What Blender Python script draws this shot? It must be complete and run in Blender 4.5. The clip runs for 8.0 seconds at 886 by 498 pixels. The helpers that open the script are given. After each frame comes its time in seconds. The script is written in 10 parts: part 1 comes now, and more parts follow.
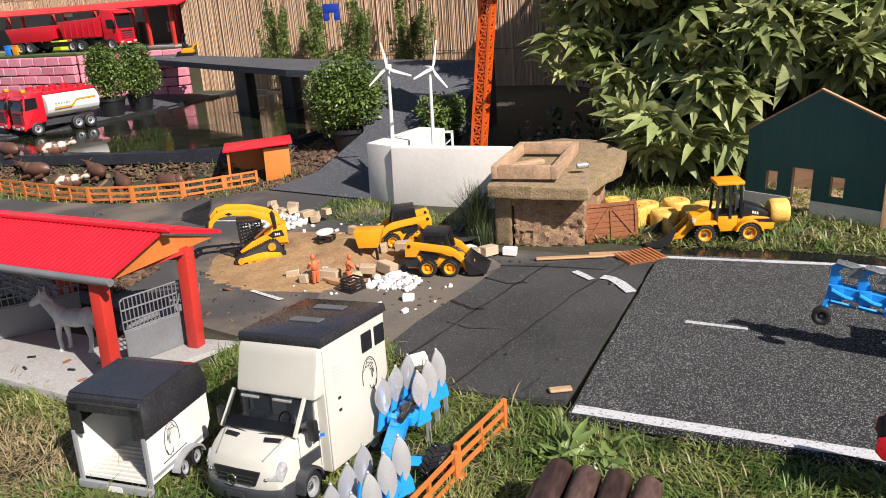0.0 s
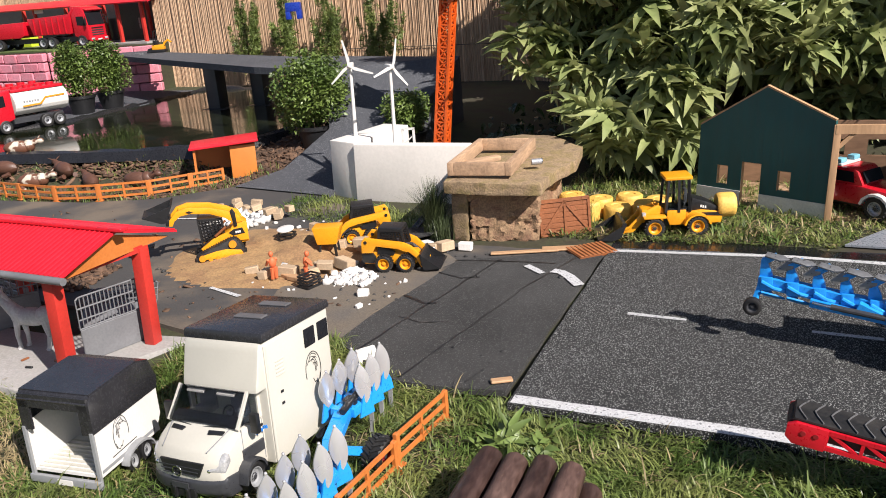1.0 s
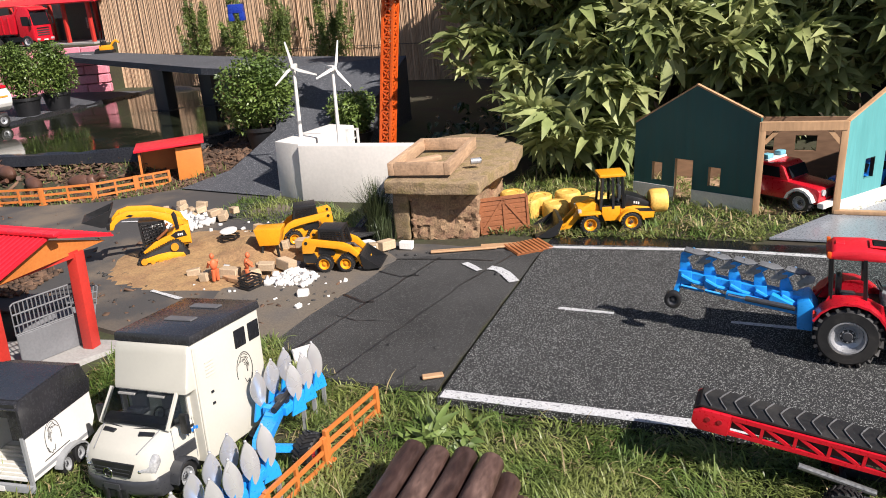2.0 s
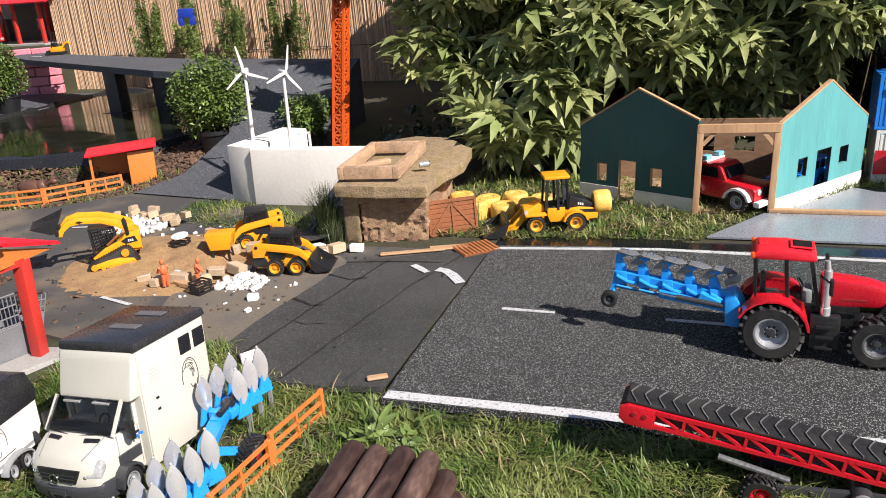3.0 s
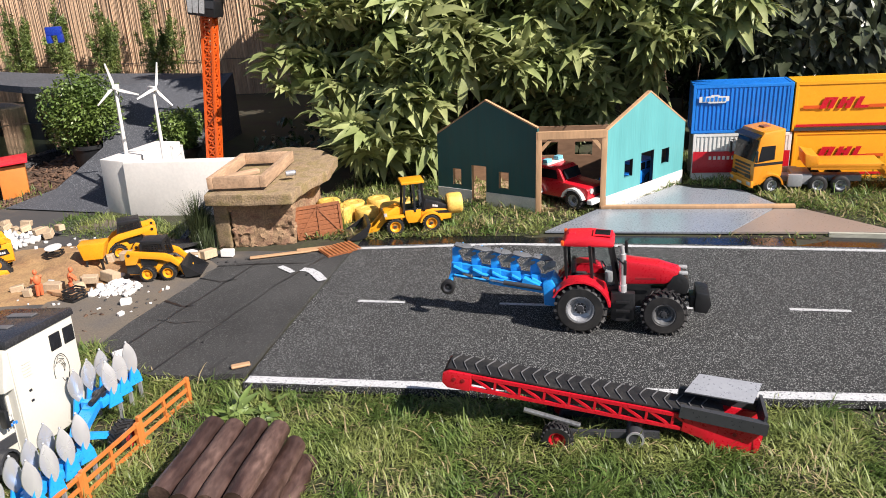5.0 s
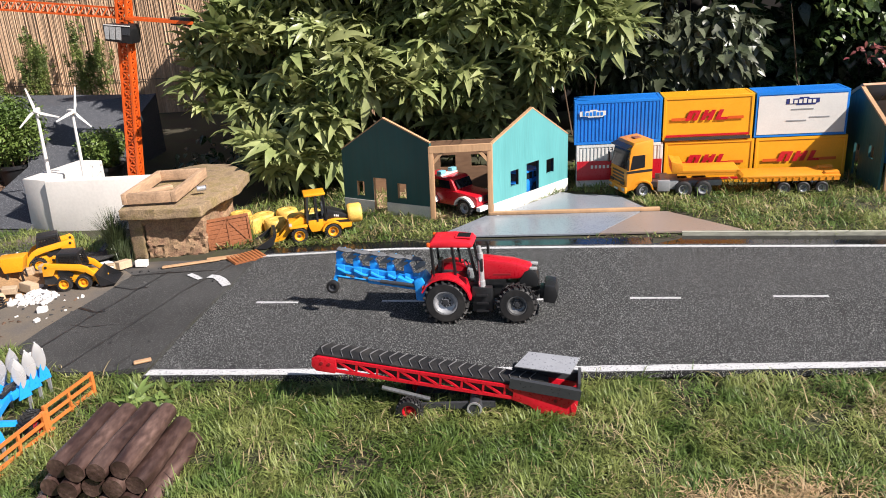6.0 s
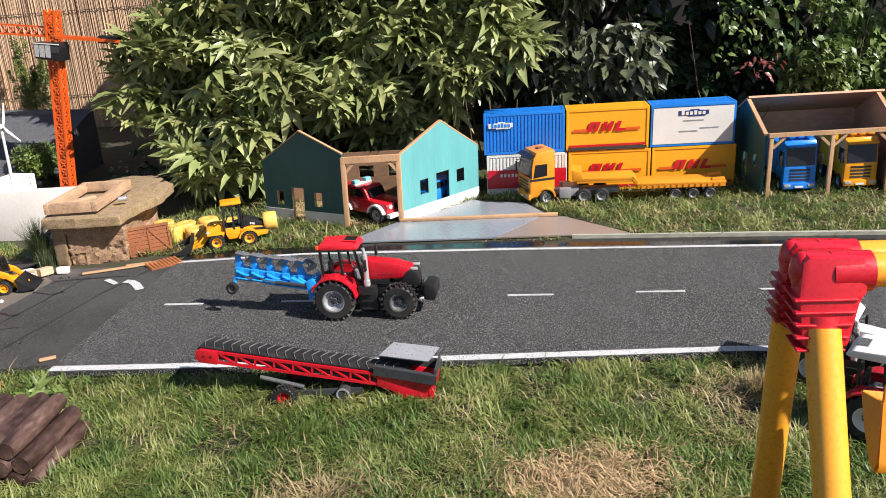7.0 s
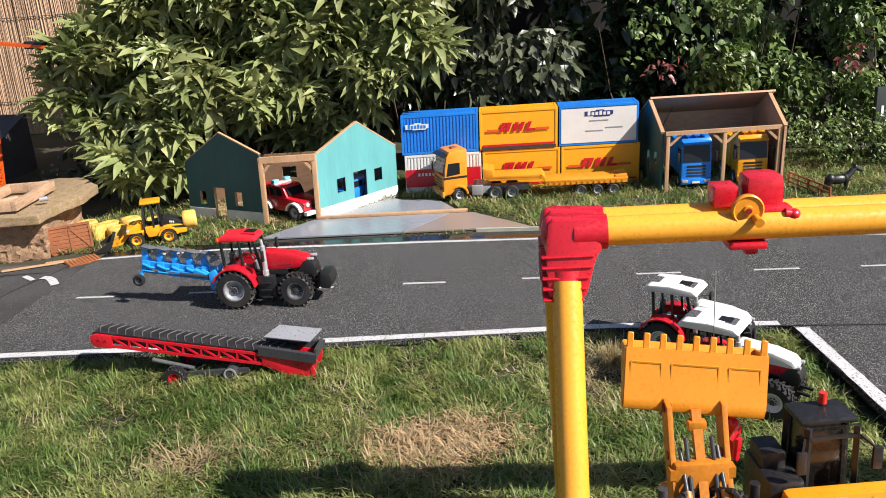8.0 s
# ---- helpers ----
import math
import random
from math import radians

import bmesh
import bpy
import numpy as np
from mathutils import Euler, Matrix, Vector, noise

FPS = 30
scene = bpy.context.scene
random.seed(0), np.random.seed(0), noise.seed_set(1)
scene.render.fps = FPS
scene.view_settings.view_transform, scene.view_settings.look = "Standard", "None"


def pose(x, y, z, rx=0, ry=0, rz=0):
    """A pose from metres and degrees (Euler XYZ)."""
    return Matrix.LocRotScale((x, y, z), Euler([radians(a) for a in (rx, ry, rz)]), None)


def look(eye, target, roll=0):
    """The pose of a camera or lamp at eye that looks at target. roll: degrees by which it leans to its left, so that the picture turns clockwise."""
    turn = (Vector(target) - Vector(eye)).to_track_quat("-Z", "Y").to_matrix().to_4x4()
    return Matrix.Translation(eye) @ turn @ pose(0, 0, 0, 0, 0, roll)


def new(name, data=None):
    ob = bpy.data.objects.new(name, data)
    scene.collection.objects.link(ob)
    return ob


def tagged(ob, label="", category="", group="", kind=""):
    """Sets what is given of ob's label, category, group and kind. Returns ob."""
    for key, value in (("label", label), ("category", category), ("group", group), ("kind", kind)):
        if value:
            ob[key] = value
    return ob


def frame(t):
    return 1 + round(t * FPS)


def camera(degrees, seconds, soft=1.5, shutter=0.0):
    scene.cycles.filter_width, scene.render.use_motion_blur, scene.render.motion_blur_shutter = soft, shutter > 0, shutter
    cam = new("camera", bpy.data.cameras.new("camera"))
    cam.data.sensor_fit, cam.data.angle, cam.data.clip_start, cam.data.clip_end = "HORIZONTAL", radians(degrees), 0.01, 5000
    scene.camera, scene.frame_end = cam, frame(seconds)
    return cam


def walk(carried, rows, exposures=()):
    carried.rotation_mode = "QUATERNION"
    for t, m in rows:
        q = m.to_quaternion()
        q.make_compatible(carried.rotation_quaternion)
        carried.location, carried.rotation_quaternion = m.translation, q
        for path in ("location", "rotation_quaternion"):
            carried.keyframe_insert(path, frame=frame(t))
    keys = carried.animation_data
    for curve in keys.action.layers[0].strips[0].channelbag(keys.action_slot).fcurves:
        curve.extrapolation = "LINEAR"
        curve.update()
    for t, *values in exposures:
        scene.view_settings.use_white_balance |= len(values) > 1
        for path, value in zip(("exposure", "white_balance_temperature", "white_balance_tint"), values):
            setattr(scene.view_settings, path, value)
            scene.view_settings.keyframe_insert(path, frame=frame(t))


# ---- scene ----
cam = camera(57.5, 8.0, 0.95)
PATH = [
    (0, (0.145, -1.756, 0.765), (-0.712, -0.057, 0.15), -4.2),
    (0.5, (0.185, -1.765, 0.777), (-0.661, -0.064, 0.153), -4.3),
    (1, (0.24, -1.764, 0.782), (-0.58, -0.053, 0.148), -4.4),
    (1.5, (0.287, -1.767, 0.785), (-0.493, -0.04, 0.144), -4.5),
    (3, (0.383, -1.794, 0.823), (-0.272, -0.024, 0.162), -4.4),
    (3.5, (0.427, -1.815, 0.827), (-0.19, -0.032, 0.163), -4.4),
    (4, (0.482, -1.856, 0.838), (-0.089, -0.058, 0.174), -4.5),
    (4.2, (0.501, -1.879, 0.837), (-0.046, -0.073, 0.175), -4.6),
    (5.3, (0.616, -2.054, 0.887), (0.24, -0.203, 0.232), -4.0),
    (5.5, (0.671, -2.115, 0.902), (0.31, -0.258, 0.252), -4.3),
    (6, (0.815, -2.201, 0.917), (0.513, -0.331, 0.276), -4.2),
    (6.5, (0.969, -2.279, 0.921), (0.702, -0.4, 0.293), -4.1),
    (7, (1.1, -2.356, 0.932), (0.86, -0.469, 0.314), -4.2),
    (7.5, (1.214, -2.415, 0.905), (1.013, -0.522, 0.293), -4.3),
    (8, (1.353, -2.492, 0.907), (1.186, -0.592, 0.303), -4.2),
]
walk(cam, [(t, look(eye, target, roll)) for t, eye, target, roll in PATH], [(s, e, 6500, 16) for s, e in ((0.0, 0.82), (1.5, 0.86), (3.5, 0.95), (5.5, 1.01), (8.0, 1.02))])

# ---- light ----
world = bpy.data.worlds.new("garden_sky")
scene.world = world
world.use_nodes = True
SUN_AZ, SUN_EL = -25.0, 40.0
sky = world.node_tree.nodes.new("ShaderNodeTexSky")
sky.sky_type, sky.sun_disc = "NISHITA", False
sky.sun_elevation, sky.sun_rotation = radians(SUN_EL), radians(90 - SUN_AZ)
world.node_tree.links.new(sky.outputs[0], world.node_tree.nodes["Background"].inputs[0])
world.node_tree.nodes["Background"].inputs[1].default_value = 0.058
sun = new("sun", bpy.data.lights.new("sun", "SUN"))
sun.data.energy, sun.data.angle, sun.data.color = 4.85, radians(0.53), (1.0, 0.95, 0.86)
sun.matrix_world = look((math.cos(radians(SUN_AZ)) * 9, math.sin(radians(SUN_AZ)) * 9, 9 * math.tan(radians(SUN_EL))), (0, 0, 0))
scene.view_settings.exposure = 1.05

# ---- materials ----
MATS = {}


def surf(name, rgb, rough=0.5, metal=0.0, var=0.15, scale=14.0, fine=180.0, bump=0.04, second=None, mix=0.5, spread=0.12, spec=0.5, coat=0.0, island=0.0, stretch=(1, 1, 1)):
    """A procedural surface: broad stains, fine grain, relief, and a second colour in patches."""
    m = bpy.data.materials.new(name)
    m.use_nodes = True
    nt = m.node_tree
    b = nt.nodes["Principled BSDF"]
    tc = nt.nodes.new("ShaderNodeTexCoord")
    mp = nt.nodes.new("ShaderNodeMapping")
    mp.inputs["Scale"].default_value = stretch
    nt.links.new(tc.outputs["Object"], mp.inputs[0])

    def cloud(s, detail=4.0):
        n = nt.nodes.new("ShaderNodeTexNoise")
        n.inputs["Scale"].default_value, n.inputs["Detail"].default_value = s, detail
        nt.links.new(mp.outputs[0], n.inputs["Vector"])
        return n.outputs["Fac"]

    def ramp(fac, lo, hi, a, c):
        r = nt.nodes.new("ShaderNodeMapRange")
        for k, v in zip((1, 2, 3, 4), (lo, hi, a, c)):
            r.inputs[k].default_value = v
        nt.links.new(fac, r.inputs[0])
        return r.outputs[0]

    def blend(kind, fac, a, c):
        x = nt.nodes.new("ShaderNodeMix")
        x.data_type, x.blend_type = "RGBA", kind
        for sock, v in ((x.inputs[0], fac), (x.inputs[6], a), (x.inputs[7], c)):
            if isinstance(v, (int, float)):
                sock.default_value = v
            elif isinstance(v, tuple):
                sock.default_value = (*v, 1)
            else:
                nt.links.new(v, sock)
        return x.outputs[2]

    broad, grain = cloud(scale), cloud(fine, 3.0)
    col = tuple(rgb)
    if second:
        col = blend("MIX", ramp(broad, 0.5 - spread + (0.5 - mix) * 0.5, 0.5 + spread + (0.5 - mix) * 0.5, 0, 1), col, tuple(second))
    dark = 1 - var
    col = blend("MULTIPLY", 1.0, col, blend("MIX", ramp(broad, 0.3, 0.7, 0, 1), (dark, dark, dark), (1, 1, 1)))
    col = blend("MULTIPLY", 1.0, col, blend("MIX", ramp(grain, 0.35, 0.65, 0, 1), (1 - var * 0.7,) * 3, (1.0, 1.0, 1.0)))
    if island:
        g = nt.nodes.new("ShaderNodeNewGeometry")
        o = nt.nodes.new("ShaderNodeObjectInfo")
        add = nt.nodes.new("ShaderNodeMath")
        add.operation = "ADD"
        nt.links.new(g.outputs["Random Per Island"], add.inputs[0])
        nt.links.new(o.outputs["Random"], add.inputs[1])
        fr = nt.nodes.new("ShaderNodeMath")
        fr.operation = "FRACT"
        nt.links.new(add.outputs[0], fr.inputs[0])
        col = blend("MULTIPLY", 1.0, col, blend("MIX", fr.outputs[0], (1 - island,) * 3, (1.0, 1.0, 1.0)))
    nt.links.new(col, b.inputs["Base Color"])
    nt.links.new(ramp(grain, 0.3, 0.7, max(rough - 0.1, 0.02), min(rough + 0.12, 1)), b.inputs["Roughness"])
    b.inputs["Metallic"].default_value = metal
    b.inputs["Specular IOR Level"].default_value = spec
    b.inputs["Coat Weight"].default_value = coat
    if bump:
        bp = nt.nodes.new("ShaderNodeBump")
        bp.inputs["Strength"].default_value, bp.inputs["Distance"].default_value = bump, 0.002
        nt.links.new(grain, bp.inputs["Height"])
        nt.links.new(bp.outputs[0], b.inputs["Normal"])
    MATS[name] = m
    return m


def granule(name, dark, light, amount, scale, bump=0.6, stain=0.25):
    """Mineral felt: dark base with pale grains of stone in it."""
    m = surf(name, dark, rough=0.85, var=stain, scale=3.0, fine=scale * 1.6, bump=bump, spec=0.3)
    nt = m.node_tree
    b = nt.nodes["Principled BSDF"]
    tc = nt.nodes.new("ShaderNodeTexCoord")
    v = nt.nodes.new("ShaderNodeTexVoronoi")
    v.inputs["Scale"].default_value = scale
    nt.links.new(tc.outputs["Object"], v.inputs["Vector"])
    sep = nt.nodes.new("ShaderNodeSeparateColor")
    nt.links.new(v.outputs["Color"], sep.inputs[0])
    r = nt.nodes.new("ShaderNodeMapRange")
    for k, val in zip((1, 2, 3, 4), (1 - amount, 1 - amount + 0.12, 0.0, 1.0)):
        r.inputs[k].default_value = val
    nt.links.new(sep.outputs[0], r.inputs[0])
    x = nt.nodes.new("ShaderNodeMix")
    x.data_type = "RGBA"
    old = b.inputs["Base Color"].links[0].from_socket
    nt.links.new(r.outputs[0], x.inputs[0])
    nt.links.new(old, x.inputs[6])
    x.inputs[7].default_value = (*light, 1)
    nt.links.new(x.outputs[2], b.inputs["Base Color"])
    return m


def leafy(name, rgb, second, rough=0.45, back=0.25, island=0.45):
    """Foliage: two greens between leaves, some light passing through the blade."""
    m = surf(name, rgb, rough=rough, var=0.15, scale=6.0, fine=60.0, bump=0.05, second=second, spread=0.08, island=island, spec=0.5)
    nt = m.node_tree
    b, out = nt.nodes["Principled BSDF"], nt.nodes["Material Output"]
    t = nt.nodes.new("ShaderNodeBsdfTranslucent")
    nt.links.new(b.inputs["Base Color"].links[0].from_socket, t.inputs[0])
    x = nt.nodes.new("ShaderNodeMixShader")
    x.inputs[0].default_value = back
    nt.links.new(b.outputs[0], x.inputs[1])
    nt.links.new(t.outputs[0], x.inputs[2])
    nt.links.new(x.outputs[0], out.inputs[0])
    return m


def glass(name, tint=(0.9, 0.95, 0.95), rough=0.03):
    m = bpy.data.materials.new(name)
    m.use_nodes = True
    b = m.node_tree.nodes["Principled BSDF"]
    b.inputs["Base Color"].default_value = (*tint, 1)
    b.inputs["Roughness"].default_value = rough
    b.inputs["Transmission Weight"].default_value = 1.0
    b.inputs["IOR"].default_value = 1.12
    MATS[name] = m
    return m


asphalt = granule("road_felt", (0.024, 0.0252, 0.026), (0.34, 0.345, 0.335), 0.18, 640.0)
felt_dark = granule("old_felt", (0.064, 0.064, 0.063), (0.13, 0.13, 0.126), 0.14, 620.0, stain=0.6)
felt_yard = surf("yard_felt", (0.070, 0.067, 0.065), 0.9, var=0.35, scale=3.0, fine=160, bump=0.5, second=(0.15, 0.12, 0.09), mix=0.42, spread=0.06)
felt_ramp = granule("ramp_felt", (0.07, 0.075, 0.085), (0.15, 0.155, 0.17), 0.2, 380.0)
road_paint = surf("road_paint", (0.66, 0.67, 0.68), 0.8, var=0.35, scale=170, fine=420, bump=0.6, second=(0.16, 0.165, 0.175), mix=0.30, spread=0.07)
rubber = surf("tyre_rubber", (0.010, 0.010, 0.011), 0.6, var=0.3, scale=20, bump=0.2, second=(0.028, 0.026, 0.024), mix=0.35)
black = surf("black_plastic", (0.013, 0.0135, 0.015), 0.42, var=0.25)
darkgrey = surf("dark_grey_plastic", (0.042, 0.044, 0.05), 0.36, var=0.2)
gate_grey = surf("gate_grey_plastic", (0.17, 0.175, 0.185), 0.4, var=0.2)
grey = surf("grey_plastic", (0.26, 0.27, 0.28), 0.42, var=0.15)
silver = surf("silver_plastic", (0.42, 0.43, 0.45), 0.34, metal=0.5, var=0.12)
board_silver = surf("board_silver", (0.60, 0.60, 0.61), 0.28, metal=0.55, var=0.06, scale=8, fine=12, bump=0.0)
chrome = surf("chrome", (0.75, 0.75, 0.76), 0.12, metal=1.0, var=0.05)
white = surf("white_plastic", (0.66, 0.65, 0.62), 0.38, var=0.08, spec=0.4)
cream = surf("cream_plastic", (0.50, 0.485, 0.425), 0.38, var=0.04, spec=0.4)
red = surf("red_plastic", (0.52, 0.008, 0.02), 0.33, var=0.14, coat=0.2)
roof_red = surf("roof_red_plastic", (0.66, 0.016, 0.03), 0.38, var=0.12)
post_red = surf("post_red_plastic", (0.52, 0.035, 0.025), 0.42, var=0.2)
darkred = surf("dark_red_plastic", (0.24, 0.012, 0.016), 0.4, var=0.2)
yellow = surf("yellow_plastic", (0.76, 0.315, 0.010), 0.36, var=0.12)
tube_yellow = surf("tube_yellow", (0.78, 0.345, 0.03), 0.32, var=0.10, scale=8)
amber = surf("amber_plastic", (0.68, 0.255, 0.015), 0.36, var=0.14)
dhl_yellow = surf("container_yellow", (0.80, 0.36, 0.012), 0.4, var=0.1)
blue = surf("blue_plastic", (0.012, 0.20, 0.68), 0.34, var=0.14)
plow_blue = surf("implement_blue", (0.012, 0.29, 0.78), 0.34, var=0.14)
orange = surf("orange_plastic", (0.66, 0.10, 0.012), 0.38, var=0.15)
fence_orange = surf("fence_orange_plastic", (0.55, 0.17, 0.035), 0.5, var=0.2)
brown = surf("brown_plastic", (0.27, 0.09, 0.03), 0.45, var=0.3, bump=0.3)
wood = surf("pale_wood", (0.50, 0.30, 0.16), 0.65, var=0.25, scale=10, fine=120, stretch=(1, 1, 0.15), bump=0.25)
wood_old = surf("weathered_wood", (0.52, 0.34, 0.21), 0.75, var=0.4, scale=16, fine=140, bump=0.4, stretch=(0.2, 1, 1))
barn_board = surf("brown_barn_board", (0.27, 0.155, 0.09), 0.65, var=0.35, scale=8, fine=90, stretch=(0.3, 1, 1))
plywood = surf("brown_plywood", (0.66, 0.37, 0.23), 0.6, var=0.3, scale=8, fine=90, stretch=(0.3, 1, 1))
teal = surf("teal_paint", (0.088, 0.315, 0.32), 0.55, var=0.13, scale=20, fine=110, bump=0.35, stretch=(1, 1, 0.1))
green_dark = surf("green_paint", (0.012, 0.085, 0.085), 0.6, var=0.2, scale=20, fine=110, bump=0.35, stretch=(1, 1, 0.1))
limewash = surf("white_paint", (0.72, 0.70, 0.64), 0.7, var=0.2, scale=18)
aircrete = surf("white_block", (0.70, 0.67, 0.62), 0.85, var=0.10, scale=6, fine=90, bump=0.12)
rock = surf("sandstone", (0.57, 0.37, 0.21), 0.9, var=0.6, scale=30, fine=190, bump=1.0, second=(0.25, 0.14, 0.085), mix=0.45)
slab_stone = surf("slab_stone", (0.50, 0.355, 0.21), 0.9, var=0.55, scale=22, fine=170, bump=1.0, second=(0.27, 0.20, 0.09), mix=0.46, spread=0.10)
pink_stone = surf("pink_block", (0.86, 0.34, 0.42), 0.75, var=0.28, scale=10, fine=90, bump=0.8, second=(0.78, 0.24, 0.31), island=0.22)
soil = surf("soil", (0.070, 0.056, 0.032), 0.95, var=0.5, scale=6, fine=70, bump=1.0, second=(0.048, 0.055, 0.020), mix=0.6)
mulch = surf("bark_mulch", (0.20, 0.115, 0.07), 0.9, var=0.4, scale=8, fine=80, bump=0.8, island=0.6)
sand = surf("builders_sand", (0.54, 0.335, 0.15), 0.95, var=0.45, scale=14, fine=160, bump=1.0, second=(0.30, 0.175, 0.085))
liner = surf("pond_liner", (0.018, 0.018, 0.02), 0.3, var=0.3, scale=12, bump=0.2)
wet_strip = surf("wet_liner", (0.012, 0.012, 0.013), 0.16, var=0.3, scale=8, bump=0.1, spec=0.6)
sheet_metal = surf("grey_sheet", (0.30, 0.33, 0.37), 0.3, metal=0.3, var=0.15, scale=3)
sheet_brown = surf("brown_sheet", (0.27, 0.22, 0.19), 0.35, metal=0.1, var=0.15, scale=3)
reed = surf("reed_cane", (0.74, 0.50, 0.32), 0.7, var=0.20, scale=5, fine=40, bump=0.2, island=0.36, stretch=(1, 1, 0.2))
bark = surf("bark", (0.14, 0.09, 0.055), 0.9, var=0.4, scale=18, fine=120, bump=0.8)
# near-black that stands for the shade in the hedge gaps
shade_black = surf("dark_timber", (0.014, 0.011, 0.009), 0.85, var=0.4)
steel = surf("worn_steel", (0.20, 0.205, 0.21), 0.35, metal=0.5, var=0.25)
pale_board = surf("pale_weathered_board", (0.42, 0.42, 0.34), 0.8, var=0.35, scale=16, fine=140, bump=0.4, stretch=(0.2, 1, 1))
log_brown = surf("log_brown", (0.085, 0.043, 0.034), 0.5, var=0.6, scale=16, fine=90, bump=1.0, second=(0.17, 0.105, 0.085), mix=0.30, stretch=(0.35, 1, 1), island=0.25)
concrete = surf("slab_grey", (0.38, 0.37, 0.35), 0.8, var=0.25, scale=16, fine=150, bump=0.5, second=(0.33, 0.32, 0.31))
window_dark = surf("dark_glazing", (0.012, 0.013, 0.016), 0.10, var=0.1, bump=0, spec=0.32)
lamp_clear = surf("lamp_lens", (0.52, 0.525, 0.53), 0.16, metal=0.2, var=0.3, scale=260, spec=0.6)
lamp_blue = surf("pale_blue_lens", (0.20, 0.50, 0.62), 0.2)
lamp_red = surf("red_lens", (0.6, 0.03, 0.02), 0.2)
cow_brown = surf("cow_brown", (0.12, 0.055, 0.035), 0.5, var=0.3)
stone_white = surf("white_chip", (0.80, 0.78, 0.74), 0.85, var=0.15, island=0.25)
stone_tan = surf("tan_block", (0.58, 0.43, 0.28), 0.85, var=0.25, island=0.3, fine=200, bump=0.5)
hood_grey = surf("hood_grey_gloss", (0.03, 0.03, 0.034), 0.22, var=0.3, spec=0.5)
pond_water = surf("pond_water", (0.018, 0.022, 0.012), 0.03, var=0.3, scale=2.0, fine=6.0, bump=0.02, spec=0.9)
grass_mat = leafy("grass_blade", (0.15, 0.245, 0.05), (0.31, 0.36, 0.105), rough=0.5, back=0.3, island=0.55)
scorch_mat = leafy("scorched_grass", (0.64, 0.45, 0.25), (0.52, 0.36, 0.19), rough=0.65, back=0.2, island=0.35)
dry_mat = leafy("dry_grass", (0.42, 0.33, 0.16), (0.50, 0.40, 0.22), rough=0.6, back=0.25, island=0.4)
leaf_light = leafy("lobed_leaf", (0.47, 0.515, 0.215), (0.30, 0.365, 0.135), rough=0.42, back=0.32, island=0.42)
leaf_laurel = leafy("hanging_laurel_leaf", (0.17, 0.19, 0.12), (0.09, 0.115, 0.06), rough=0.34, back=0.12, island=0.55)
# leaf colour kept dark to stand for shade behind and under the shrubs
leaf_shaded = leafy("laurel_leaf", (0.06, 0.10, 0.04), (0.035, 0.065, 0.025), rough=0.28, back=0.12, island=0.5)
leaf_hedge = leafy("hedge_leaf", (0.22, 0.31, 0.085), (0.12, 0.20, 0.05), rough=0.4, back=0.25, island=0.5)
leaf_box = leafy("box_leaf", (0.20, 0.29, 0.065), (0.11, 0.18, 0.04), rough=0.4, back=0.2, island=0.5)
leaf_tuft = leafy("tuft_blade", (0.10, 0.13, 0.055), (0.05, 0.075, 0.03), rough=0.4, back=0.15, island=0.5)
leaf_sapling = leafy("sapling_scale", (0.24, 0.31, 0.075), (0.14, 0.20, 0.05), rough=0.5, back=0.25, island=0.45)
leaf_wine = leafy("wine_leaf", (0.22, 0.05, 0.06), (0.3, 0.10, 0.08), rough=0.4)
clear = glass("clear_plastic")
smoked = glass("smoked_plastic", (0.55, 0.57, 0.60))

# ---- mesh tools ----
LEAN = {}
rnd = random.Random(7)


def thing(name, x, y, z=0.0, rz=0.0, label="", category="", group="", kind="", lean=0.0, rx=0.0, ry=0.0, tall=1.0):
    """A top-level thing: an Empty at its base. lean: how far it leans towards +x of the world per metre of height."""
    e = new(name)
    e.empty_display_size = 0.02
    e.matrix_world = pose(x, y, z, rx, ry, rz)
    a = radians(-rz)
    LEAN[e.name] = (lean * math.cos(a), lean * math.sin(a), tall)
    return tagged(e, label, category, group, kind)


def smooth(me, angle=35):
    me.polygons.foreach_set("use_smooth", [True] * len(me.polygons))
    me.set_sharp_from_angle(angle=radians(angle))


def part(name, bm, material, parent=None, label="", at=None, lean=True, flat=False):
    """Links a bmesh as one mesh object, under a thing or a part if one is given."""
    if parent is not None and lean and at is None:
        top = parent if parent.parent is None else parent.parent
        sx, sy, kz = LEAN.get(top.name, (0, 0, 1))
        if sx or sy or kz != 1:
            for v in bm.verts:
                v.co.z += max(v.co.z - 0.03, 0) * (kz - 1)
                v.co.x += sx * v.co.z
                v.co.y += sy * v.co.z
    me = bpy.data.meshes.new(name)
    bm.normal_update()
    bm.to_mesh(me)
    bm.free()
    if not flat:
        smooth(me)
    me.materials.append(material)
    ob = new(name, me)
    if parent is not None:
        ob.parent = parent
    if at is not None:
        ob.matrix_basis = at
    return tagged(ob, label)


def again(ob, parent, at, name=None):
    """Another part on the same mesh."""
    o = new(name or ob.name.split(".")[0], ob.data)
    o.parent = parent
    o.matrix_basis = at
    if "label" in ob:
        o["label"] = ob["label"]
    return o


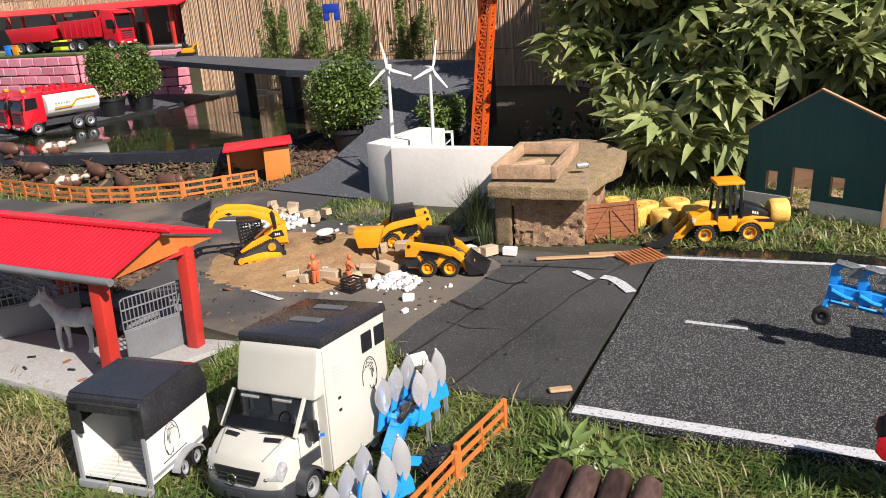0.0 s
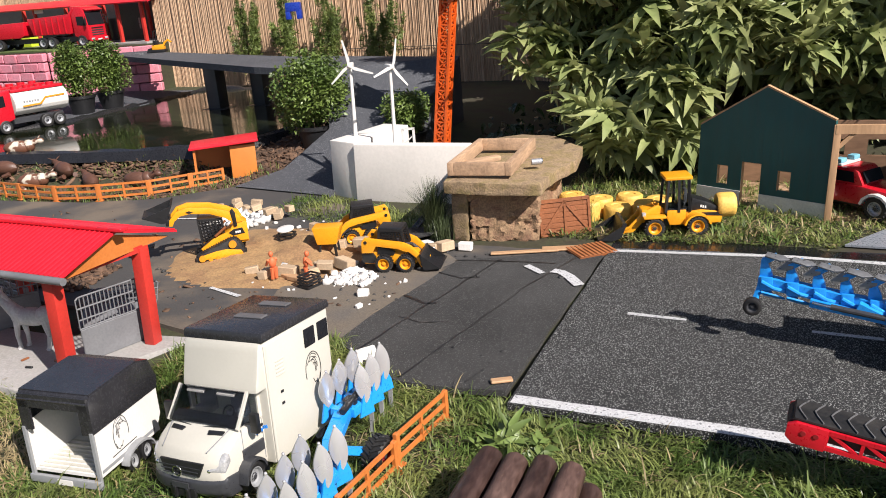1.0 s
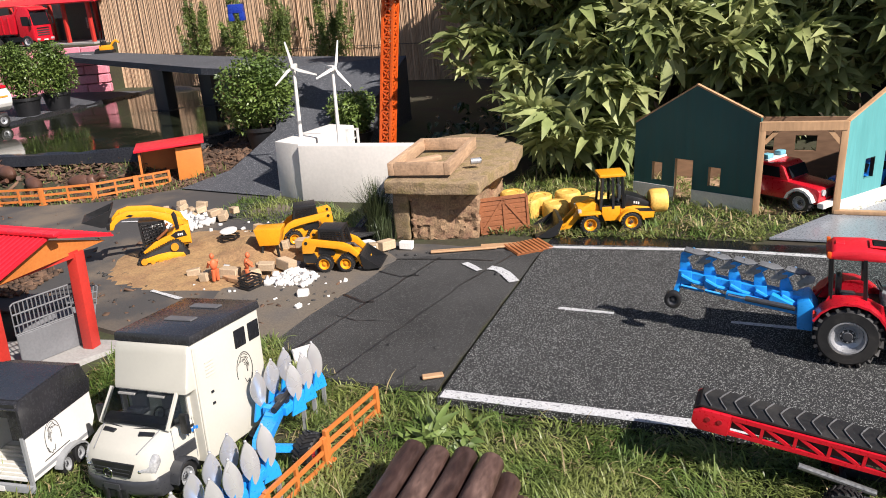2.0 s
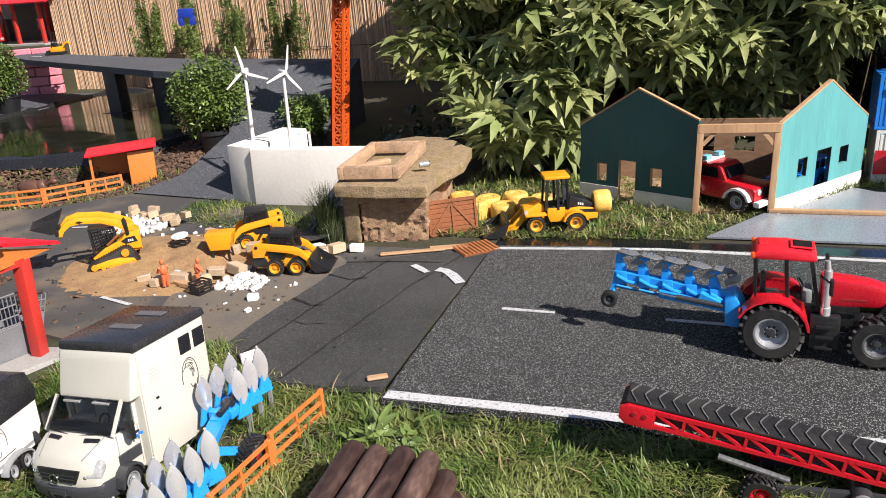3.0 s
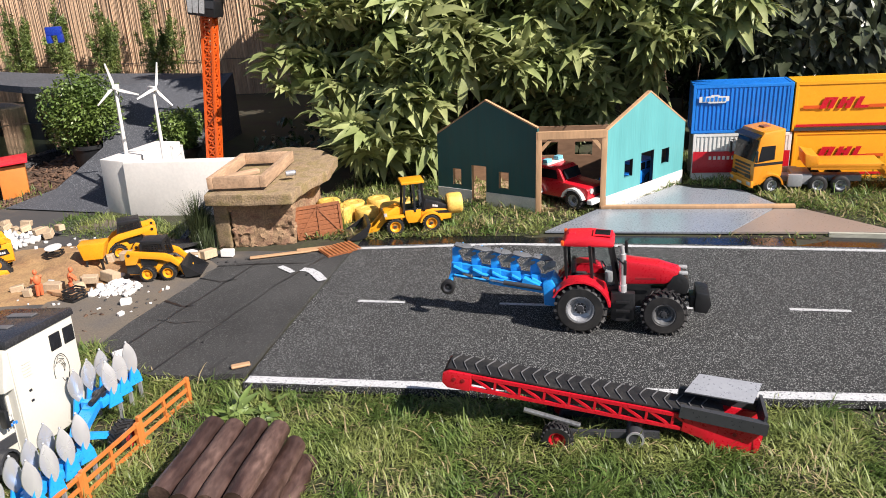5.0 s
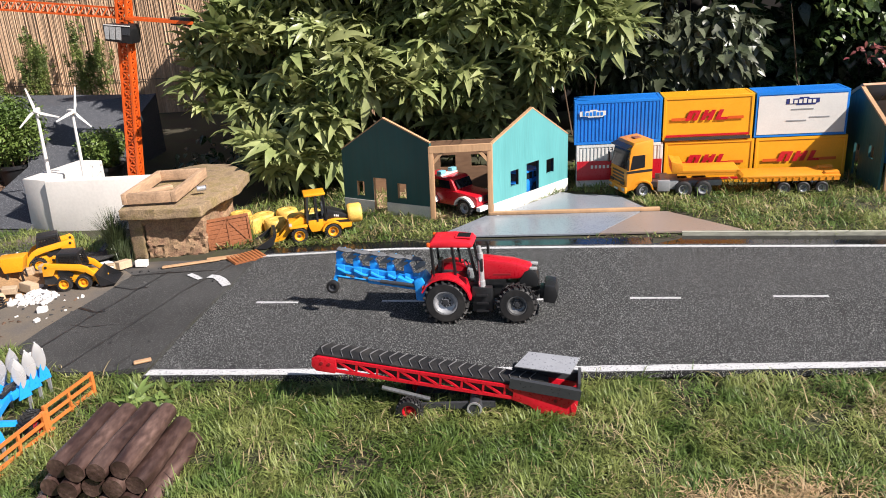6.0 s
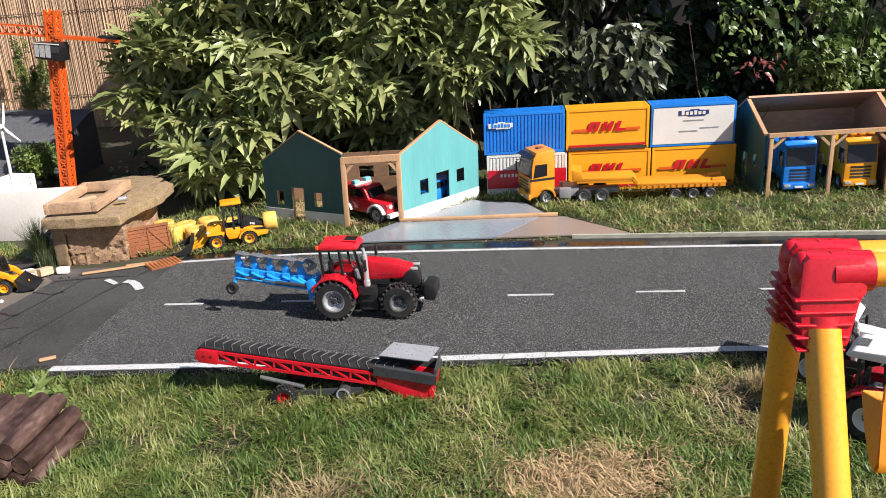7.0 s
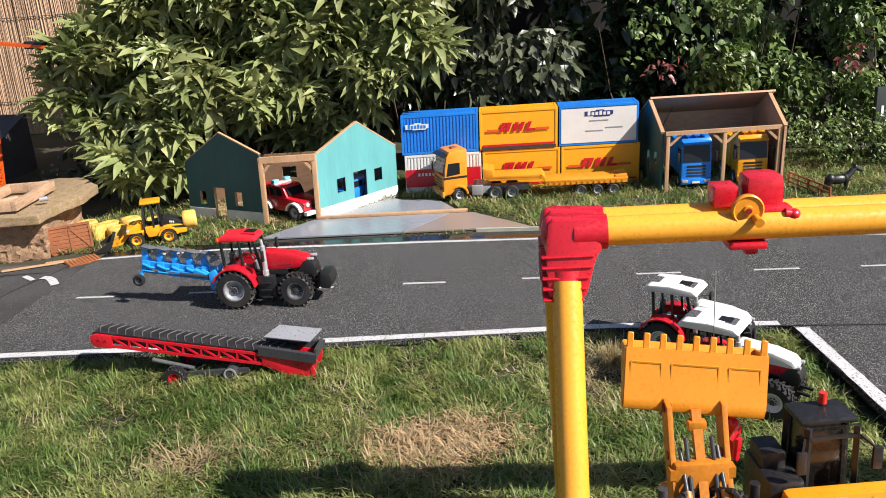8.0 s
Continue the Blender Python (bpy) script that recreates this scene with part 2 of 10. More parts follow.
def arrays(name, verts, faces, material, parent=None, flat=False):
    """One mesh from number arrays: verts n x 3, faces m x 3 or m x 4."""
    me = bpy.data.meshes.new(name)
    faces = np.asarray(faces)
    k = faces.shape[1]
    me.vertices.add(len(verts))
    me.vertices.foreach_set("co", np.asarray(verts, np.float32).ravel())
    me.loops.add(faces.size)
    me.loops.foreach_set("vertex_index", faces.astype(np.int32).ravel())
    me.polygons.add(len(faces))
    me.polygons.foreach_set("loop_start", np.arange(0, faces.size, k, dtype=np.int32))
    if not flat:
        me.polygons.foreach_set("use_smooth", np.ones(len(faces), bool))
    me.update(calc_edges=True)
    me.materials.append(material)
    ob = new(name, me)
    if parent is not None:
        ob.parent = parent
    return ob


def B():
    return bmesh.new()


def box(bm, x, y, z, sx, sy, sz, m=None, bevel=0.0, seg=2, taper=(1, 1)):
    """A box centred on x, y with its foot at z; taper: how much smaller its top is."""
    r = bmesh.ops.create_cube(bm, size=1.0)
    vs = r["verts"]
    for v in vs:
        k = taper if v.co.z > 0 else (1, 1)
        v.co = Vector((x + v.co.x * sx * k[0], y + v.co.y * sy * k[1], z + (v.co.z + 0.5) * sz))
    if bevel:
        es = list({e for v in vs for e in v.link_edges})
        out = bmesh.ops.bevel(bm, geom=es, offset=bevel, segments=seg, affect="EDGES", profile=0.6)
        vs = [v for v in out["verts"]]
        vs = list({v for f in out["faces"] for v in f.verts} | set(vs))
    if m is not None:
        bmesh.ops.transform(bm, matrix=m, verts=[v for v in vs if v.is_valid])
    return bm


def rod(bm, p, q, r, r2=None, seg=10, caps=True):
    """A round bar from p to q."""
    p, q = Vector(p), Vector(q)
    d = q - p
    m = Matrix.Translation((p + q) / 2) @ d.to_track_quat("Z", "Y").to_matrix().to_4x4()
    bmesh.ops.create_cone(bm, cap_ends=caps, segments=seg, radius1=r, radius2=r if r2 is None else r2, depth=d.length, matrix=m)
    return bm


def bar(bm, p, q, w, h=None):
    """A square bar from p to q."""
    p, q = Vector(p), Vector(q)
    d = q - p
    m = Matrix.Translation((p + q) / 2) @ d.to_track_quat("X", "Z").to_matrix().to_4x4()
    r = bmesh.ops.create_cube(bm, size=1.0)
    bmesh.ops.transform(bm, matrix=m @ Matrix.Diagonal((d.length, w, h or w, 1)), verts=r["verts"])
    return bm


def slab(bm, outline, z0, z1, m=None, bevel=0.0):
    """A plate: an outline in x, y between two heights."""
    vs = [bm.verts.new((x, y, z0)) for x, y in outline]
    f = bm.faces.new(vs)
    f.normal_update()
    ext = bmesh.ops.extrude_face_region(bm, geom=[f])
    top = [g for g in ext["geom"] if isinstance(g, bmesh.types.BMVert)]
    bmesh.ops.translate(bm, verts=top, vec=(0, 0, z1 - z0))
    vs += top
    fs = list({f for v in vs for f in v.link_faces})
    bmesh.ops.recalc_face_normals(bm, faces=fs)
    if bevel:
        es = list({e for v in vs for e in v.link_edges})
        out = bmesh.ops.bevel(bm, geom=es, offset=bevel, segments=2, affect="EDGES", profile=0.6)
        vs = list({v for f in out["faces"] for v in f.verts} | {v for v in vs if v.is_valid})
    if m is not None:
        bmesh.ops.transform(bm, matrix=m, verts=[v for v in vs if v.is_valid])
    return bm


SIDE = Matrix(((1, 0, 0, 0), (0, 0, -1, 0), (0, 1, 0, 0), (0, 0, 0, 1)))


def profile(bm, outline, y0, y1, bevel=0.0):
    """A plate standing on edge: an outline in x, z from y0 to y1."""
    return slab(bm, outline, -y1, -y0, SIDE, bevel)


def ball(bm, x, y, z, sx, sy, sz, u=12, v=8):
    r = bmesh.ops.create_uvsphere(bm, u_segments=u, v_segments=v, radius=1.0)
    bmesh.ops.transform(bm, matrix=Matrix.Translation((x, y, z)) @ Matrix.Diagonal((sx, sy, sz, 1)), verts=r["verts"])
    return bm


def tube(bm, pts, r, seg=8):
    for a, c in zip(pts, pts[1:]):
        rod(bm, a, c, r, seg=seg)
    return bm


def lathe(bm, prof, seg=24, m=None, loop=False):
    """Turns an outline of (radius, height) about z; loop: the outline closes on itself."""
    rings = [[bm.verts.new((r * math.cos(2 * math.pi * k / seg), r * math.sin(2 * math.pi * k / seg), z)) for k in range(seg)] for r, z in prof]
    for a, c in zip(rings, rings[1:] + (rings[:1] if loop else [])):
        for k in range(seg):
            bm.faces.new((a[k], a[(k + 1) % seg], c[(k + 1) % seg], c[k]))
    vs = [v for r in rings for v in r]
    bmesh.ops.recalc_face_normals(bm, faces=list({f for v in vs for f in v.link_faces}))
    if m is not None:
        bmesh.ops.transform(bm, matrix=m, verts=vs)
    return bm


def pane(bm, outline, y0, y1, holes):
    """A standing wall in x, z with rectangular holes (x0, z0, x1, z1), from y0 to y1: cut into strips."""
    xs = sorted({round(x, 5) for x, _ in outline} | {round(h[0], 5) for h in holes} | {round(h[2], 5) for h in holes})
    tops = sorted((x, z) for x, z in outline if z > 1e-4)

    def top(x):
        return float(np.interp(x, [t[0] for t in tops], [t[1] for t in tops]))

    for a, c in zip(xs, xs[1:]):
        if c - a < 1e-5:
            continue
        cuts = sorted((h[1], h[3]) for h in holes if h[0] < (a + c) / 2 < h[2])
        lo = 0.0
        for z0, z1 in cuts:
            if z0 > lo + 1e-5:
                profile(bm, [(a, lo), (c, lo), (c, z0), (a, z0)], y0, y1)
            lo = z1
        profile(bm, [(a, lo), (c, lo), (c, top(c)), (a, top(a))], y0, y1)
    bmesh.ops.remove_doubles(bm, verts=bm.verts, dist=1e-5)
    return bm


def ground_z(x, y):
    """The height of the soil: the lawn in front lies low, the corner behind the yard rises to the pond."""
    low = -0.042 + 0.030 * min(max((y + 0.75) / 0.5, 0), 1)
    if x > -0.9 or y < 0.3:
        return low
    back = min(0.20 * max(0.0, y - 0.95), 0.13) * min((-0.9 - x) / 0.6, 1)
    bank = 0.0
    if x < -1.7:
        bank = 0.128 * max(0.0, 1 - shore(x, y) / 0.17)
    return low + max(back, bank)


POND = [(-4.30, 0.70), (-3.55, 0.86), (-2.95, 0.97), (-2.36, 1.10), (-2.20, 1.42), (-2.12, 1.72), (-2.30, 2.30), (-2.75, 3.05), (-3.96, 3.12), (-3.93, 2.52), (-3.90, 1.74), (-4.13, 1.28)]


def shore(x, y):
    """How far a place lies from the edge of the pond."""
    d = 9.0
    for (x0, y0), (x1, y1) in zip(POND, POND[1:] + POND[:1]):
        ux, uy = x1 - x0, y1 - y0
        f = min(max(((x - x0) * ux + (y - y0) * uy) / (ux * ux + uy * uy), 0), 1)
        d = min(d, math.hypot(x - x0 - f * ux, y - y0 - f * uy))
    return d


WHEELS = {}


def wheel(parent, x, y, z, r, w, rim, side=1, lugs=True, steer=0.0, rimr=0.58, hubmat=None):
    """A wheel with its axle along y: the tyre, and the rim in it. side: +1 or -1, where its face looks."""
    key = (round(r, 4), round(w, 4), rim.name, lugs, rimr, hubmat)
    at = pose(x, y, z, 0, 0, (0 if side > 0 else 180) + steer)
    if key in WHEELS:
        t, rm, hb, td = WHEELS[key]
        o = again(t, parent, at, "wheel")
        again(rm, o, Matrix(), "rim")
        again(hb, o, Matrix(), "hub")
        if td:
            tagged(again(td, o, Matrix(), "tread"), kind="stuff")
        return o
    bm = B()
    turn = Matrix.Rotation(radians(-90), 4, "X")
    ri = r * rimr
    k = 0.94 if lugs else 1.0
    lathe(bm, [(ri, -w * 0.42), (ri * 1.08, -w * 0.5), (r * 0.86, -w * 0.5), (r * k, -w * 0.40), (r * k, w * 0.40), (r * 0.86, w * 0.5), (ri * 1.08, w * 0.5), (ri, w * 0.42)], 32, turn)
    t = part("wheel", bm, rubber, parent, at=at)
    td = None
    if lugs:
        bm = B()
        n = 20
        for i in range(n):
            for s in (-1, 1):
                a = 2 * math.pi * (i + (0.5 if s > 0 else 0)) / n
                m = Matrix.Rotation(a, 4, "Y") @ Matrix.Translation((0, s * w * 0.24, r * 0.955)) @ Matrix.Rotation(radians(s * 28), 4, "Z")
                box(bm, 0, 0, -r * 0.06, r * 0.10, w * 0.56, r * 0.12, m)
        td = tagged(part("tread", bm, rubber, t), kind="stuff")
    bm = B()
    lathe(bm, [(ri * 1.03, w * 0.46), (ri * 0.93, w * 0.46), (ri * 0.80, w * 0.22), (ri * 0.52, w * 0.10), (ri * 0.46, w * 0.24), (ri * 0.28, w * 0.24), (ri * 0.26, w * 0.32), (0.0, w * 0.33)], 28, turn)
    lathe(bm, [(ri * 1.02, -w * 0.44), (ri * 0.3, -w * 0.2), (0.0, -w * 0.2)], 20, turn)
    for i in range(8):
        a = 2 * math.pi * i / 8
        rod(bm, (ri * 0.37 * math.cos(a), w * 0.22, ri * 0.37 * math.sin(a)), (ri * 0.37 * math.cos(a), w * 0.29, ri * 0.37 * math.sin(a)), ri * 0.05, seg=6)
    rm = part("rim", bm, rim, t)
    bm = B()
    lathe(bm, [(ri * 0.46, w * 0.105), (ri * 0.44, w * 0.25), (ri * 0.27, w * 0.25), (ri * 0.25, w * 0.34), (0.0, w * 0.35)], 20, turn)
    hubs = part("hub", bm, hubmat or darkgrey, t)
    WHEELS[key] = (t, rm, hubs, td)
    return t

# ---- ground, road, lawn ----
def ground_sheet():
    xs = np.r_[-200, -60, -20, -11, np.arange(-9, 6.01, 0.15), 8, 14, 40, 200]
    ys = np.r_[-200, -60, -20, -8, np.arange(-4.5, 6.01, 0.15), 8, 14, 40, 200]
    v = [(x, y, min(ground_z(x, y), 0.1) + 0.006 * noise.noise(Vector((x * 4, y * 4, 0))) - (0.12 if in_pond(x, y) else 0)) for y in ys for x in xs]
    n = len(xs)
    f = [(j * n + i, j * n + i + 1, (j + 1) * n + i + 1, (j + 1) * n + i) for j in range(len(ys) - 1) for i in range(n - 1)]
    g = arrays("ground", v, f, soil)
    return tagged(g, "brown garden soil under grass, road and toys", "ground", kind="structure")


def inside(x, y, poly):
    c = False
    for (x0, y0), (x1, y1) in zip(poly, poly[1:] + poly[:1]):
        if (y0 > y) != (y1 > y) and x < (x1 - x0) * (y - y0) / (y1 - y0) + x0:
            c = not c
    return c


def in_pond(x, y):
    return inside(x, y, POND)


ground_sheet()


def sheet(name, outline, z0, z1, material, label, category, jitter=0.0):
    bm = B()
    pts = []
    for (x0, y0), (x1, y1) in zip(outline, outline[1:] + outline[:1]):
        n = max(1, int(math.hypot(x1 - x0, y1 - y0) / 0.05)) if jitter else 1
        for k in range(n):
            j = (rnd.uniform(-jitter, jitter), rnd.uniform(-jitter, jitter)) if k else (0, 0)
            pts.append((x0 + (x1 - x0) * k / n + j[0], y0 + (y1 - y0) * k / n + j[1]))
    slab(bm, pts, z0, z1)
    return tagged(part(name, bm, material, flat=True), label, category, kind="structure")


def far_edge(x):
    return float(np.interp(x, [-0.28, 0.2, 1.0, 1.95, 2.6, 3.6], [0.462, 0.512, 0.486, 0.43, 0.33, 0.16]))


def near_edge(x):
    return float(np.interp(x, [-0.265, 0.5, 1.6, 2.1], [-0.478, -0.468, -0.428, -0.455]))


NEAR = [(x, near_edge(x)) for x in (-0.265, 0.2, 0.7, 1.2, 1.6, 2.09)]
FAR = [(x, far_edge(x)) for x in (3.6, 2.9, 2.2, 1.6, 1.0, 0.5, 0.0, -0.282)]
road = sheet("road", NEAR + [(2.13, -1.0), (2.2, -1.9), (3.6, -1.9)] + FAR, -0.016, 0.0, asphalt, "dark grey mineral felt toy road with white lines", "road", 0.0015)
base = sheet("road_bed", [(x, y + 0.012) for x, y in NEAR] + [(2.15, -1.0), (2.22, -1.88), (3.58, -1.88)] + [(x, y - 0.01) for x, y in FAR], -0.05, -0.017, black, "dark boards under the road felt", "road")


def stripe(pts, w, z=0.0016, name="road_line", material=None):
    """A painted band along a line of points."""
    bm = B()
    left, right = [], []
    fine = []
    for (x0, y0), (x1, y1) in zip(pts, pts[1:]):
        n = max(1, int(math.hypot(x1 - x0, y1 - y0) / 0.03))
        fine += [(x0 + (x1 - x0) * k / n, y0 + (y1 - y0) * k / n) for k in range(n)]
    fine.append(pts[-1])
    for i, (x, y) in enumerate(fine):
        a, c = fine[max(i - 1, 0)], fine[min(i + 1, len(fine) - 1)]
        d = math.hypot(c[0] - a[0], c[1] - a[1])
        nx, ny = -(c[1] - a[1]) / d, (c[0] - a[0]) / d
        h = w / 2 + rnd.uniform(-0.0012, 0.0012)
        left.append(bm.verts.new((x + nx * h, y + ny * h, z)))
        right.append(bm.verts.new((x - nx * h, y - ny * h, z)))
    for i in range(len(fine) - 1):
        bm.faces.new((right[i], right[i + 1], left[i + 1], left[i]))
    return part(name, bm, material or road_paint, road)


stripe([(x, near_edge(x) + 0.017) for x in np.arange(-0.26, 2.08, 0.08)], 0.030)
stripe([(x, far_edge(x) - 0.028) for x in np.arange(-0.27, 3.5, 0.08)], 0.020)
stripe([(2.108, -0.47), (2.15, -1.0), (2.22, -1.88)], 0.034)
for x0, x1 in ((-0.135, 0.0), (0.262, 0.40), (0.618, 0.761), (0.993, 1.135), (1.386, 1.532), (1.752, 1.892), (2.119, 2.258), (2.444, 2.58), (2.81, 2.95)):
    s = -0.012 * max(0, x0 - 1.6) * 2
    stripe([(x0, s), (x1, s - 0.004)], 0.013)
stripe([(2.03, -0.452), (2.30, -0.468), (3.55, -0.56)], 0.006, 0.0012, "felt_joint", black)
sheet("felt_apron", [(-0.286, -0.43), (-0.40, -0.45), (-0.52, -0.455), (-0.62, -0.40), (-0.745, -0.31), (-0.735, -0.12), (-0.705, 0.08), (-0.69, 0.27), (-0.55, 0.33), (-0.44, 0.385), (-0.292, 0.405)], -0.016, -0.002, felt_dark, "old dark roofing felt strips, worn at the joints", "road", 0.004)
def joint(pts, w=0.004, z=-0.0008):
    """A ragged dark joint or tear in the old felt."""
    fine = []
    for (x0, y0), (x1, y1) in zip(pts, pts[1:]):
        fine += [(x0 + (x1 - x0) * f + rnd.uniform(-0.003, 0.003), y0 + (y1 - y0) * f + rnd.uniform(-0.002, 0.002)) for f in np.linspace(0, 1, 6)[:-1]]
    stripe(fine + [pts[-1]], w, z, "felt_joint", black)


joint([(-0.52, -0.44), (-0.47, -0.15), (-0.43, 0.10), (-0.36, 0.36)])
joint([(-0.68, -0.38), (-0.635, -0.10), (-0.60, 0.12), (-0.565, 0.30)], 0.006)
joint([(-0.72, -0.02), (-0.64, -0.06), (-0.61, -0.05)], 0.009)
joint([(-0.70, 0.16), (-0.62, 0.13), (-0.57, 0.15)], 0.006)
joint([(-0.67, -0.15), (-0.60, -0.17), (-0.53, -0.15)], 0.003)
joint([(-0.69, 0.265), (-0.52, 0.29), (-0.40, 0.30)], 0.006)
joint([(-0.38, -0.42), (-0.36, -0.36)], 0.003)
stripe([(-0.475, 0.262), (-0.44, 0.235), (-0.412, 0.212)], 0.020)
stripe([(-0.392, 0.238), (-0.365, 0.232), (-0.335, 0.205), (-0.292, 0.148)], 0.030)
sheet("wet_strip", [(-0.29, 0.47)] + [(x, far_edge(x) - 0.004) for x in (0.2, 1.0, 1.9, 2.6)] + [(2.6, 0.49), (1.99, 0.54), (1.22, 0.596), (0.25, 0.605), (-0.29, 0.60)], -0.03, -0.010, wet_strip, "wet black pond liner along the road edge", "liner", 0.004)
sheet("roadside_board", [(1.22, 0.592), (1.99, 0.536), (2.6, 0.486), (2.6, 0.504), (1.99, 0.553), (1.22, 0.605)], -0.02, 0.004, pale_board, "pale weathered greenish board along the wet liner", "board", 0.0)
yard = sheet("yard", [(-0.70, -0.32), (-1.02, -0.36), (-1.11, -0.37), (-1.35, -0.32), (-2.2, -0.30), (-4.2, -0.25), (-4.2, 0.55), (-2.9, 0.57), (-2.55, 0.60), (-2.25, 0.72), (-2.05, 0.93), (-1.85, 1.02), (-1.52, 0.86), (-1.30, 0.70), (-0.95, 0.52), (-0.80, 0.42), (-0.55, 0.42), (-0.3, 0.45), (-0.28, 0.40), (-0.69, 0.26)], -0.022, -0.006, felt_yard, "grey weathered felt yard with sand and dust", "road", 0.006)
for a, c in (((-1.93, 0.47), (-1.80, 0.50)), ((-1.30, -0.10), (-1.17, -0.135)), ((-1.66, 0.50), (-1.60, 0.51))):
    bm = stripe([a, c], 0.014, -0.003)

sheet("dust_film", [(-1.10, -0.02), (-1.02, -0.20), (-0.86, -0.30), (-0.735, -0.28), (-0.725, -0.05), (-0.70, 0.15), (-0.69, 0.27), (-0.80, 0.36), (-1.0, 0.40), (-1.15, 0.30)], -0.008, -0.004, surf("dusty_sand", (0.20, 0.165, 0.125), 0.95, var=0.4, scale=7, fine=200, bump=0.6, second=(0.11, 0.10, 0.09), mix=0.45), "film of sandy dust on the yard", "dust", 0.02)

# ---- grass ----
def blades(name, areas, density, length, material, label, lean=0.5, width=0.0022, keep=None, seed=1, lay=0.35, rise=0.0):
    """Grass of many curved blades on the soil; areas: (x0, y0, x1, y1)."""
    g = np.random.default_rng(seed)
    P = []
    for x0, y0, x1, y1 in areas:
        n = int((x1 - x0) * (y1 - y0) * density)
        p = np.c_[g.uniform(x0, x1, n), g.uniform(y0, y1, n)]
        P.append(p)
    P = np.concatenate(P)
    # tufts: thin the cover in patches
    k = np.array([noise.noise(Vector((x * 7, y * 7, seed))) for x, y in P])
    P = P[(k + g.uniform(-0.35, 0.6, len(P))) > -0.12]
    if keep is not None:
        P = P[np.array([keep(x, y) for x, y in P], bool)]
    n = len(P)
    z = np.array([ground_z(x, y) for x, y in P]) - 0.004 + rise * g.uniform(0, 1, n) * (0.6 + 0.8 * np.clip(np.array([noise.noise(Vector((x * 16, y * 16, 8))) for x, y in P]) + 0.4, 0, 1.2))
    L = length * g.lognormal(0, 0.35, n)
    a = 9.0 * np.array([noise.noise(Vector((x * 6, y * 6, seed + 3))) for x, y in P]) + g.normal(0, 1.1, n)
    tilt = g.normal(0, lean, n) + lay
    d = np.c_[np.cos(a), np.sin(a)]
    s = np.c_[-np.sin(a), np.cos(a)] * (width * g.uniform(0.6, 1.3, n))[:, None]
    V = np.zeros((n, 7, 3), np.float32)
    for i, (f, wd) in enumerate(((0, 1.0), (0.4, 0.9), (0.75, 0.6))):
        out = L * f * np.sin(tilt * (0.5 + f))
        up = L * f * np.cos(np.clip(tilt * (0.5 + f * 0.7), -1.45, 1.45))
        c = P + d * out[:, None]
        V[:, 2 * i, :2], V[:, 2 * i + 1, :2] = c - s * wd, c + s * wd
        V[:, 2 * i, 2] = V[:, 2 * i + 1, 2] = z + up
    V[:, 6, :2] = P + d * (L * np.sin(tilt * 1.5))[:, None]
    V[:, 6, 2] = z + L * np.cos(np.clip(tilt * 1.2, -1.4, 1.4))
    q = np.array([[0, 1, 3], [0, 3, 2], [2, 3, 5], [2, 5, 4], [4, 5, 6]])
    F = (np.arange(n)[:, None, None] * 7 + q[None]).reshape(-1, 3)
    ob = arrays(name, V.reshape(-1, 3), F, material)
    return tagged(ob, label, "grass", kind="stuff")


DRY = [(1.175, -0.945, 0.15, 0.085), (-1.25, -0.93, 0.22, 0.12), (0.62, -0.98, 0.12, 0.06), (1.55, -0.63, 0.10, 0.12), (0.35, -1.25, 0.15, 0.08)]


def dryness(x, y):
    return max(math.exp(-(((x - a) / r) ** 2 + ((y - c) / s) ** 2)) for a, c, r, s in DRY)


def lawn_front(x, y):
    if y > near_edge(x) - 0.004 and x > -0.27:
        return False
    if x > 2.10 and y > -1.9:
        return False
    if y > -0.30 - 0.15 * min(max((x + 0.75) / 0.25, 0), 1) and x <= -0.27:
        return False
    if -1.62 < x < -1.10 and y > -0.70:
        return inside(x, y, [(-1.11, -0.36), (-1.10, -0.72), (-1.04, -0.74), (-1.03, -0.36)])
    if x <= -1.62 and y > -0.72:
        return False
    return True


def lawn_back(x, y):
    if y < max(far_edge(x) + 0.09, np.interp(x, (1.0, 1.22, 1.99, 2.6, 2.8), (0.0, 0.602, 0.550, 0.500, 0.0))):
        return False
    if inside(x, y, [(0.30, 0.585), (1.47, 0.585), (1.23, 0.88), (1.16, 0.90), (1.06, 1.13), (0.83, 1.24), (0.53, 0.90), (0.49, 0.885)]):
        return False
    return True


blades("lawn_front_grass", [(-1.55, -1.42, 2.15, -0.3)], 92000, 0.0215, grass_mat, "green lawn grass, matted and uneven, with dry stalks", lean=0.45, lay=1.15, rise=0.017, width=0.0013, keep=lambda x, y: lawn_front(x, y) and rnd.random() > 1.35 * dryness(x, y), seed=1)
blades("dry_grass", [(-1.55, -1.42, 2.15, -0.3)], 38000, 0.026, dry_mat, "dry straw-coloured grass in scorched patches", lean=0.35, lay=1.2, rise=0.018, width=0.0012, keep=lambda x, y: lawn_front(x, y) and rnd.random() < 0.115 + 1.6 * dryness(x, y), seed=2)
blades("scorched_grass", [(0.90, -1.15, 1.45, -0.72)], 110000, 0.024, scorch_mat, "pale scorched straw patch in the lawn", lean=0.35, lay=1.25, rise=0.018, width=0.0013, keep=lambda x, y: rnd.random() < 1.5 * math.exp(-(((x - 1.19) / 0.17) ** 2 + ((y + 0.935) / 0.10) ** 2)) - 0.10, seed=12)
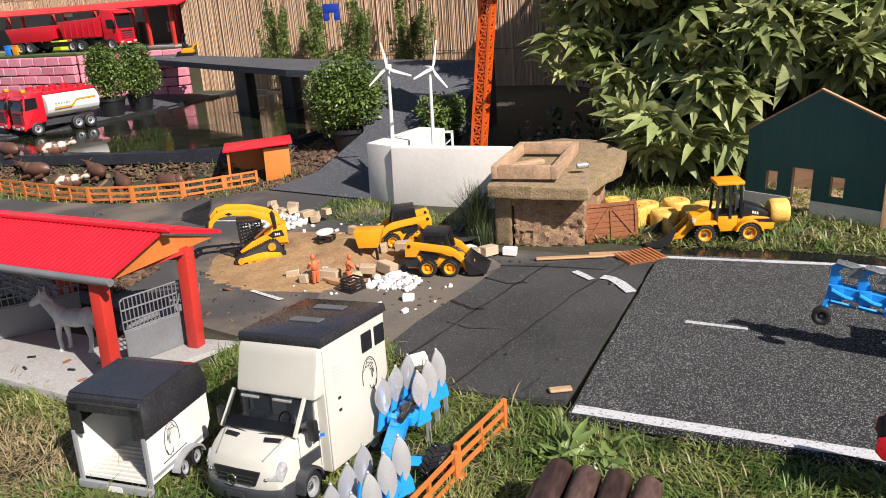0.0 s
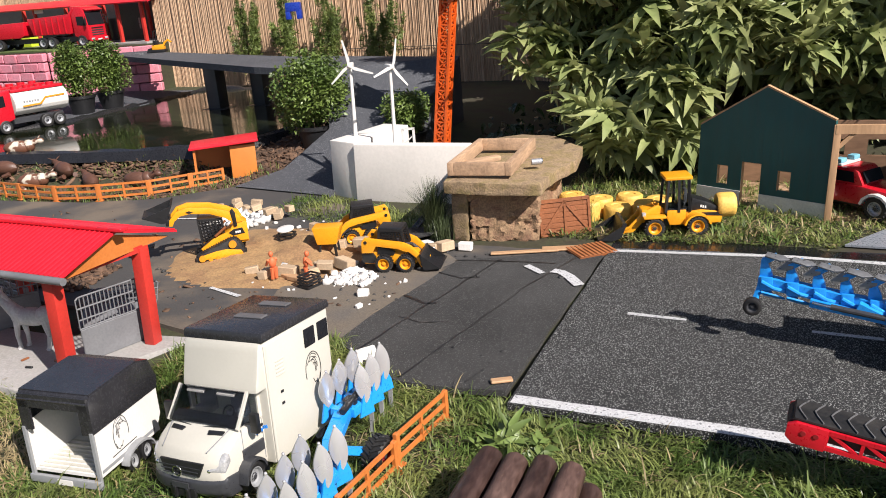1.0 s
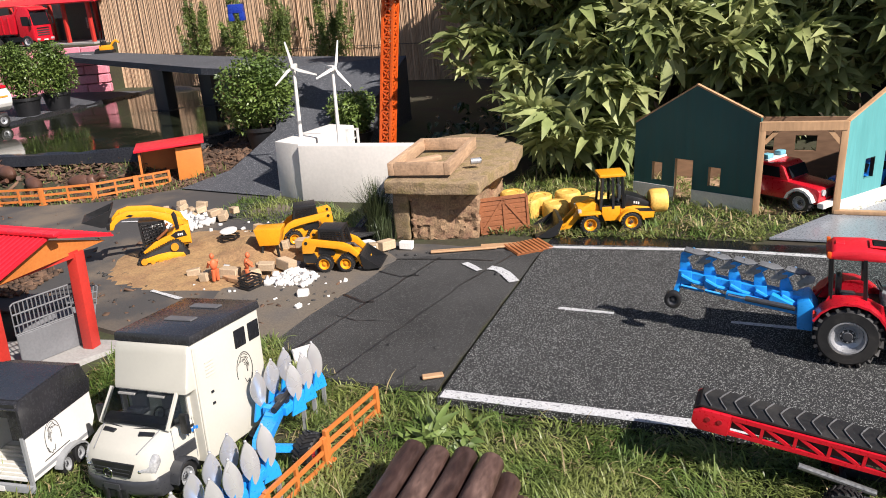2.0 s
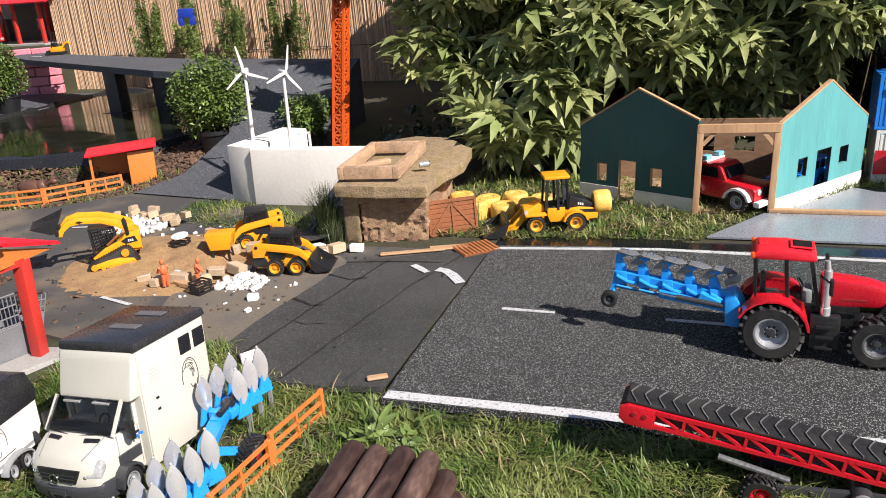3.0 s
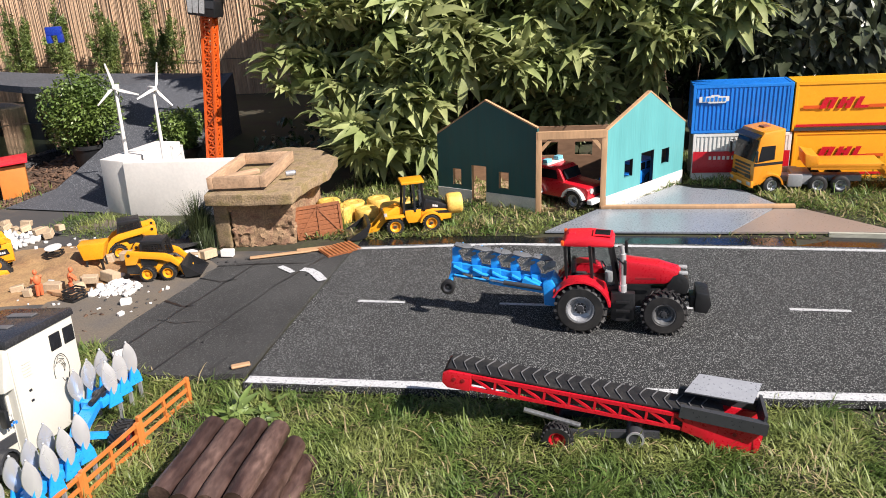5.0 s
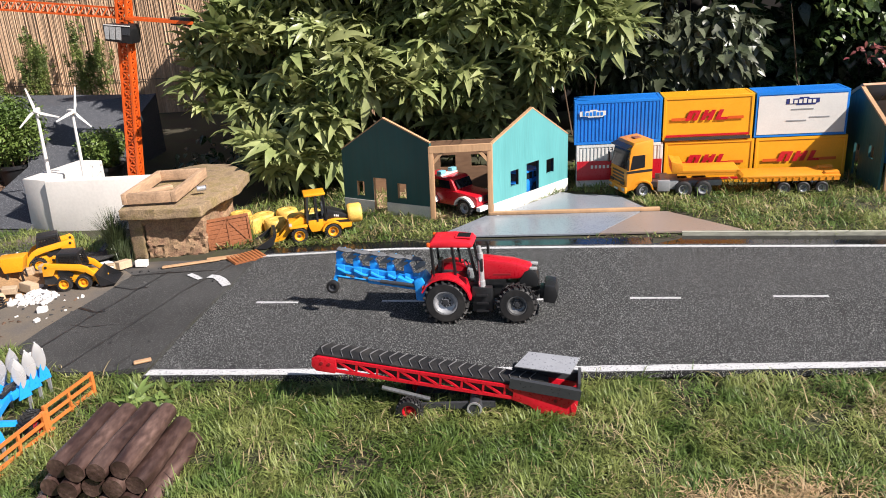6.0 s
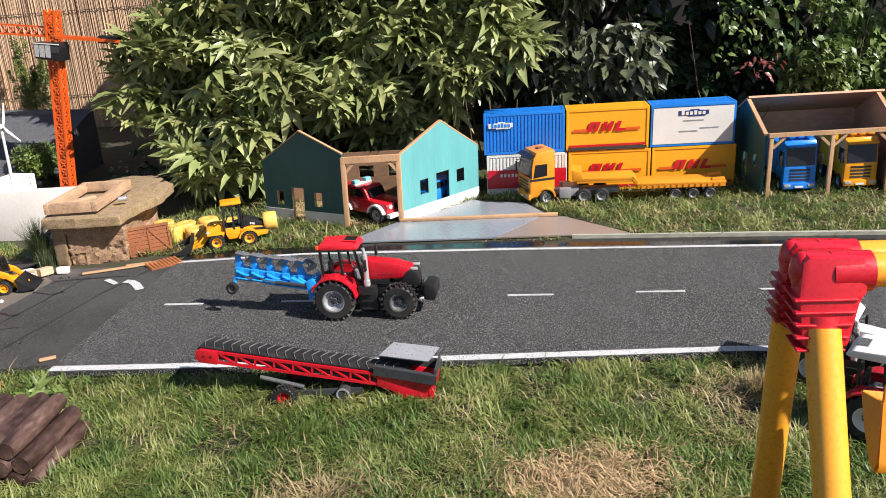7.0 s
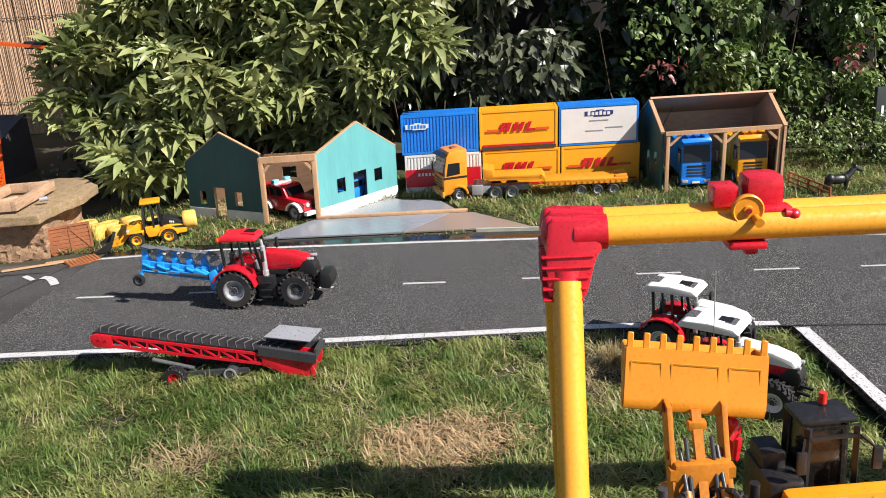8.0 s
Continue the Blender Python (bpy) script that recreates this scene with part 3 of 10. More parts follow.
blades("outer_lawn", [(-2.2, -3.3, 3.4, -1.42)], 3200, 0.034, grass_mat, "green lawn grass beyond the toys", lean=0.45, lay=0.9, rise=0.012, width=0.0024, keep=lambda x, y: not (x > 2.1 and y > -1.9), seed=13)
blades("verge_grass", [(-0.6, 0.5, 3.6, 1.75)], 21000, 0.025, grass_mat, "green grass verge behind the road", lean=0.45, lay=1.15, rise=0.016, width=0.0018, keep=lawn_back, seed=3)
blades("verge_dry_grass", [(-0.6, 0.5, 3.6, 1.5)], 3600, 0.024, dry_mat, "dry stalks in the verge behind the road", lean=0.45, lay=1.15, rise=0.018, keep=lawn_back, seed=4)
blades("yard_grass", [(-1.62, 0.50, -0.86, 0.86)], 24000, 0.024, grass_mat, "patch of green grass beside the yard", lean=0.45, lay=0.9, rise=0.010, width=0.0016, keep=lambda x, y: y > 0.60 - 0.45 * (x + 1.5) and y < 0.86 - 0.30 * (x + 1.5), seed=5)
blades("pasture_grass", [(-4.0, 0.50, -1.9, 1.15)], 7000, 0.024, grass_mat, "thin grass along the pasture fence", keep=lambda x, y: not in_pond(x, y) and y > np.interp(x, [-4, -2.9, -2.3, -2.0], [0.58, 0.56, 0.68, 0.95]), seed=6)

# ---- pond ----
bm = B()
slab(bm, POND, 0.02, 0.118)
tagged(part("water", bm, pond_water, flat=True), "still dark pond water mirroring the reed fence", "pond", kind="structure")
rim = thing("pond_liner", -3.2, 1.9, 0, 0, "crumpled black pond liner rim round the pond", "liner", kind="structure")
bm = B()
ring = []
for (x0, y0), (x1, y1) in zip(POND, POND[1:] + POND[:1]):
    n = max(2, int(math.hypot(x1 - x0, y1 - y0) / 0.07))
    ring += [(x0 + (x1 - x0) * k / n, y0 + (y1 - y0) * k / n) for k in range(n)]
cx, cy = -3.2, 1.9
rows = []
for (x, y) in ring:
    d = math.hypot(x - cx, y - cy)
    ux, uy = (x - cx) / d, (y - cy) / d
    j = rnd.uniform(-0.008, 0.010)
    rows.append([bm.verts.new((x - cx + ux * o, y - cy + uy * o, z + (j if 0 < i < 3 else 0))) for i, (o, z) in enumerate(((-0.06, 0.06), (-0.012, 0.125), (0.012, 0.136), (0.040, 0.128), (0.065, 0.085)))])
for a, c in zip(rows, rows[1:] + rows[:1]):
    for k in range(4):
        bm.faces.new((a[k], a[k + 1], c[k + 1], c[k]))
bmesh.ops.recalc_face_normals(bm, faces=bm.faces)
part("liner", bm, liner, rim)


def chips(name, areas, n, size, material, label, zoff=0.0, seed=3, flat=0.35, keep=None, zf=None):
    """Loose chips, each a small uneven block."""
    g = np.random.default_rng(seed)
    V, F = [], []
    base = np.array([[-1, -1, -1], [1, -1, -1], [1, 1, -1], [-1, 1, -1], [-1, -1, 1], [1, -1, 1], [1, 1, 1], [-1, 1, 1]], float)
    quads = np.array([[3, 2, 1, 0], [4, 5, 6, 7], [0, 1, 5, 4], [1, 2, 6, 5], [2, 3, 7, 6], [3, 0, 4, 7]])
    k = 0
    while k < n:
        x0, y0, x1, y1 = areas[int(g.integers(len(areas)))]
        x, y = g.uniform(x0, x1), g.uniform(y0, y1)
        if keep is not None and not keep(x, y):
            n -= 0.2
            continue
        s = size * g.lognormal(0, 0.35)
        e = Euler((g.normal(0, 0.35), g.normal(0, 0.35), g.uniform(0, 6.3))).to_matrix()
        c = base * np.array([s, s * g.uniform(0.25, 0.8), s * flat]) * g.uniform(0.7, 1.1, (8, 3))
        z = (zf or ground_z)(x, y) + zoff + s * flat * 0.6
        V.append(c @ np.array(e).T + (x, y, z))
        F.append(quads + 8 * k)
        k += 1
    return tagged(arrays(name, np.concatenate(V), np.concatenate(F), material, flat=True), label, "chips", kind="stuff")


chips("bark_mulch", [(-4.1, 0.62, -2.2, 1.14), (-2.25, 0.85, -1.75, 1.75)], 11000, 0.0125, mulch, "brown bark mulch and dead leaves in the pasture", 0.0, 4, 0.13, keep=lambda x, y: not in_pond(x, y) and y > np.interp(x, [-4.1, -2.9, -2.3, -1.9], [0.6, 0.58, 0.72, 1.05]))

# ---- background: reed fence, bridge, shrubs ----
def reed_fence(x0=-1.45, x1=3.9, fy=3.42, n=2900):
    f = thing("reed_fence", -3.2, fy, 0.0, 0, "tall tan reed cane screen fence", "fence", kind="structure")
    g = np.random.default_rng(5)
    x = np.linspace(x0, x1, n) + g.normal(0, 0.003, n)
    y = g.normal(0, 0.0030, n)
    r = g.uniform(0.0016, 0.0036, n)
    lx, ly = g.normal(0, 0.012, n) + 0.02 * np.sin(x * 3.1), g.normal(0, 0.004, n)
    V = np.zeros((n, 8, 3), np.float32)
    for k, (cx, cy) in enumerate(((1, 0), (0, 1), (-1, 0), (0, -1))):
        V[:, k] = np.c_[x + cx * r, y + cy * r, np.zeros(n)]
        V[:, k + 4] = np.c_[x + lx + cx * r, y + ly + cy * r, 1.9 + g.normal(0, 0.03, n)]
    q = np.array([[0, 1, 5, 4], [1, 2, 6, 5], [2, 3, 7, 6], [3, 0, 4, 7]])
    arrays("reed_canes", V.reshape(-1, 3), (np.arange(n)[:, None, None] * 8 + q).reshape(-1, 4), reed, f)
    bm = B()
    box(bm, (x0 + x1) / 2, 0.03, 0, x1 - x0, 0.02, 1.86)
    part("backing", bm, reed, f)
    for z in (0.35, 0.95, 1.55):
        bm = B()
        rod(bm, (x0, -0.014, z), (x1, -0.014, z), 0.0022, seg=5)
        part("binding_wire", bm, darkgrey, f)


reed_fence()
reed_fence(-6.0, -1.2, 4.15, 2500)


def blade_shape(wd):
    """Points and faces of one leaflet, folded along its rib."""
    pts = [(0.04, 0, 0), (0.32, wd, 0.05), (0.34, 0, 0.0), (0.32, -wd, 0.05), (0.68, wd * 0.62, -0.02), (0.70, 0, -0.06), (0.68, -wd * 0.62, -0.02), (1.0, 0, -0.20)]
    return np.array(pts), np.array([[0, 2, 1], [0, 3, 2], [1, 2, 5], [1, 5, 4], [2, 3, 6], [2, 6, 5], [4, 5, 7], [5, 6, 7]])


def leaves(name, centres, size, material, parent, shape, seed=1, droop=0.5, count=5, face=None):
    """A crown of single leaves: each centre carries one blade, or a fan of pointed leaflets."""
    g = np.random.default_rng(seed)
    C = np.asarray(centres, float)
    n = len(C)
    V, F = [], []
    k = 0
    single = shape == "single"
    spread = np.zeros(1) if single else np.linspace(-1.25, 1.25, count)
    lens = np.ones(1) if single else 1.0 - 0.42 * np.abs(np.linspace(-1, 1, count))
    yaw = g.uniform(0, 2 * np.pi, n) if face is None else face + g.normal(0, 1.0, n)
    pit = g.normal(-droop, 0.55, n)
    rol = g.normal(0, 0.62, n)
    S = size * g.lognormal(0, 0.22, n)
    base, q = blade_shape(0.24 if single else 0.135)
    for a, ln in zip(spread, lens):
        loc = base * ln
        loc[:, 1] /= max(ln, 0.4)
        ca, sa = math.cos(a), math.sin(a)
        loc = np.c_[loc[:, 0] * ca - loc[:, 1] * sa, loc[:, 0] * sa + loc[:, 1] * ca, loc[:, 2] - 0.10 * abs(a)]
        cr, sr = np.cos(rol)[:, None], np.sin(rol)[:, None]
        L = loc[None] * S[:, None, None]
        X, Y, Z = L[..., 0], L[..., 1], L[..., 2]
        Y, Z = Y * cr - Z * sr, Y * sr + Z * cr
        cp, sp = np.cos(pit)[:, None], np.sin(pit)[:, None]
        X, Z = X * cp - Z * sp, X * sp + Z * cp
        cy, sy = np.cos(yaw)[:, None], np.sin(yaw)[:, None]
        X, Y = X * cy - Y * sy, X * sy + Y * cy
        V.append((np.stack([X, Y, Z], -1) + C[:, None]).reshape(-1, 3))
        F.append((np.arange(n)[:, None, None] * len(base) + q).reshape(-1, 3) + k)
        k += n * len(base)
    return arrays(name, np.concatenate(V), np.concatenate(F), material, parent)


def limbs(bm, root, tips, r, g):
    for t in tips:
        p, q = Vector(root), Vector(t)
        mid = p.lerp(q, 0.5) + Vector((g.uniform(-0.04, 0.04), g.uniform(-0.04, 0.04), g.uniform(0.0, 0.06)))
        rod(bm, p, mid, r, r * 0.7, 7)
        rod(bm, mid, q, r * 0.7, r * 0.25, 6)


def clumps(g, lobes, per):
    """Leaf places on and inside a set of ellipsoid boughs."""
    out = []
    for (x, y, z, a, b, c), w in lobes:
        n = int(per * w)
        d = g.normal(size=(n, 3))
        d /= np.linalg.norm(d, axis=1)[:, None]
        rr = g.uniform(0.55, 1.08, n) ** 0.6
        out.append(np.array([x, y, z]) + d * rr[:, None] * np.array([a, b, c]))
    return np.concatenate(out)


def big_bush():
    """The lobed-leaved shrub behind the barn: many overhanging boughs round a dark hollow."""
    t = thing("shrub", -0.25, 1.75, -0.03, 0, "large shrub with pale green lobed leaves and dark inner shade", "shrub")
    g = np.random.default_rng(11)
    edge_x = [-1.00, -0.85, -0.70, -0.55, -0.45, -0.30, -0.19, -0.05, 0.10, 0.20, 0.40, 0.60, 0.85, 0.98, 1.08]
    edge_z = [0.62, 0.50, 0.36, 0.24, 0.12, 0.07, 0.20, 0.40, 0.34, 0.20, 0.18, 0.30, 0.42, 0.52, 0.72]
    spots = []
    while len(spots) < 118:
        x, z = g.uniform(-0.98, 1.06), g.uniform(0.06, 1.5)
        r = g.uniform(0.085, 0.15)
        if z - r * 0.6 < np.interp(x, edge_x, edge_z) or x < np.interp(z, (0.25, 0.55, 0.70, 0.85), (-0.70, -0.92, -0.86, -0.66)):
            continue
        front = 1.24 + 0.20 * max(0.0, z - 0.35)
        if -0.62 < x < -0.12 and z < 0.42:
            front = 1.14
        y = front + (g.uniform(0, 0.18) if g.random() < 0.7 else g.uniform(0.1, 0.5)) + (0.25 * (-0.55 - x) if x < -0.55 else 0)
        if 0.02 < x < 0.75 and z < 0.5:
            y = 1.50 + 0.1 * g.random()
        if any((x - a) ** 2 + (y - b) ** 2 + (z - c) ** 2 < (0.62 * (r + d)) ** 2 for a, b, c, d in spots):
            continue
        spots.append((x, y, z, r))
    local = [(x + 0.25, y - 1.75, z, r) for x, y, z, r in spots]
    c = clumps(g, [((x, y, z, r * 1.05, r * 0.9, r * 0.8), r * r * (50 if x > 0.1 else 33 if x > -0.25 else 19)) for x, y, z, r in local], 120)
    bm = B()
    for rx in (-0.5, -0.1, 0.3, 0.6, 1.0):
        limbs(bm, (rx * 0.5, 0.1, 0.0), [s[:3] for s in local if abs(s[0] - rx) < 0.22], 0.012, rnd)
    tagged(part("branchwork", bm, bark, t), kind="stuff")
    tagged(leaves("crown", c, 0.126, leaf_light, t, "palm", 12, -0.02, 5, face=-1.1), kind="stuff")
    return t


big_bush()


def hedge(name, label, x0, x1, y, z1, n, size, material, seed, depth=0.35, shape="single", z0=0.1, droop=0.4, big=1.0):
    t = thing(name, (x0 + x1) / 2, y, -0.03, 0, label, "hedge")
    g = np.random.default_rng(seed)
    w = (x1 - x0) / 2
    lobes = []
    for k in range(max(3, int((x1 - x0) * 11 / big ** 2.5))):
        r = g.uniform(0.13, 0.27) * big
        lobes.append(((g.uniform(-w, w), g.uniform(-depth, depth) * 0.5, g.uniform(z0 + r * 0.4, z1), r * 0.9, r * 0.7, r * 0.85), r * r * 25))
    c = clumps(g, lobes, n / len(lobes))
    bm = B()
    for k in range(max(1, int((x1 - x0) * 5))):
        x = g.uniform(-w, w)
        limbs(bm, (x, 0.05, 0), [(x + g.uniform(-0.2, 0.2), g.uniform(-0.1, 0.1), z1 * g.uniform(0.5, 0.8))], 0.005, rnd)
    tagged(part("stemwork", bm, bark, t), kind="stuff")
    tagged(leaves("foliage", c, size, material, t, shape, seed + 1, droop, 3, face=-1.2), kind="stuff")
    return t


# laurel and hedge tops are added above the view to shade the hollow
hedge("laurel", "dark evergreen shrub with narrow glossy hanging leaves", 0.72, 1.55, 1.86, 1.35, 6000, 0.085, leaf_laurel, 21, 0.30, z0=0.36, droop=0.75)
hedge("hedge", "leafy green hedge behind the toy garages", 2.42, 4.4, 1.98, 1.5, 34000, 0.046, leaf_hedge, 31, 0.35, z0=0.24, droop=0.55, big=0.62)
hedge("hedge", "single leafy branches at the hedge end", 2.02, 2.34, 1.86, 1.3, 1300, 0.046, leaf_hedge, 32, 0.25, z0=0.48, droop=0.6, big=0.42)
# the next three carry the shade of the hollow in their leaf colour
hedge("dark_hedge", "hedge closing the garden behind, coloured dark for the shaded hollow", 0.5, 4.6, 2.75, 1.6, 10000, 0.105, leaf_shaded, 35, 0.3)
hedge("dark_shrub", "tall shrub between fence and road, coloured dark for shade", -1.0, 1.0, 2.45, 1.95, 11000, 0.115, leaf_shaded, 41, 0.5)
hedge("undergrowth", "low plants below the large shrub, coloured dark for shade", -1.15, -0.6, 1.60, 0.20, 700, 0.045, leaf_shaded, 51, 0.3, z0=0.0, big=0.6)
hedge("low_hedge", "low twiggy hedge with small pale leaves", 2.72, 3.4, 1.50, 0.17, 9000, 0.024, leaf_hedge, 61, 0.3, big=0.6)
hedge("low_shrub", "shaded lower shrub at the foot of the hedge", 2.65, 4.4, 2.05, 0.40, 6000, 0.046, leaf_hedge, 33, 0.3, z0=0.0, droop=0.5, big=0.7)
hedge("wine_red_shrub", "small shrub with wine-red leaves in the hedge", 2.10, 2.17, 1.56, 0.54, 260, 0.036, leaf_wine, 71, 0.1, z0=0.46, big=0.36)
hedge("wine_red_shrub", "small shrub with wine-red leaves in the hedge", 3.00, 3.07, 1.56, 0.54, 260, 0.036, leaf_wine, 72, 0.1, z0=0.46, big=0.36)
# added backing: a near-black sheet paints the shade between the hedge leaves
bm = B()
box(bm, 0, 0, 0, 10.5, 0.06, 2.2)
f = tagged(part("garden_fence", bm, shade_black, at=pose(5.2, 3.35, -0.1)), "near-black sheet added behind the hedges for the shade in their gaps", "fence", kind="structure")


def potted(name, x, y, z, r, h, n, label, seed, pot=True, leafsize=0.020):
    t = thing(name, x, y, z, 0, label, "potted shrub")
    g = np.random.default_rng(seed)
    if pot:
        bm = B()
        lathe(bm, [(0.065, 0), (0.085, 0.10), (0.092, 0.10), (0.092, 0.118), (0.082, 0.118), (0.078, 0.095), (0.0, 0.095)], 24)
        part("pot", bm, black, t, "black plastic nursery pot")
    bm = B()
    for k in range(7):
        a = k * 0.9
        limbs(bm, (0.015 * math.cos(a), 0.015 * math.sin(a), 0.06), [(r * 0.6 * math.cos(a), r * 0.6 * math.sin(a), 0.12 + h * 0.6)], 0.006, rnd)
    tagged(part("stemwork", bm, bark, t), kind="stuff")
    lobes = [((g.uniform(-0.45, 0.45) * r, g.uniform(-0.45, 0.45) * r, 0.10 + h * g.uniform(0.3, 0.75), r * 0.6, r * 0.6, h * 0.36), 1) for _ in range(9)]
    leaves("crown", clumps(g, lobes, n / 9), leafsize, leaf_box, t, "single", seed, 0.0, 3)
    return t


potted("potted_shrub", -4.10, 2.06, 0.12, 0.14, 0.33, 7000, "round green potted shrub by the pond", 81)
potted("potted_shrub", -4.06, 2.27, 0.12, 0.14, 0.32, 7000, "bright green potted shrub beside its neighbour", 82)
potted("potted_shrub", -1.89, 1.41, 0.06, 0.20, 0.34, 9500, "dense round green potted shrub by the ramp", 83)
potted("small_pine", -1.42, 1.42, 0.03, 0.12, 0.20, 4200, "small green pine in a dark pot", 84, leafsize=0.019)


def sapling(x, y, h, seed, r=0.13):
    t = thing("conifer_sapling", x, y, ground_z(x, y), 0, "slender green conifer sapling before the reed fence", "tree", "saplings")
    g = np.random.default_rng(seed)
    bm = B()
    rod(bm, (0, 0, 0), (0, 0, h * 0.95), 0.008, 0.002, 7)
    part("trunk", bm, bark, t)
    # upright sprays, each a loose plume of small scales
    C = []
    for k in range(16):
        a, f = g.uniform(0, 6.3), g.uniform(0.1, 1)
        foot = np.array([r * 0.5 * f * math.cos(a), r * 0.5 * f * math.sin(a), h * g.uniform(0.05, 0.45)])
        tip = np.array([r * f * math.cos(a), r * f * math.sin(a), h * (1.05 - 0.38 * f) * g.uniform(0.8, 1.05)])
        u = g.uniform(0, 1, 130)
        C.append(foot + (tip - foot) * u[:, None] + g.normal(0, 0.020, (130, 3)) * (1.15 - u)[:, None])
    tagged(leaves("crown", np.concatenate(C), 0.026, leaf_sapling, t, "palm", seed, -0.8, 3), kind="stuff")


for x, y, h, s, r in ((-3.60, 3.2, 0.72, 91, 0.16), (-3.25, 3.22, 0.68, 92, 0.15), (-2.90, 3.2, 0.70, 93, 0.13), (-2.50, 3.2, 0.76, 94, 0.19)):
    sapling(x, y, h, s, r)


def bridge():
    b = thing("bridge", -3.0, 2.3, 0, 0, "grey felt covered toy bridge on dark piers over the pond", "bridge", kind="structure")
    o = Vector((-3.0, 2.3, 0))
    L = [Vector(p) - o for p in ((-4.75, 3.02, 0.415), (-4.30, 2.72, 0.413), (-2.5, 1.80, 0.41), (-1.95, 1.62, 0.405))]
    R = [Vector(p) - o for p in ((-4.75, 3.30, 0.415), (-4.30, 3.05, 0.413), (-2.75, 2.38, 0.41), (-1.46, 2.02, 0.41))]
    bm = B()
    top = [(bm.verts.new(a), bm.verts.new(c)) for a, c in zip(L, R)]
    bot = [(bm.verts.new(a - Vector((0, 0, 0.035))), bm.verts.new(c - Vector((0, 0, 0.035)))) for a, c in zip(L, R)]
    for i in range(3):
        bm.faces.new((top[i][0], top[i + 1][0], top[i + 1][1], top[i][1]))
        bm.faces.new((bot[i][0], bot[i][1], bot[i + 1][1], bot[i + 1][0]))
        bm.faces.new((top[i][0], bot[i][0], bot[i + 1][0], top[i + 1][0]))
        bm.faces.new((top[i][1], top[i + 1][1], bot[i + 1][1], bot[i][1]))
    bmesh.ops.recalc_face_normals(bm, faces=bm.faces)
    part("deck", bm, felt_ramp, b, flat=True)
    for x, y in ((-3.15, 2.25), (-2.92, 2.40)):
        bm = B()
        box(bm, x - o.x, y - o.y, 0.09, 0.17, 0.13, 0.03, bevel=0.006)
        box(bm, x - o.x, y - o.y, 0.12, 0.09, 0.09, 0.26, bevel=0.004)
        part("pier", bm, darkgrey, b, "dark concrete pier with a broad foot")
    r = thing("ramp", -1.6, 1.4, 0, 0, "grey felt road ramp rising from the yard to the bridge", "ramp", kind="structure")
    o = Vector((-1.6, 1.4, 0))
    L = [Vector(p) - o for p in ((-2.02, 0.93, 0.0), (-1.88, 1.10, 0.04), (-1.78, 1.35, 0.17), (-1.86, 1.52, 0.30), (-1.95, 1.62, 0.407))]
    R = [Vector(p) - o for p in ((-1.50, 0.86, 0.0), (-1.48, 1.05, 0.04), (-1.40, 1.32, 0.17), (-1.36, 1.62, 0.30), (-1.40, 2.02, 0.412))]
    bm = B()
    top = [(bm.verts.new(a), bm.verts.new(c)) for a, c in zip(L, R)]
    bot = [(bm.verts.new((a.x, a.y, -0.05)), bm.verts.new((c.x, c.y, -0.05))) for a, c in zip(L, R)]
    for i in range(4):
        bm.faces.new((top[i][0], top[i + 1][0], top[i + 1][1], top[i][1]))
        bm.faces.new((top[i][0], bot[i][0], bot[i + 1][0], top[i + 1][0]))
        bm.faces.new((top[i][1], top[i + 1][1], bot[i + 1][1], bot[i][1]))
    bm.faces.new((top[4][0], bot[4][0], bot[4][1], top[4][1]))
    bmesh.ops.recalc_face_normals(bm, faces=bm.faces)
    part("roadway", bm, felt_ramp, r)


bridge()

# ---- buildings and walls ----
def wall_frame(x0, y0, x1, y1):
    return math.degrees(math.atan2(y1 - y0, x1 - x0)), math.hypot(x1 - x0, y1 - y0)


def gable(parent, name, o, x0, y0, x1, y1, eave0, apex, eave1, holes, paint, skirt=0.055):
    """A gable wall of painted board between two corners, with holes, a white foot and bare edges."""
    rz, L = wall_frame(x0, y0, x1, y1)
    m = pose(x0 - o[0], y0 - o[1], 0, 0, 0, rz)
    out = [(0, 0), (L, 0), (L, eave1), (L / 2, apex), (0, eave0)]
    bm = B()
    pane(bm, out, 0.0, 0.012, holes)
    bmesh.ops.transform(bm, matrix=m, verts=bm.verts)
    w = part(name, bm, paint, parent, flat=True)
    bm = B()
    cut = sorted((h[0], h[2]) for h in holes if h[1] < 0.01)
    lo = 0.0
    for a, c in cut + [(L, L)]:
        profile(bm, [(lo, 0.0), (a, 0.0), (a, skirt), (lo, skirt)], -0.0025, -0.0002)
        lo = c
    bmesh.ops.transform(bm, matrix=m, verts=bm.verts)
    part("white_foot", bm, limewash, w, "white painted foot of the wall")
    for a, c in (((0, eave0), (L / 2, apex)), ((L / 2, apex), (L, eave1))):
        bm = B()
        bar(bm, (a[0], 0.006, a[1] + 0.004), (c[0], 0.006, c[1] + 0.002), 0.014, 0.005)
        bmesh.ops.transform(bm, matrix=m, verts=bm.verts)
        part("edge_strip", bm, wood, w, "bare wooden edge")
    for h in holes:
        bm = B()
        for p, q in (((h[0], h[1]), (h[0], h[3])), ((h[2], h[1]), (h[2], h[3])), ((h[0], h[3]), (h[2], h[3]))):
            bar(bm, (p[0], 0.007, p[1]), (q[0], 0.007, q[1]), 0.013, 0.003)
        bmesh.ops.transform(bm, matrix=m, verts=bm.verts)
        part("door_frame" if h[1] < 0.01 else "window_frame", bm, wood if paint is green_dark else black, w)


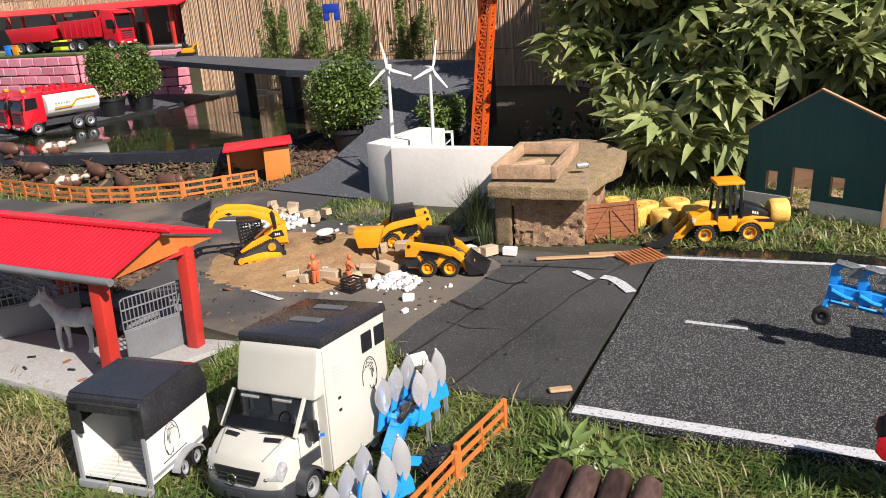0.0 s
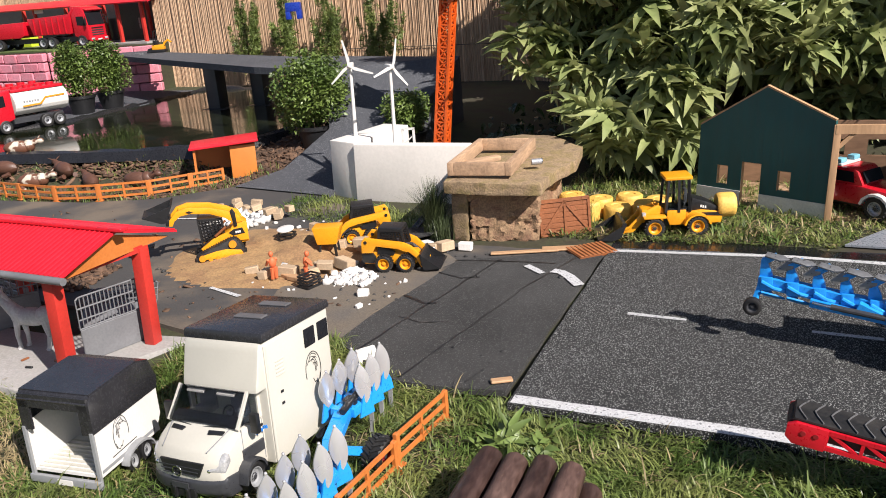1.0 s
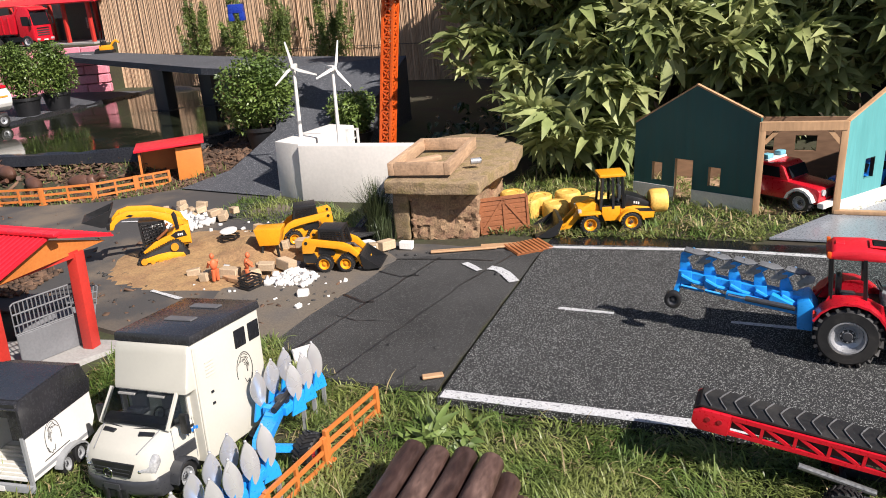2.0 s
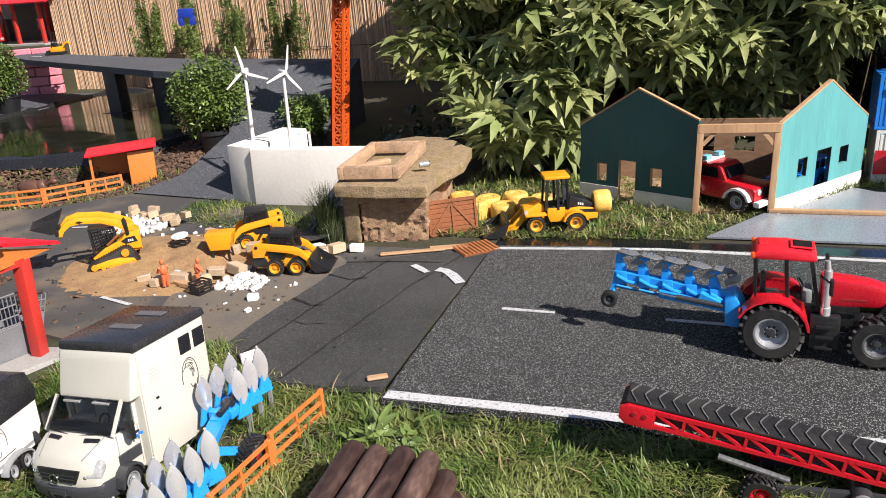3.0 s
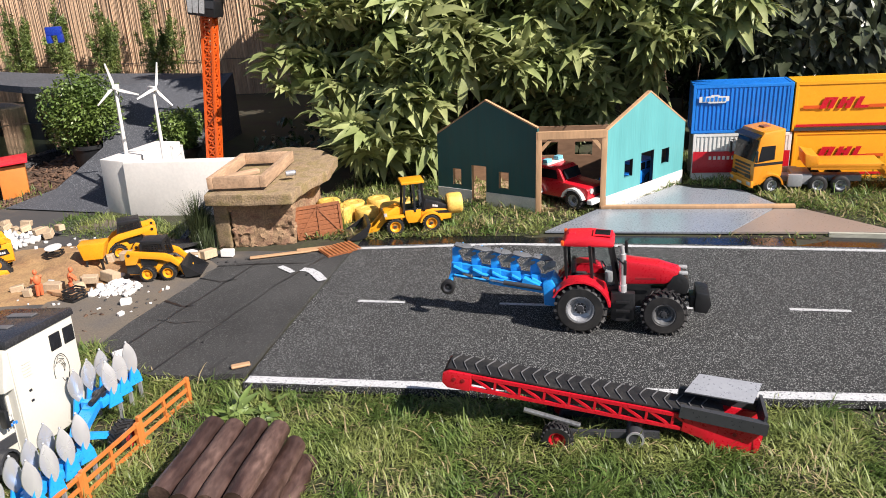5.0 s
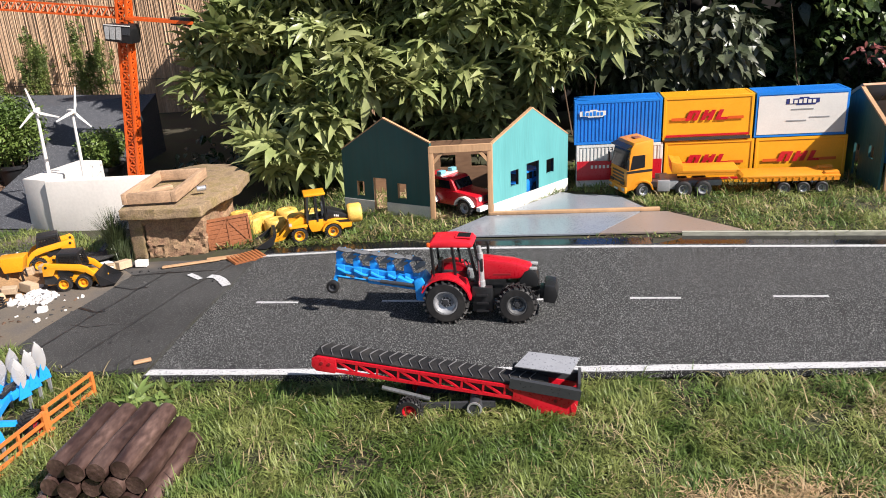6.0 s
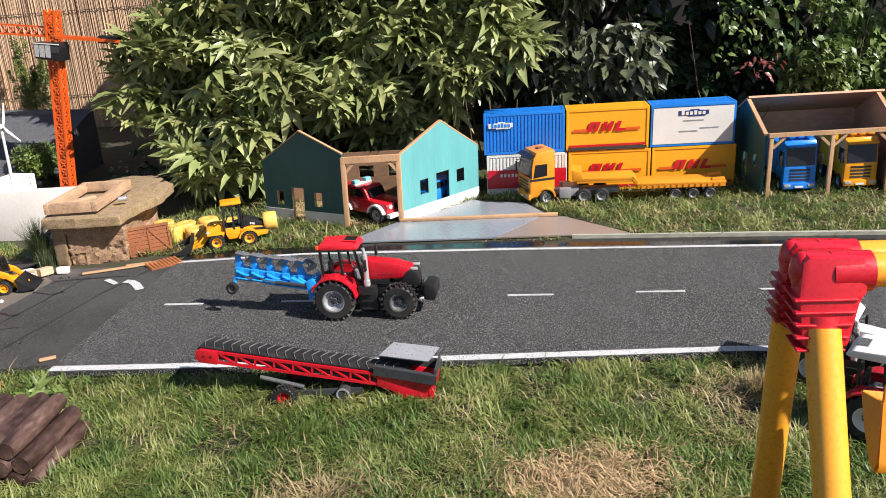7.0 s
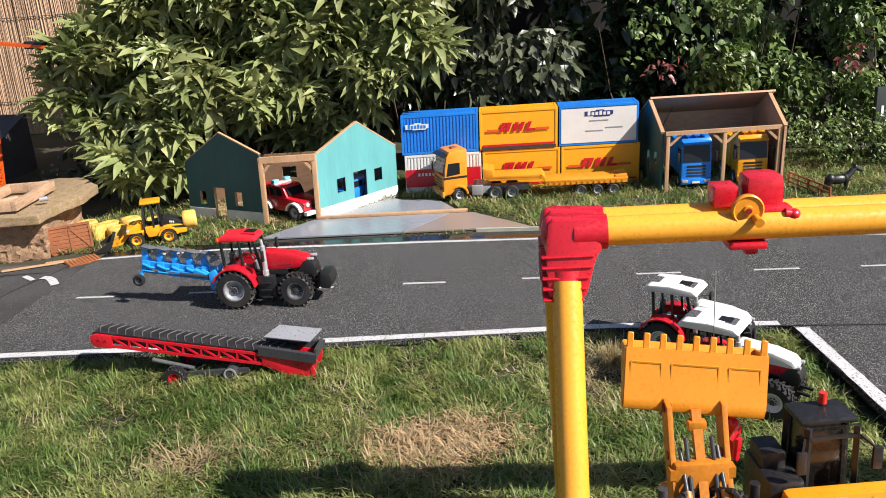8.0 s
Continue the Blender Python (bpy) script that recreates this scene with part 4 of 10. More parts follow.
def barn():
    o = (0.40, 1.0)
    t = thing("toy_barn", *o, -0.012, 0, "roofless wooden toy barn with teal and dark green gable walls", "toy barn", lean=0.035)
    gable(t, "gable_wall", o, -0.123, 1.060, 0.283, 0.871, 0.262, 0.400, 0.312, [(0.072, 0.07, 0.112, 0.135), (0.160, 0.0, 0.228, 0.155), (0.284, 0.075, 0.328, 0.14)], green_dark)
    gable(t, "gable_wall", o, 0.53, 0.888, 0.824, 1.270, 0.295, 0.396, 0.247, [(0.105, 0.10, 0.155, 0.165), (0.205, 0.025, 0.285, 0.175), (0.335, 0.105, 0.385, 0.165)], teal)
    for x, y in ((0.290, 0.868), (0.520, 0.882)):
        bm = B()
        box(bm, x - o[0], y - o[1], 0, 0.020, 0.020, 0.30, bevel=0.002)
        part("post", bm, wood, t)
    bm = B()
    bar(bm, (0.285 - o[0], 0.866 - o[1], 0.288), (0.525 - o[0], 0.880 - o[1], 0.288), 0.018, 0.026)
    part("lintel", bm, wood, t)
    for a, c in (((0.298, 0.868, 0.235), (0.335, 0.870, 0.278)), ((0.512, 0.880, 0.235), (0.475, 0.878, 0.278))):
        bm = B()
        bar(bm, (a[0] - o[0], a[1] - o[1], a[2]), (c[0] - o[0], c[1] - o[1], c[2]), 0.012)
        part("brace", bm, wood, t)
    bm = B()
    pane(bm, [(0, 0), (0.905, 0), (0.905, 0.235), (0, 0.235)], 0.0, 0.010, [(0.36, 0.115, 0.43, 0.170), (0.50, 0.115, 0.57, 0.170), (0.66, 0.115, 0.73, 0.170)])
    bmesh.ops.transform(bm, matrix=pose(-0.10 - o[0], 1.30 - o[1], 0), verts=bm.verts)
    part("back_wall", bm, barn_board, t, flat=True)
    bm = B()
    slab(bm, [(-0.10 - o[0], 1.07 - o[1]), (0.285 - o[0], 0.885 - o[1]), (0.525 - o[0], 0.895 - o[1]), (0.82 - o[0], 1.29 - o[1]), (-0.08 - o[0], 1.29 - o[1])], 0.0, 0.010)
    part("floor_board", bm, wood_old, t)


barn()


def garage():
    o = (2.30, 1.30)
    t = thing("toy_garage", *o, -0.014, 0, "open wooden toy garage with brown roof and bare posts", "toy garage", lean=0.03)
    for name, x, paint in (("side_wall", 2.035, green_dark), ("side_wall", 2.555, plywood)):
        bm = B()
        pane(bm, [(0, 0), (0.52, 0), (0.52, 0.27), (0.28, 0.375), (0.0, 0.268)], 0.0, 0.010, [(0.08, 0.12, 0.13, 0.17), (0.22, 0.0, 0.28, 0.15)] if x < 2.3 else [])
        bmesh.ops.transform(bm, matrix=pose(x - o[0], 1.07 - o[1], 0, 0, 0, 92 if x < 2.3 else 88), verts=bm.verts)
        w = part(name, bm, paint, t, flat=True)
        bm = B()
        for a, c in (((0, 0.272), (0.28, 0.379)), ((0.28, 0.379), (0.52, 0.274))):
            bar(bm, (a[0], 0.005, a[1]), (c[0], 0.005, c[1]), 0.016, 0.008)
        bmesh.ops.transform(bm, matrix=pose(x - o[0], 1.07 - o[1], 0, 0, 0, 92 if x < 2.3 else 88), verts=bm.verts)
        part("edge_strip", bm, wood, w, "bare wooden edge")
    for x in (2.052, 2.297, 2.532):
        bm = B()
        box(bm, x - o[0], 1.066 - o[1] + 0.04 * (x - 2.05), 0, 0.016, 0.016, 0.262, bevel=0.002)
        part("post", bm, wood, t)
    bm = B()
    bar(bm, (2.04 - o[0], 1.064 - o[1], 0.268), (2.548 - o[0], 1.086 - o[1], 0.268), 0.018, 0.016)
    part("lintel", bm, wood, t)
    for x, s in ((2.06, 1), (2.289, -1), (2.305, 1), (2.524, -1)):
        bm = B()
        y = 1.066 - o[1] + 0.04 * (x - 2.05)
        bar(bm, (x - o[0], y, 0.215), (x - o[0] + s * 0.045, y, 0.258), 0.011)
        part("brace", bm, wood, t)
    bm = B()
    profile(bm, [(0.27, 0.385), (0.28, 0.392), (0.56, 0.285), (0.55, 0.274)], 0.035, 0.60)
    bmesh.ops.transform(bm, matrix=pose(2.02 - o[0], 1.07 - o[1], 0, 0, 0, 90) @ Matrix.Translation((0, -0.6, 0)), verts=bm.verts)
    part("roof_panel", bm, plywood, t, "brown board roof slope")
    bm = B()
    box(bm, 0.0, 0.285, 0, 0.53, 0.01, 0.28)
    part("back_wall", bm, plywood, t)


garage()


def container(name, x, y, z, body, label, front=None, ribs=True):
    t = thing("shipping_container", x, y, z, 0.4, label, "toy container", "stacked containers", lean=0.03)
    L, D, Hh = 0.366, 0.155, 0.187
    bm = B()
    box(bm, 0, D / 2, 0.004, L - 0.006, D - 0.006, Hh - 0.008)
    bod = part("body", bm, body, t)
    bm = B()
    for sx in (-1, 1):
        for yy in (0.006, D - 0.006):
            box(bm, sx * (L / 2 - 0.006), yy, 0, 0.012, 0.012, Hh, bevel=0.0015, seg=1)
    for zz in (0, Hh - 0.012):
        for yy in (0.005, D - 0.005):
            box(bm, 0, yy, zz, L - 0.02, 0.010, 0.012, bevel=0.0012, seg=1)
        for sx in (-1, 1):
            box(bm, sx * (L / 2 - 0.005), D / 2, zz, 0.010, D - 0.02, 0.012)
    part("corner_frame", bm, front or body, t)
    if ribs:
        for k in range(22):
            bm = B()
            box(bm, -L / 2 + 0.018 + k * (L - 0.036) / 21, 0.002, 0.014, 0.008, 0.004, Hh - 0.028, taper=(0.8, 1))
            part("rib", bm, body, bod)
    bm = B()
    for k in range(16):
        box(bm, 0, 0.014 + k * (D - 0.028) / 15, Hh - 0.005, L - 0.024, 0.005, 0.004)
    part("roof_ribs", bm, body, t)
    return t, bod


def plaque(parent, x, z, w, h, material, y=-0.001, shape=None, name="plaque", label="", d=0.0022):
    bm = B()
    if shape:
        profile(bm, [(x + u * w, z + v * h) for u, v in shape], y - d, y)
    else:
        profile(bm, [(x - w / 2, z - h / 2), (x + w / 2, z - h / 2), (x + w / 2, z + h / 2), (x - w / 2, z + h / 2)], y - d, y)
    return part(name, bm, material, parent, label, flat=True)


BLOB = [(-0.5, -0.3), (-0.2, -0.3), (-0.18, -0.42), (0.38, -0.42), (0.42, -0.25), (0.5, -0.2), (0.5, 0.3), (0.2, 0.32), (0.15, 0.46), (-0.1, 0.46), (-0.12, 0.32), (-0.5, 0.3)]


def slanted(x, z, w, h):
    return [(x - w / 2 - h * 0.2, z - h / 2), (x + w / 2 - h * 0.2, z - h / 2), (x + w / 2 + h * 0.2, z + h / 2), (x - w / 2 + h * 0.2, z + h / 2)]


def courier_marks(bod):
    """The courier's emblem as plain slanted shapes, with its bands."""
    for x, w in ((-0.074, 0.022), (-0.046, 0.018), (-0.014, 0.018), (0.014, 0.018), (0.046, 0.018)):
        bm = B()
        profile(bm, slanted(x, 0.106, w, 0.042), -0.0030, -0.0010)
        part("emblem_shape", bm, red, bod, flat=True)
    for x, z, w in ((-0.060, 0.122, 0.034), (0.0, 0.108, 0.030), (0.062, 0.090, 0.034)):
        bm = B()
        profile(bm, slanted(x, z, w, 0.011), -0.0031, -0.0010)
        part("emblem_shape", bm, red, bod, flat=True)
    for x, w in ((-0.118, 0.07), (0.112, 0.07)):
        plaque(bod, x, 0.092, w * 0.9, 0.012, orange, name="band", d=0.0012)
    plaque(bod, 0.0, 0.022, 0.34, 0.009, red, name="band", d=0.0012)


Z2 = 0.1895
t, b1 = container("c", 1.045, 1.300, -0.010, white, "white and red toy container with a dark shadowed front", white, True)
plaque(b1, 0.0, 0.075, 0.36, 0.085, red, -0.004, name="red_band")
for k in range(9):
    plaque(b1, -0.115 + k * 0.017, 0.092, 0.010, 0.014, white, -0.0062, name="letter_bar", d=0.001)
t, b2 = container("c", 1.418, 1.302, -0.010, dhl_yellow, "yellow toy container with slanted red emblem", None, False)
courier_marks(b2)
t, b3 = container("c", 1.790, 1.304, -0.010, dhl_yellow, "yellow toy container half in shadow", None, False)
courier_marks(b3)
t, b4 = container("c", 1.040, 1.300, -0.010 + Z2, blue, "ribbed blue toy container with a white plate", None, True)
plaque(b4, -0.105, 0.134, 0.110, 0.036, white, -0.004, BLOB, "plate")
for k, h_ in enumerate((0.020, 0.014, 0.015, 0.019, 0.014, 0.014)):
    plaque(b4, -0.142 + k * 0.0148, 0.126 + h_ / 2, 0.0105, h_, blue, -0.0062, name="letter_bar", d=0.001)
t, b5 = container("c", 1.412, 1.302, -0.010 + Z2, dhl_yellow, "yellow toy container with red emblem and dark lower edge", None, False)
courier_marks(b5)
plaque(b5, 0, 0.008, 0.35, 0.012, darkgrey, -0.003, name="band")
t, b6 = container("c", 1.785, 1.304, -0.010 + Z2, blue, "white sided toy container with blue frame and roof", blue, False)
plaque(b6, 0.0, 0.092, 0.346, 0.160, white, -0.0008, name="white_side", d=0.001)
navy = surf("navy_print", (0.02, 0.03, 0.16), 0.4)
plaque(b6, 0.0, 0.146, 0.130, 0.036, navy, -0.002, BLOB, "plate", d=0.001)
for k, h_ in enumerate((0.020, 0.014, 0.015, 0.019, 0.014, 0.014)):
    plaque(b6, -0.046 + k * 0.0180, 0.138 + h_ / 2, 0.0125, h_, white, -0.0032, name="letter_bar", d=0.001)
for x, z, w in ((0.0, 0.113, 0.11), (-0.02, 0.066, 0.10), (0.07, 0.078, 0.10)):
    plaque(b6, x, z, w * 0.8, 0.005, grey, -0.002, name="letter_bar", d=0.001)


def white_walls():
    t = thing("white_block_wall", -1.37, 0.84, -0.015, 0, "white aerated concrete blocks set as an L-shaped wall", "block wall", lean=0.04)

    def P(x, y):
        return (x + 1.37, y - 0.84)
    bm = B()
    slab(bm, [P(-1.506, 0.905), P(-1.368, 0.858), P(-1.322, 1.235), P(-1.456, 1.265)], 0, 0.228, bevel=0.006)
    part("block", bm, aircrete, t)
    bm = B()
    slab(bm, [P(-1.366, 0.848), P(-0.90, 0.868), P(-0.902, 0.918), P(-1.360, 0.898)], 0, 0.224, bevel=0.005)
    part("panel", bm, aircrete, t)
    f = thing("white_bracket", -1.195, 0.955, -0.01, 12, "small white plastic lattice bracket behind the wall", "bracket")
    for x in (0.0, 0.042):
        bm = B()
        box(bm, x, 0, 0, 0.008, 0.012, 0.262, bevel=0.001, seg=1)
        part("upright", bm, white, f)
    for k in range(5):
        bm = B()
        bar(bm, (0, 0, 0.02 + k * 0.045), (0.042, 0, 0.055 + k * 0.045), 0.005)
        part("brace", bm, white, f)
    bm = B()
    box(bm, 0.021, 0, 0.256, 0.050, 0.012, 0.007)
    part("cap", bm, white, f)


white_walls()


def rough_block(bm, outline, z0, z1, amp, n=14, seed=0):
    """A stone: an outline with a hewn surface."""
    slab(bm, outline, z0, z1, bevel=0.006)
    bmesh.ops.subdivide_edges(bm, edges=bm.edges, cuts=5, use_grid_fill=True)
    for v in bm.verts:
        p = v.co * 26 + Vector((seed, 0, 0))
        d = noise.noise_vector(p) * 0.6 + noise.noise_vector(p * 2.6) * 0.4
        v.co += d * amp


def stone_plinth():
    o = (-0.66, 0.52)
    t = thing("stone_plinth", *o, -0.015, 0, "sandstone block plinth with a broad stone slab on top", "stone plinth", lean=0.03)

    def P(x, y):
        return (x - o[0], y - o[1])
    bm = B()
    rough_block(bm, [P(-0.793, 0.470), P(-0.735, 0.464), P(-0.80, 0.80), P(-0.86, 0.79)], 0, 0.165, 0.002, seed=1)
    part("side_stone", bm, slab_stone, t)
    bm = B()
    rough_block(bm, [P(-0.731, 0.470), P(-0.524, 0.522), P(-0.56, 0.90), P(-0.797, 0.82)], 0, 0.163, 0.012, seed=7)
    bmesh.ops.subdivide_edges(bm, edges=[e for e in bm.edges if e.calc_length() > 0.02], cuts=2, use_grid_fill=True)
    for v in bm.verts:
        v.co += noise.noise_vector(v.co * 60) * 0.009 + noise.noise_vector(v.co * 150) * 0.004
    part("rock_face", bm, rock, t, "rough hewn brown rock")
    bm = B()
    slab(bm, [P(-0.800, 0.432), P(-0.66, 0.428), P(-0.492, 0.448), P(-0.50, 0.60), P(-0.470, 0.76), P(-0.505, 0.97), P(-0.66, 1.15), P(-0.80, 1.18), P(-0.915, 1.06), P(-0.86, 0.74)], 0.166, 0.204, bevel=0.003)
    bmesh.ops.subdivide_edges(bm, edges=bm.edges, cuts=4, use_grid_fill=True)
    for v in bm.verts:
        v.co += noise.noise_vector(v.co * 18) * 0.003 + noise.noise_vector(v.co * 90) * 0.0022
    part("top_slab", bm, slab_stone, t)
    f = thing("wooden_frame", -0.715, 0.667, 0.200, 97, "weathered wooden frame box lying on the stone slab", "wooden frame")
    for x, y, sx, sy in ((0, 0.092, 0.385, 0.020), (0, -0.092, 0.385, 0.020), (0.182, 0, 0.020, 0.163), (-0.182, 0, 0.020, 0.163)):
        bm = B()
        box(bm, x, y, 0, sx, sy, 0.040, bevel=0.002)
        part("board", bm, wood_old, f)
    bm = B()
    box(bm, 0.02, 0.03, 0.0, 0.14, 0.03, 0.016, pose(0, 0, 0, 0, 0, 20), bevel=0.003)
    tagged(part("wood_offcut", bm, wood_old, at=pose(-0.74, 0.60, 0.202, 0, 0, 30)), "short loose wood offcut inside the frame", "wood piece")
    c = thing("small_tin", -0.556, 0.627, 0.203, 30, "small silver tin lying on the stone slab", "tin")
    bm = B()
    rod(bm, (-0.016, 0, 0.010), (0.016, 0, 0.010), 0.010, seg=16)
    part("body", bm, silver, c)
    bm = B()
    rod(bm, (0.0165, 0, 0.010), (0.0185, 0, 0.010), 0.0108, seg=16)
    part("lid", bm, chrome, c)


stone_plinth()


def crane():
    t = thing("tower_crane", -1.21, 1.30, 0.0, 0, "orange lattice toy tower crane with black cab", "toy crane", ry=7.2)
    w = 0.0225
    for sx in (-1, 1):
        for sy in (-1, 1):
            bm = B()
            bar(bm, (sx * w, sy * w, 0), (sx * w, sy * w, 0.96), 0.010)
            part("mast_leg", bm, orange, t)
    n = 22
    h = 0.96 / n
    for k in range(n):
        bm = B()
        z = k * h
        for s in (-1, 1):
            bar(bm, (-w, s * w, z), (w, s * w, z + h), 0.005)
            bar(bm, (w, s * w, z), (-w, s * w, z + h), 0.005)
            bar(bm, (s * w, -w, z), (s * w, w, z + h), 0.005)
            bar(bm, (s * w, w, z), (s * w, -w, z + h), 0.005)
            bar(bm, (-w, s * w, z), (w, s * w, z), 0.006)
            bar(bm, (s * w, -w, z), (s * w, w, z), 0.006)
        part("lattice", bm, orange, t)
    bm = B()
    box(bm, 0, 0, -0.02, 0.16, 0.16, 0.03, bevel=0.004)
    part("base", bm, black, t)
    bm = B()
    profile(bm, [(-0.068, 0.816), (-0.060, 0.744), (0.062, 0.738), (0.066, 0.800), (0.060, 0.822)], -0.072, 0.010, 0.005)
    cab = part("cab", bm, black, t, "black driver cab with pale window frames")
    # pale lens colour paints a white reflection onto the cab glass
    for x0, x1, k in ((-0.056, -0.040, 0.004), (-0.034, -0.012, 0.0), (-0.006, 0.016, -0.001)):
        bm = B()
        profile(bm, [(x0, 0.754), (x1, 0.752), (x1 + 0.003, 0.808), (x0 - k, 0.808)], -0.0745, -0.0715)
        part("window", bm, lamp_clear, cab, "cab window with its white reflection put into a pale colour")
    bm = B()
    box(bm, 0.040, -0.073, 0.775, 0.036, 0.003, 0.030)
    part("side_grille", bm, darkgrey, cab)
    bm = B()
    box(bm, 0.0, -0.0745, 0.812, 0.122, 0.004, 0.004)
    part("roof_rail", bm, white, cab)
    bm = B()
    for y in (-0.02, 0.02):
        bar(bm, (-0.9, y, 0.842), (-0.02, y, 0.842), 0.008)
    bar(bm, (-0.9, 0, 0.882), (-0.02, 0, 0.882), 0.008)
    for k in range(24):
        x = -0.9 + k * 0.0366
        for y in (-0.02, 0.02):
            bar(bm, (x, y, 0.842), (x + 0.018, 0, 0.882), 0.004)
            bar(bm, (x + 0.018, 0, 0.882), (x + 0.0366, y, 0.842), 0.004)
    part("jib", bm, orange, t)
    bm = B()
    for y in (-0.025, 0.025):
        bar(bm, (0.02, y, 0.842), (0.33, y, 0.842), 0.010, 0.014)
    for k in range(8):
        bar(bm, (0.03 + k * 0.042, -0.025, 0.842), (0.03 + k * 0.042, 0.025, 0.842), 0.006)
    part("counter_jib", bm, orange, t)
    bm = B()
    box(bm, 0.27, 0, 0.827, 0.09, 0.05, 0.035, bevel=0.003)
    part("counterweight", bm, black, t)
    h = thing("crane_hook", -1.70, 1.07, 0.70, 20, "blue toy crane grab hanging from the jib", "crane grab")
    bm = B()
    box(bm, 0, 0, 0, 0.06, 0.035, 0.035, bevel=0.005)
    box(bm, -0.022, 0, -0.03, 0.02, 0.032, 0.035, bevel=0.004)
    box(bm, 0.022, 0, -0.03, 0.02, 0.032, 0.035, bevel=0.004)
    part("grab", bm, surf("navy_plastic", (0.008, 0.035, 0.30), 0.3, var=0.2), h)
    bm = B()
    rod(bm, (0, 0, 0.03), (0.03, 0.21, 0.225), 0.0012, seg=5)
    part("cable", bm, black, h)


crane()


def turbine(x, y, z, rz, spin):
    t = thing("wind_turbine", x, y, z, rz, "white toy wind turbine with three blades", "toy turbine", "wind turbines", ry=1.5)
    bm = B()
    rod(bm, (0, 0, 0), (0, 0, 0.235), 0.0075, 0.0055, 14)
    part("tower", bm, white, t)
    bm = B()
    box(bm, 0, 0.008, 0.232, 0.016, 0.042, 0.018, bevel=0.004)
    part("nacelle", bm, white, t)
    bm = B()
    ball(bm, 0, -0.016, 0.241, 0.008, 0.008, 0.008)
    hub = part("hub", bm, white, t)
    for k in range(3):
        bm = B()
        profile(bm, [(-0.003, 0.005), (0.004, 0.005), (0.008, 0.022), (0.003, 0.088), (-0.002, 0.088)], -0.0012, 0.0012)
        bmesh.ops.transform(bm, matrix=Matrix.Translation((0, -0.018, 0.241)) @ Matrix.Rotation(radians(spin + 120 * k), 4, "Y"), verts=bm.verts)
        part("blade", bm, white, hub)
    return t


turbine(-1.432, 1.000, 0.213, 18, -12).scale = (1.12, 1.12, 1.14)
turbine(-1.205, 0.905, 0.206, 62, 14).scale = (1.0, 1.0, 1.17)

# ---- toy vehicles ----
def tractor(x, y, z, rz, body, roof, rim, label, group="", nose=None):
    """A big farm tractor; the rear axle stands at x, y and its front looks along +x."""
    t = thing("tractor", x, y, z, rz, label, "toy tractor", group)
    wb = 0.206
    for s in (-1, 1):
        wheel(t, 0, s * 0.066, 0.066, 0.066, 0.046, rim, s, rimr=0.53)
        wheel(t, wb, s * 0.062, 0.056, 0.056, 0.040, steel if rim is silver else rim, s, rimr=0.50)
    bm = B()
    box(bm, 0.02, 0, 0.045, 0.14, 0.07, 0.055, bevel=0.006)
    box(bm, 0.15, 0, 0.052, 0.17, 0.045, 0.05, bevel=0.006)
    rod(bm, (0, -0.06, 0.066), (0, 0.06, 0.066), 0.016, seg=14)
    rod(bm, (wb, -0.055, 0.056), (wb, 0.055, 0.056), 0.011, seg=12)
    box(bm, 0.105, -0.052, 0.030, 0.060, 0.022, 0.075, bevel=0.005)
    box(bm, 0.105, 0.052, 0.030, 0.060, 0.022, 0.075, bevel=0.005)
    for k in range(3):
        box(bm, 0.105, -0.066, 0.032 + k * 0.024, 0.034, 0.012, 0.004)
    part("chassis", bm, black, t)
    bm = B()
    profile(bm, [(0.094, 0.112), (0.205, 0.116), (0.240, 0.124), (0.252, 0.140), (0.242, 0.152), (0.19, 0.168), (0.094, 0.179)], -0.028, 0.028, 0.010)
    h = part("bonnet", bm, body, t)
    bm = B()
    profile(bm, [(0.196, 0.090), (0.262, 0.092), (0.268, 0.115), (0.262, 0.134), (0.246, 0.149), (0.226, 0.140), (0.214, 0.118)], -0.0305, 0.0305, 0.007)
    part("grille", bm, nose or black, h, "black front grille")
    for s in (-1, 1):
        bm = B()
        box(bm, 0.252, s * 0.022, 0.143, 0.022, 0.013, 0.008, bevel=0.003)
        part("headlight", bm, lamp_clear, h)
        bm = B()
        box(bm, 0.160, s * 0.0275, 0.128, 0.052, 0.002, 0.006, bevel=0.0006, seg=1)
        part("side_badge", bm, darkred, h)
        bm = B()
        box(bm, 0.135, s * 0.0275, 0.100, 0.075, 0.003, 0.016)
        part("side_grille", bm, black, h)
    # cab
    bm = B()
    for s in (-1, 1):
        bar(bm, (0.092, s * 0.040, 0.105), (0.070, s * 0.042, 0.222), 0.008)
        bar(bm, (0.030, s * 0.047, 0.110), (0.022, s * 0.045, 0.222), 0.007)
        bar(bm, (-0.036, s * 0.044, 0.120), (-0.040, s * 0.043, 0.222), 0.007)
    bar(bm, (-0.036, -0.044, 0.13), (-0.036, 0.044, 0.13), 0.007)
    bar(bm, (0.091, -0.04, 0.115), (0.091, 0.04, 0.115), 0.008)
    part("cab_frame", bm, black, t)
    bm = B()
    box(bm, 0.028, 0, 0.098, 0.125, 0.086, 0.020, bevel=0.004)
    part("cab_floor", bm, black, t)
    bm = B()
    box(bm, -0.005, 0, 0.118, 0.035, 0.034, 0.014, bevel=0.005)
    box(bm, -0.022, 0, 0.128, 0.012, 0.034, 0.045, bevel=0.005)
    part("seat", bm, darkgrey, t)
    bm = B()
    rod(bm, (0.07, 0, 0.118), (0.058, 0, 0.150), 0.004, seg=8)
    m = pose(0.055, 0, 0.153, 0, 60, 0)
    lathe(bm, [(0.014, -0.002), (0.017, 0), (0.014, 0.002)], 18, m)
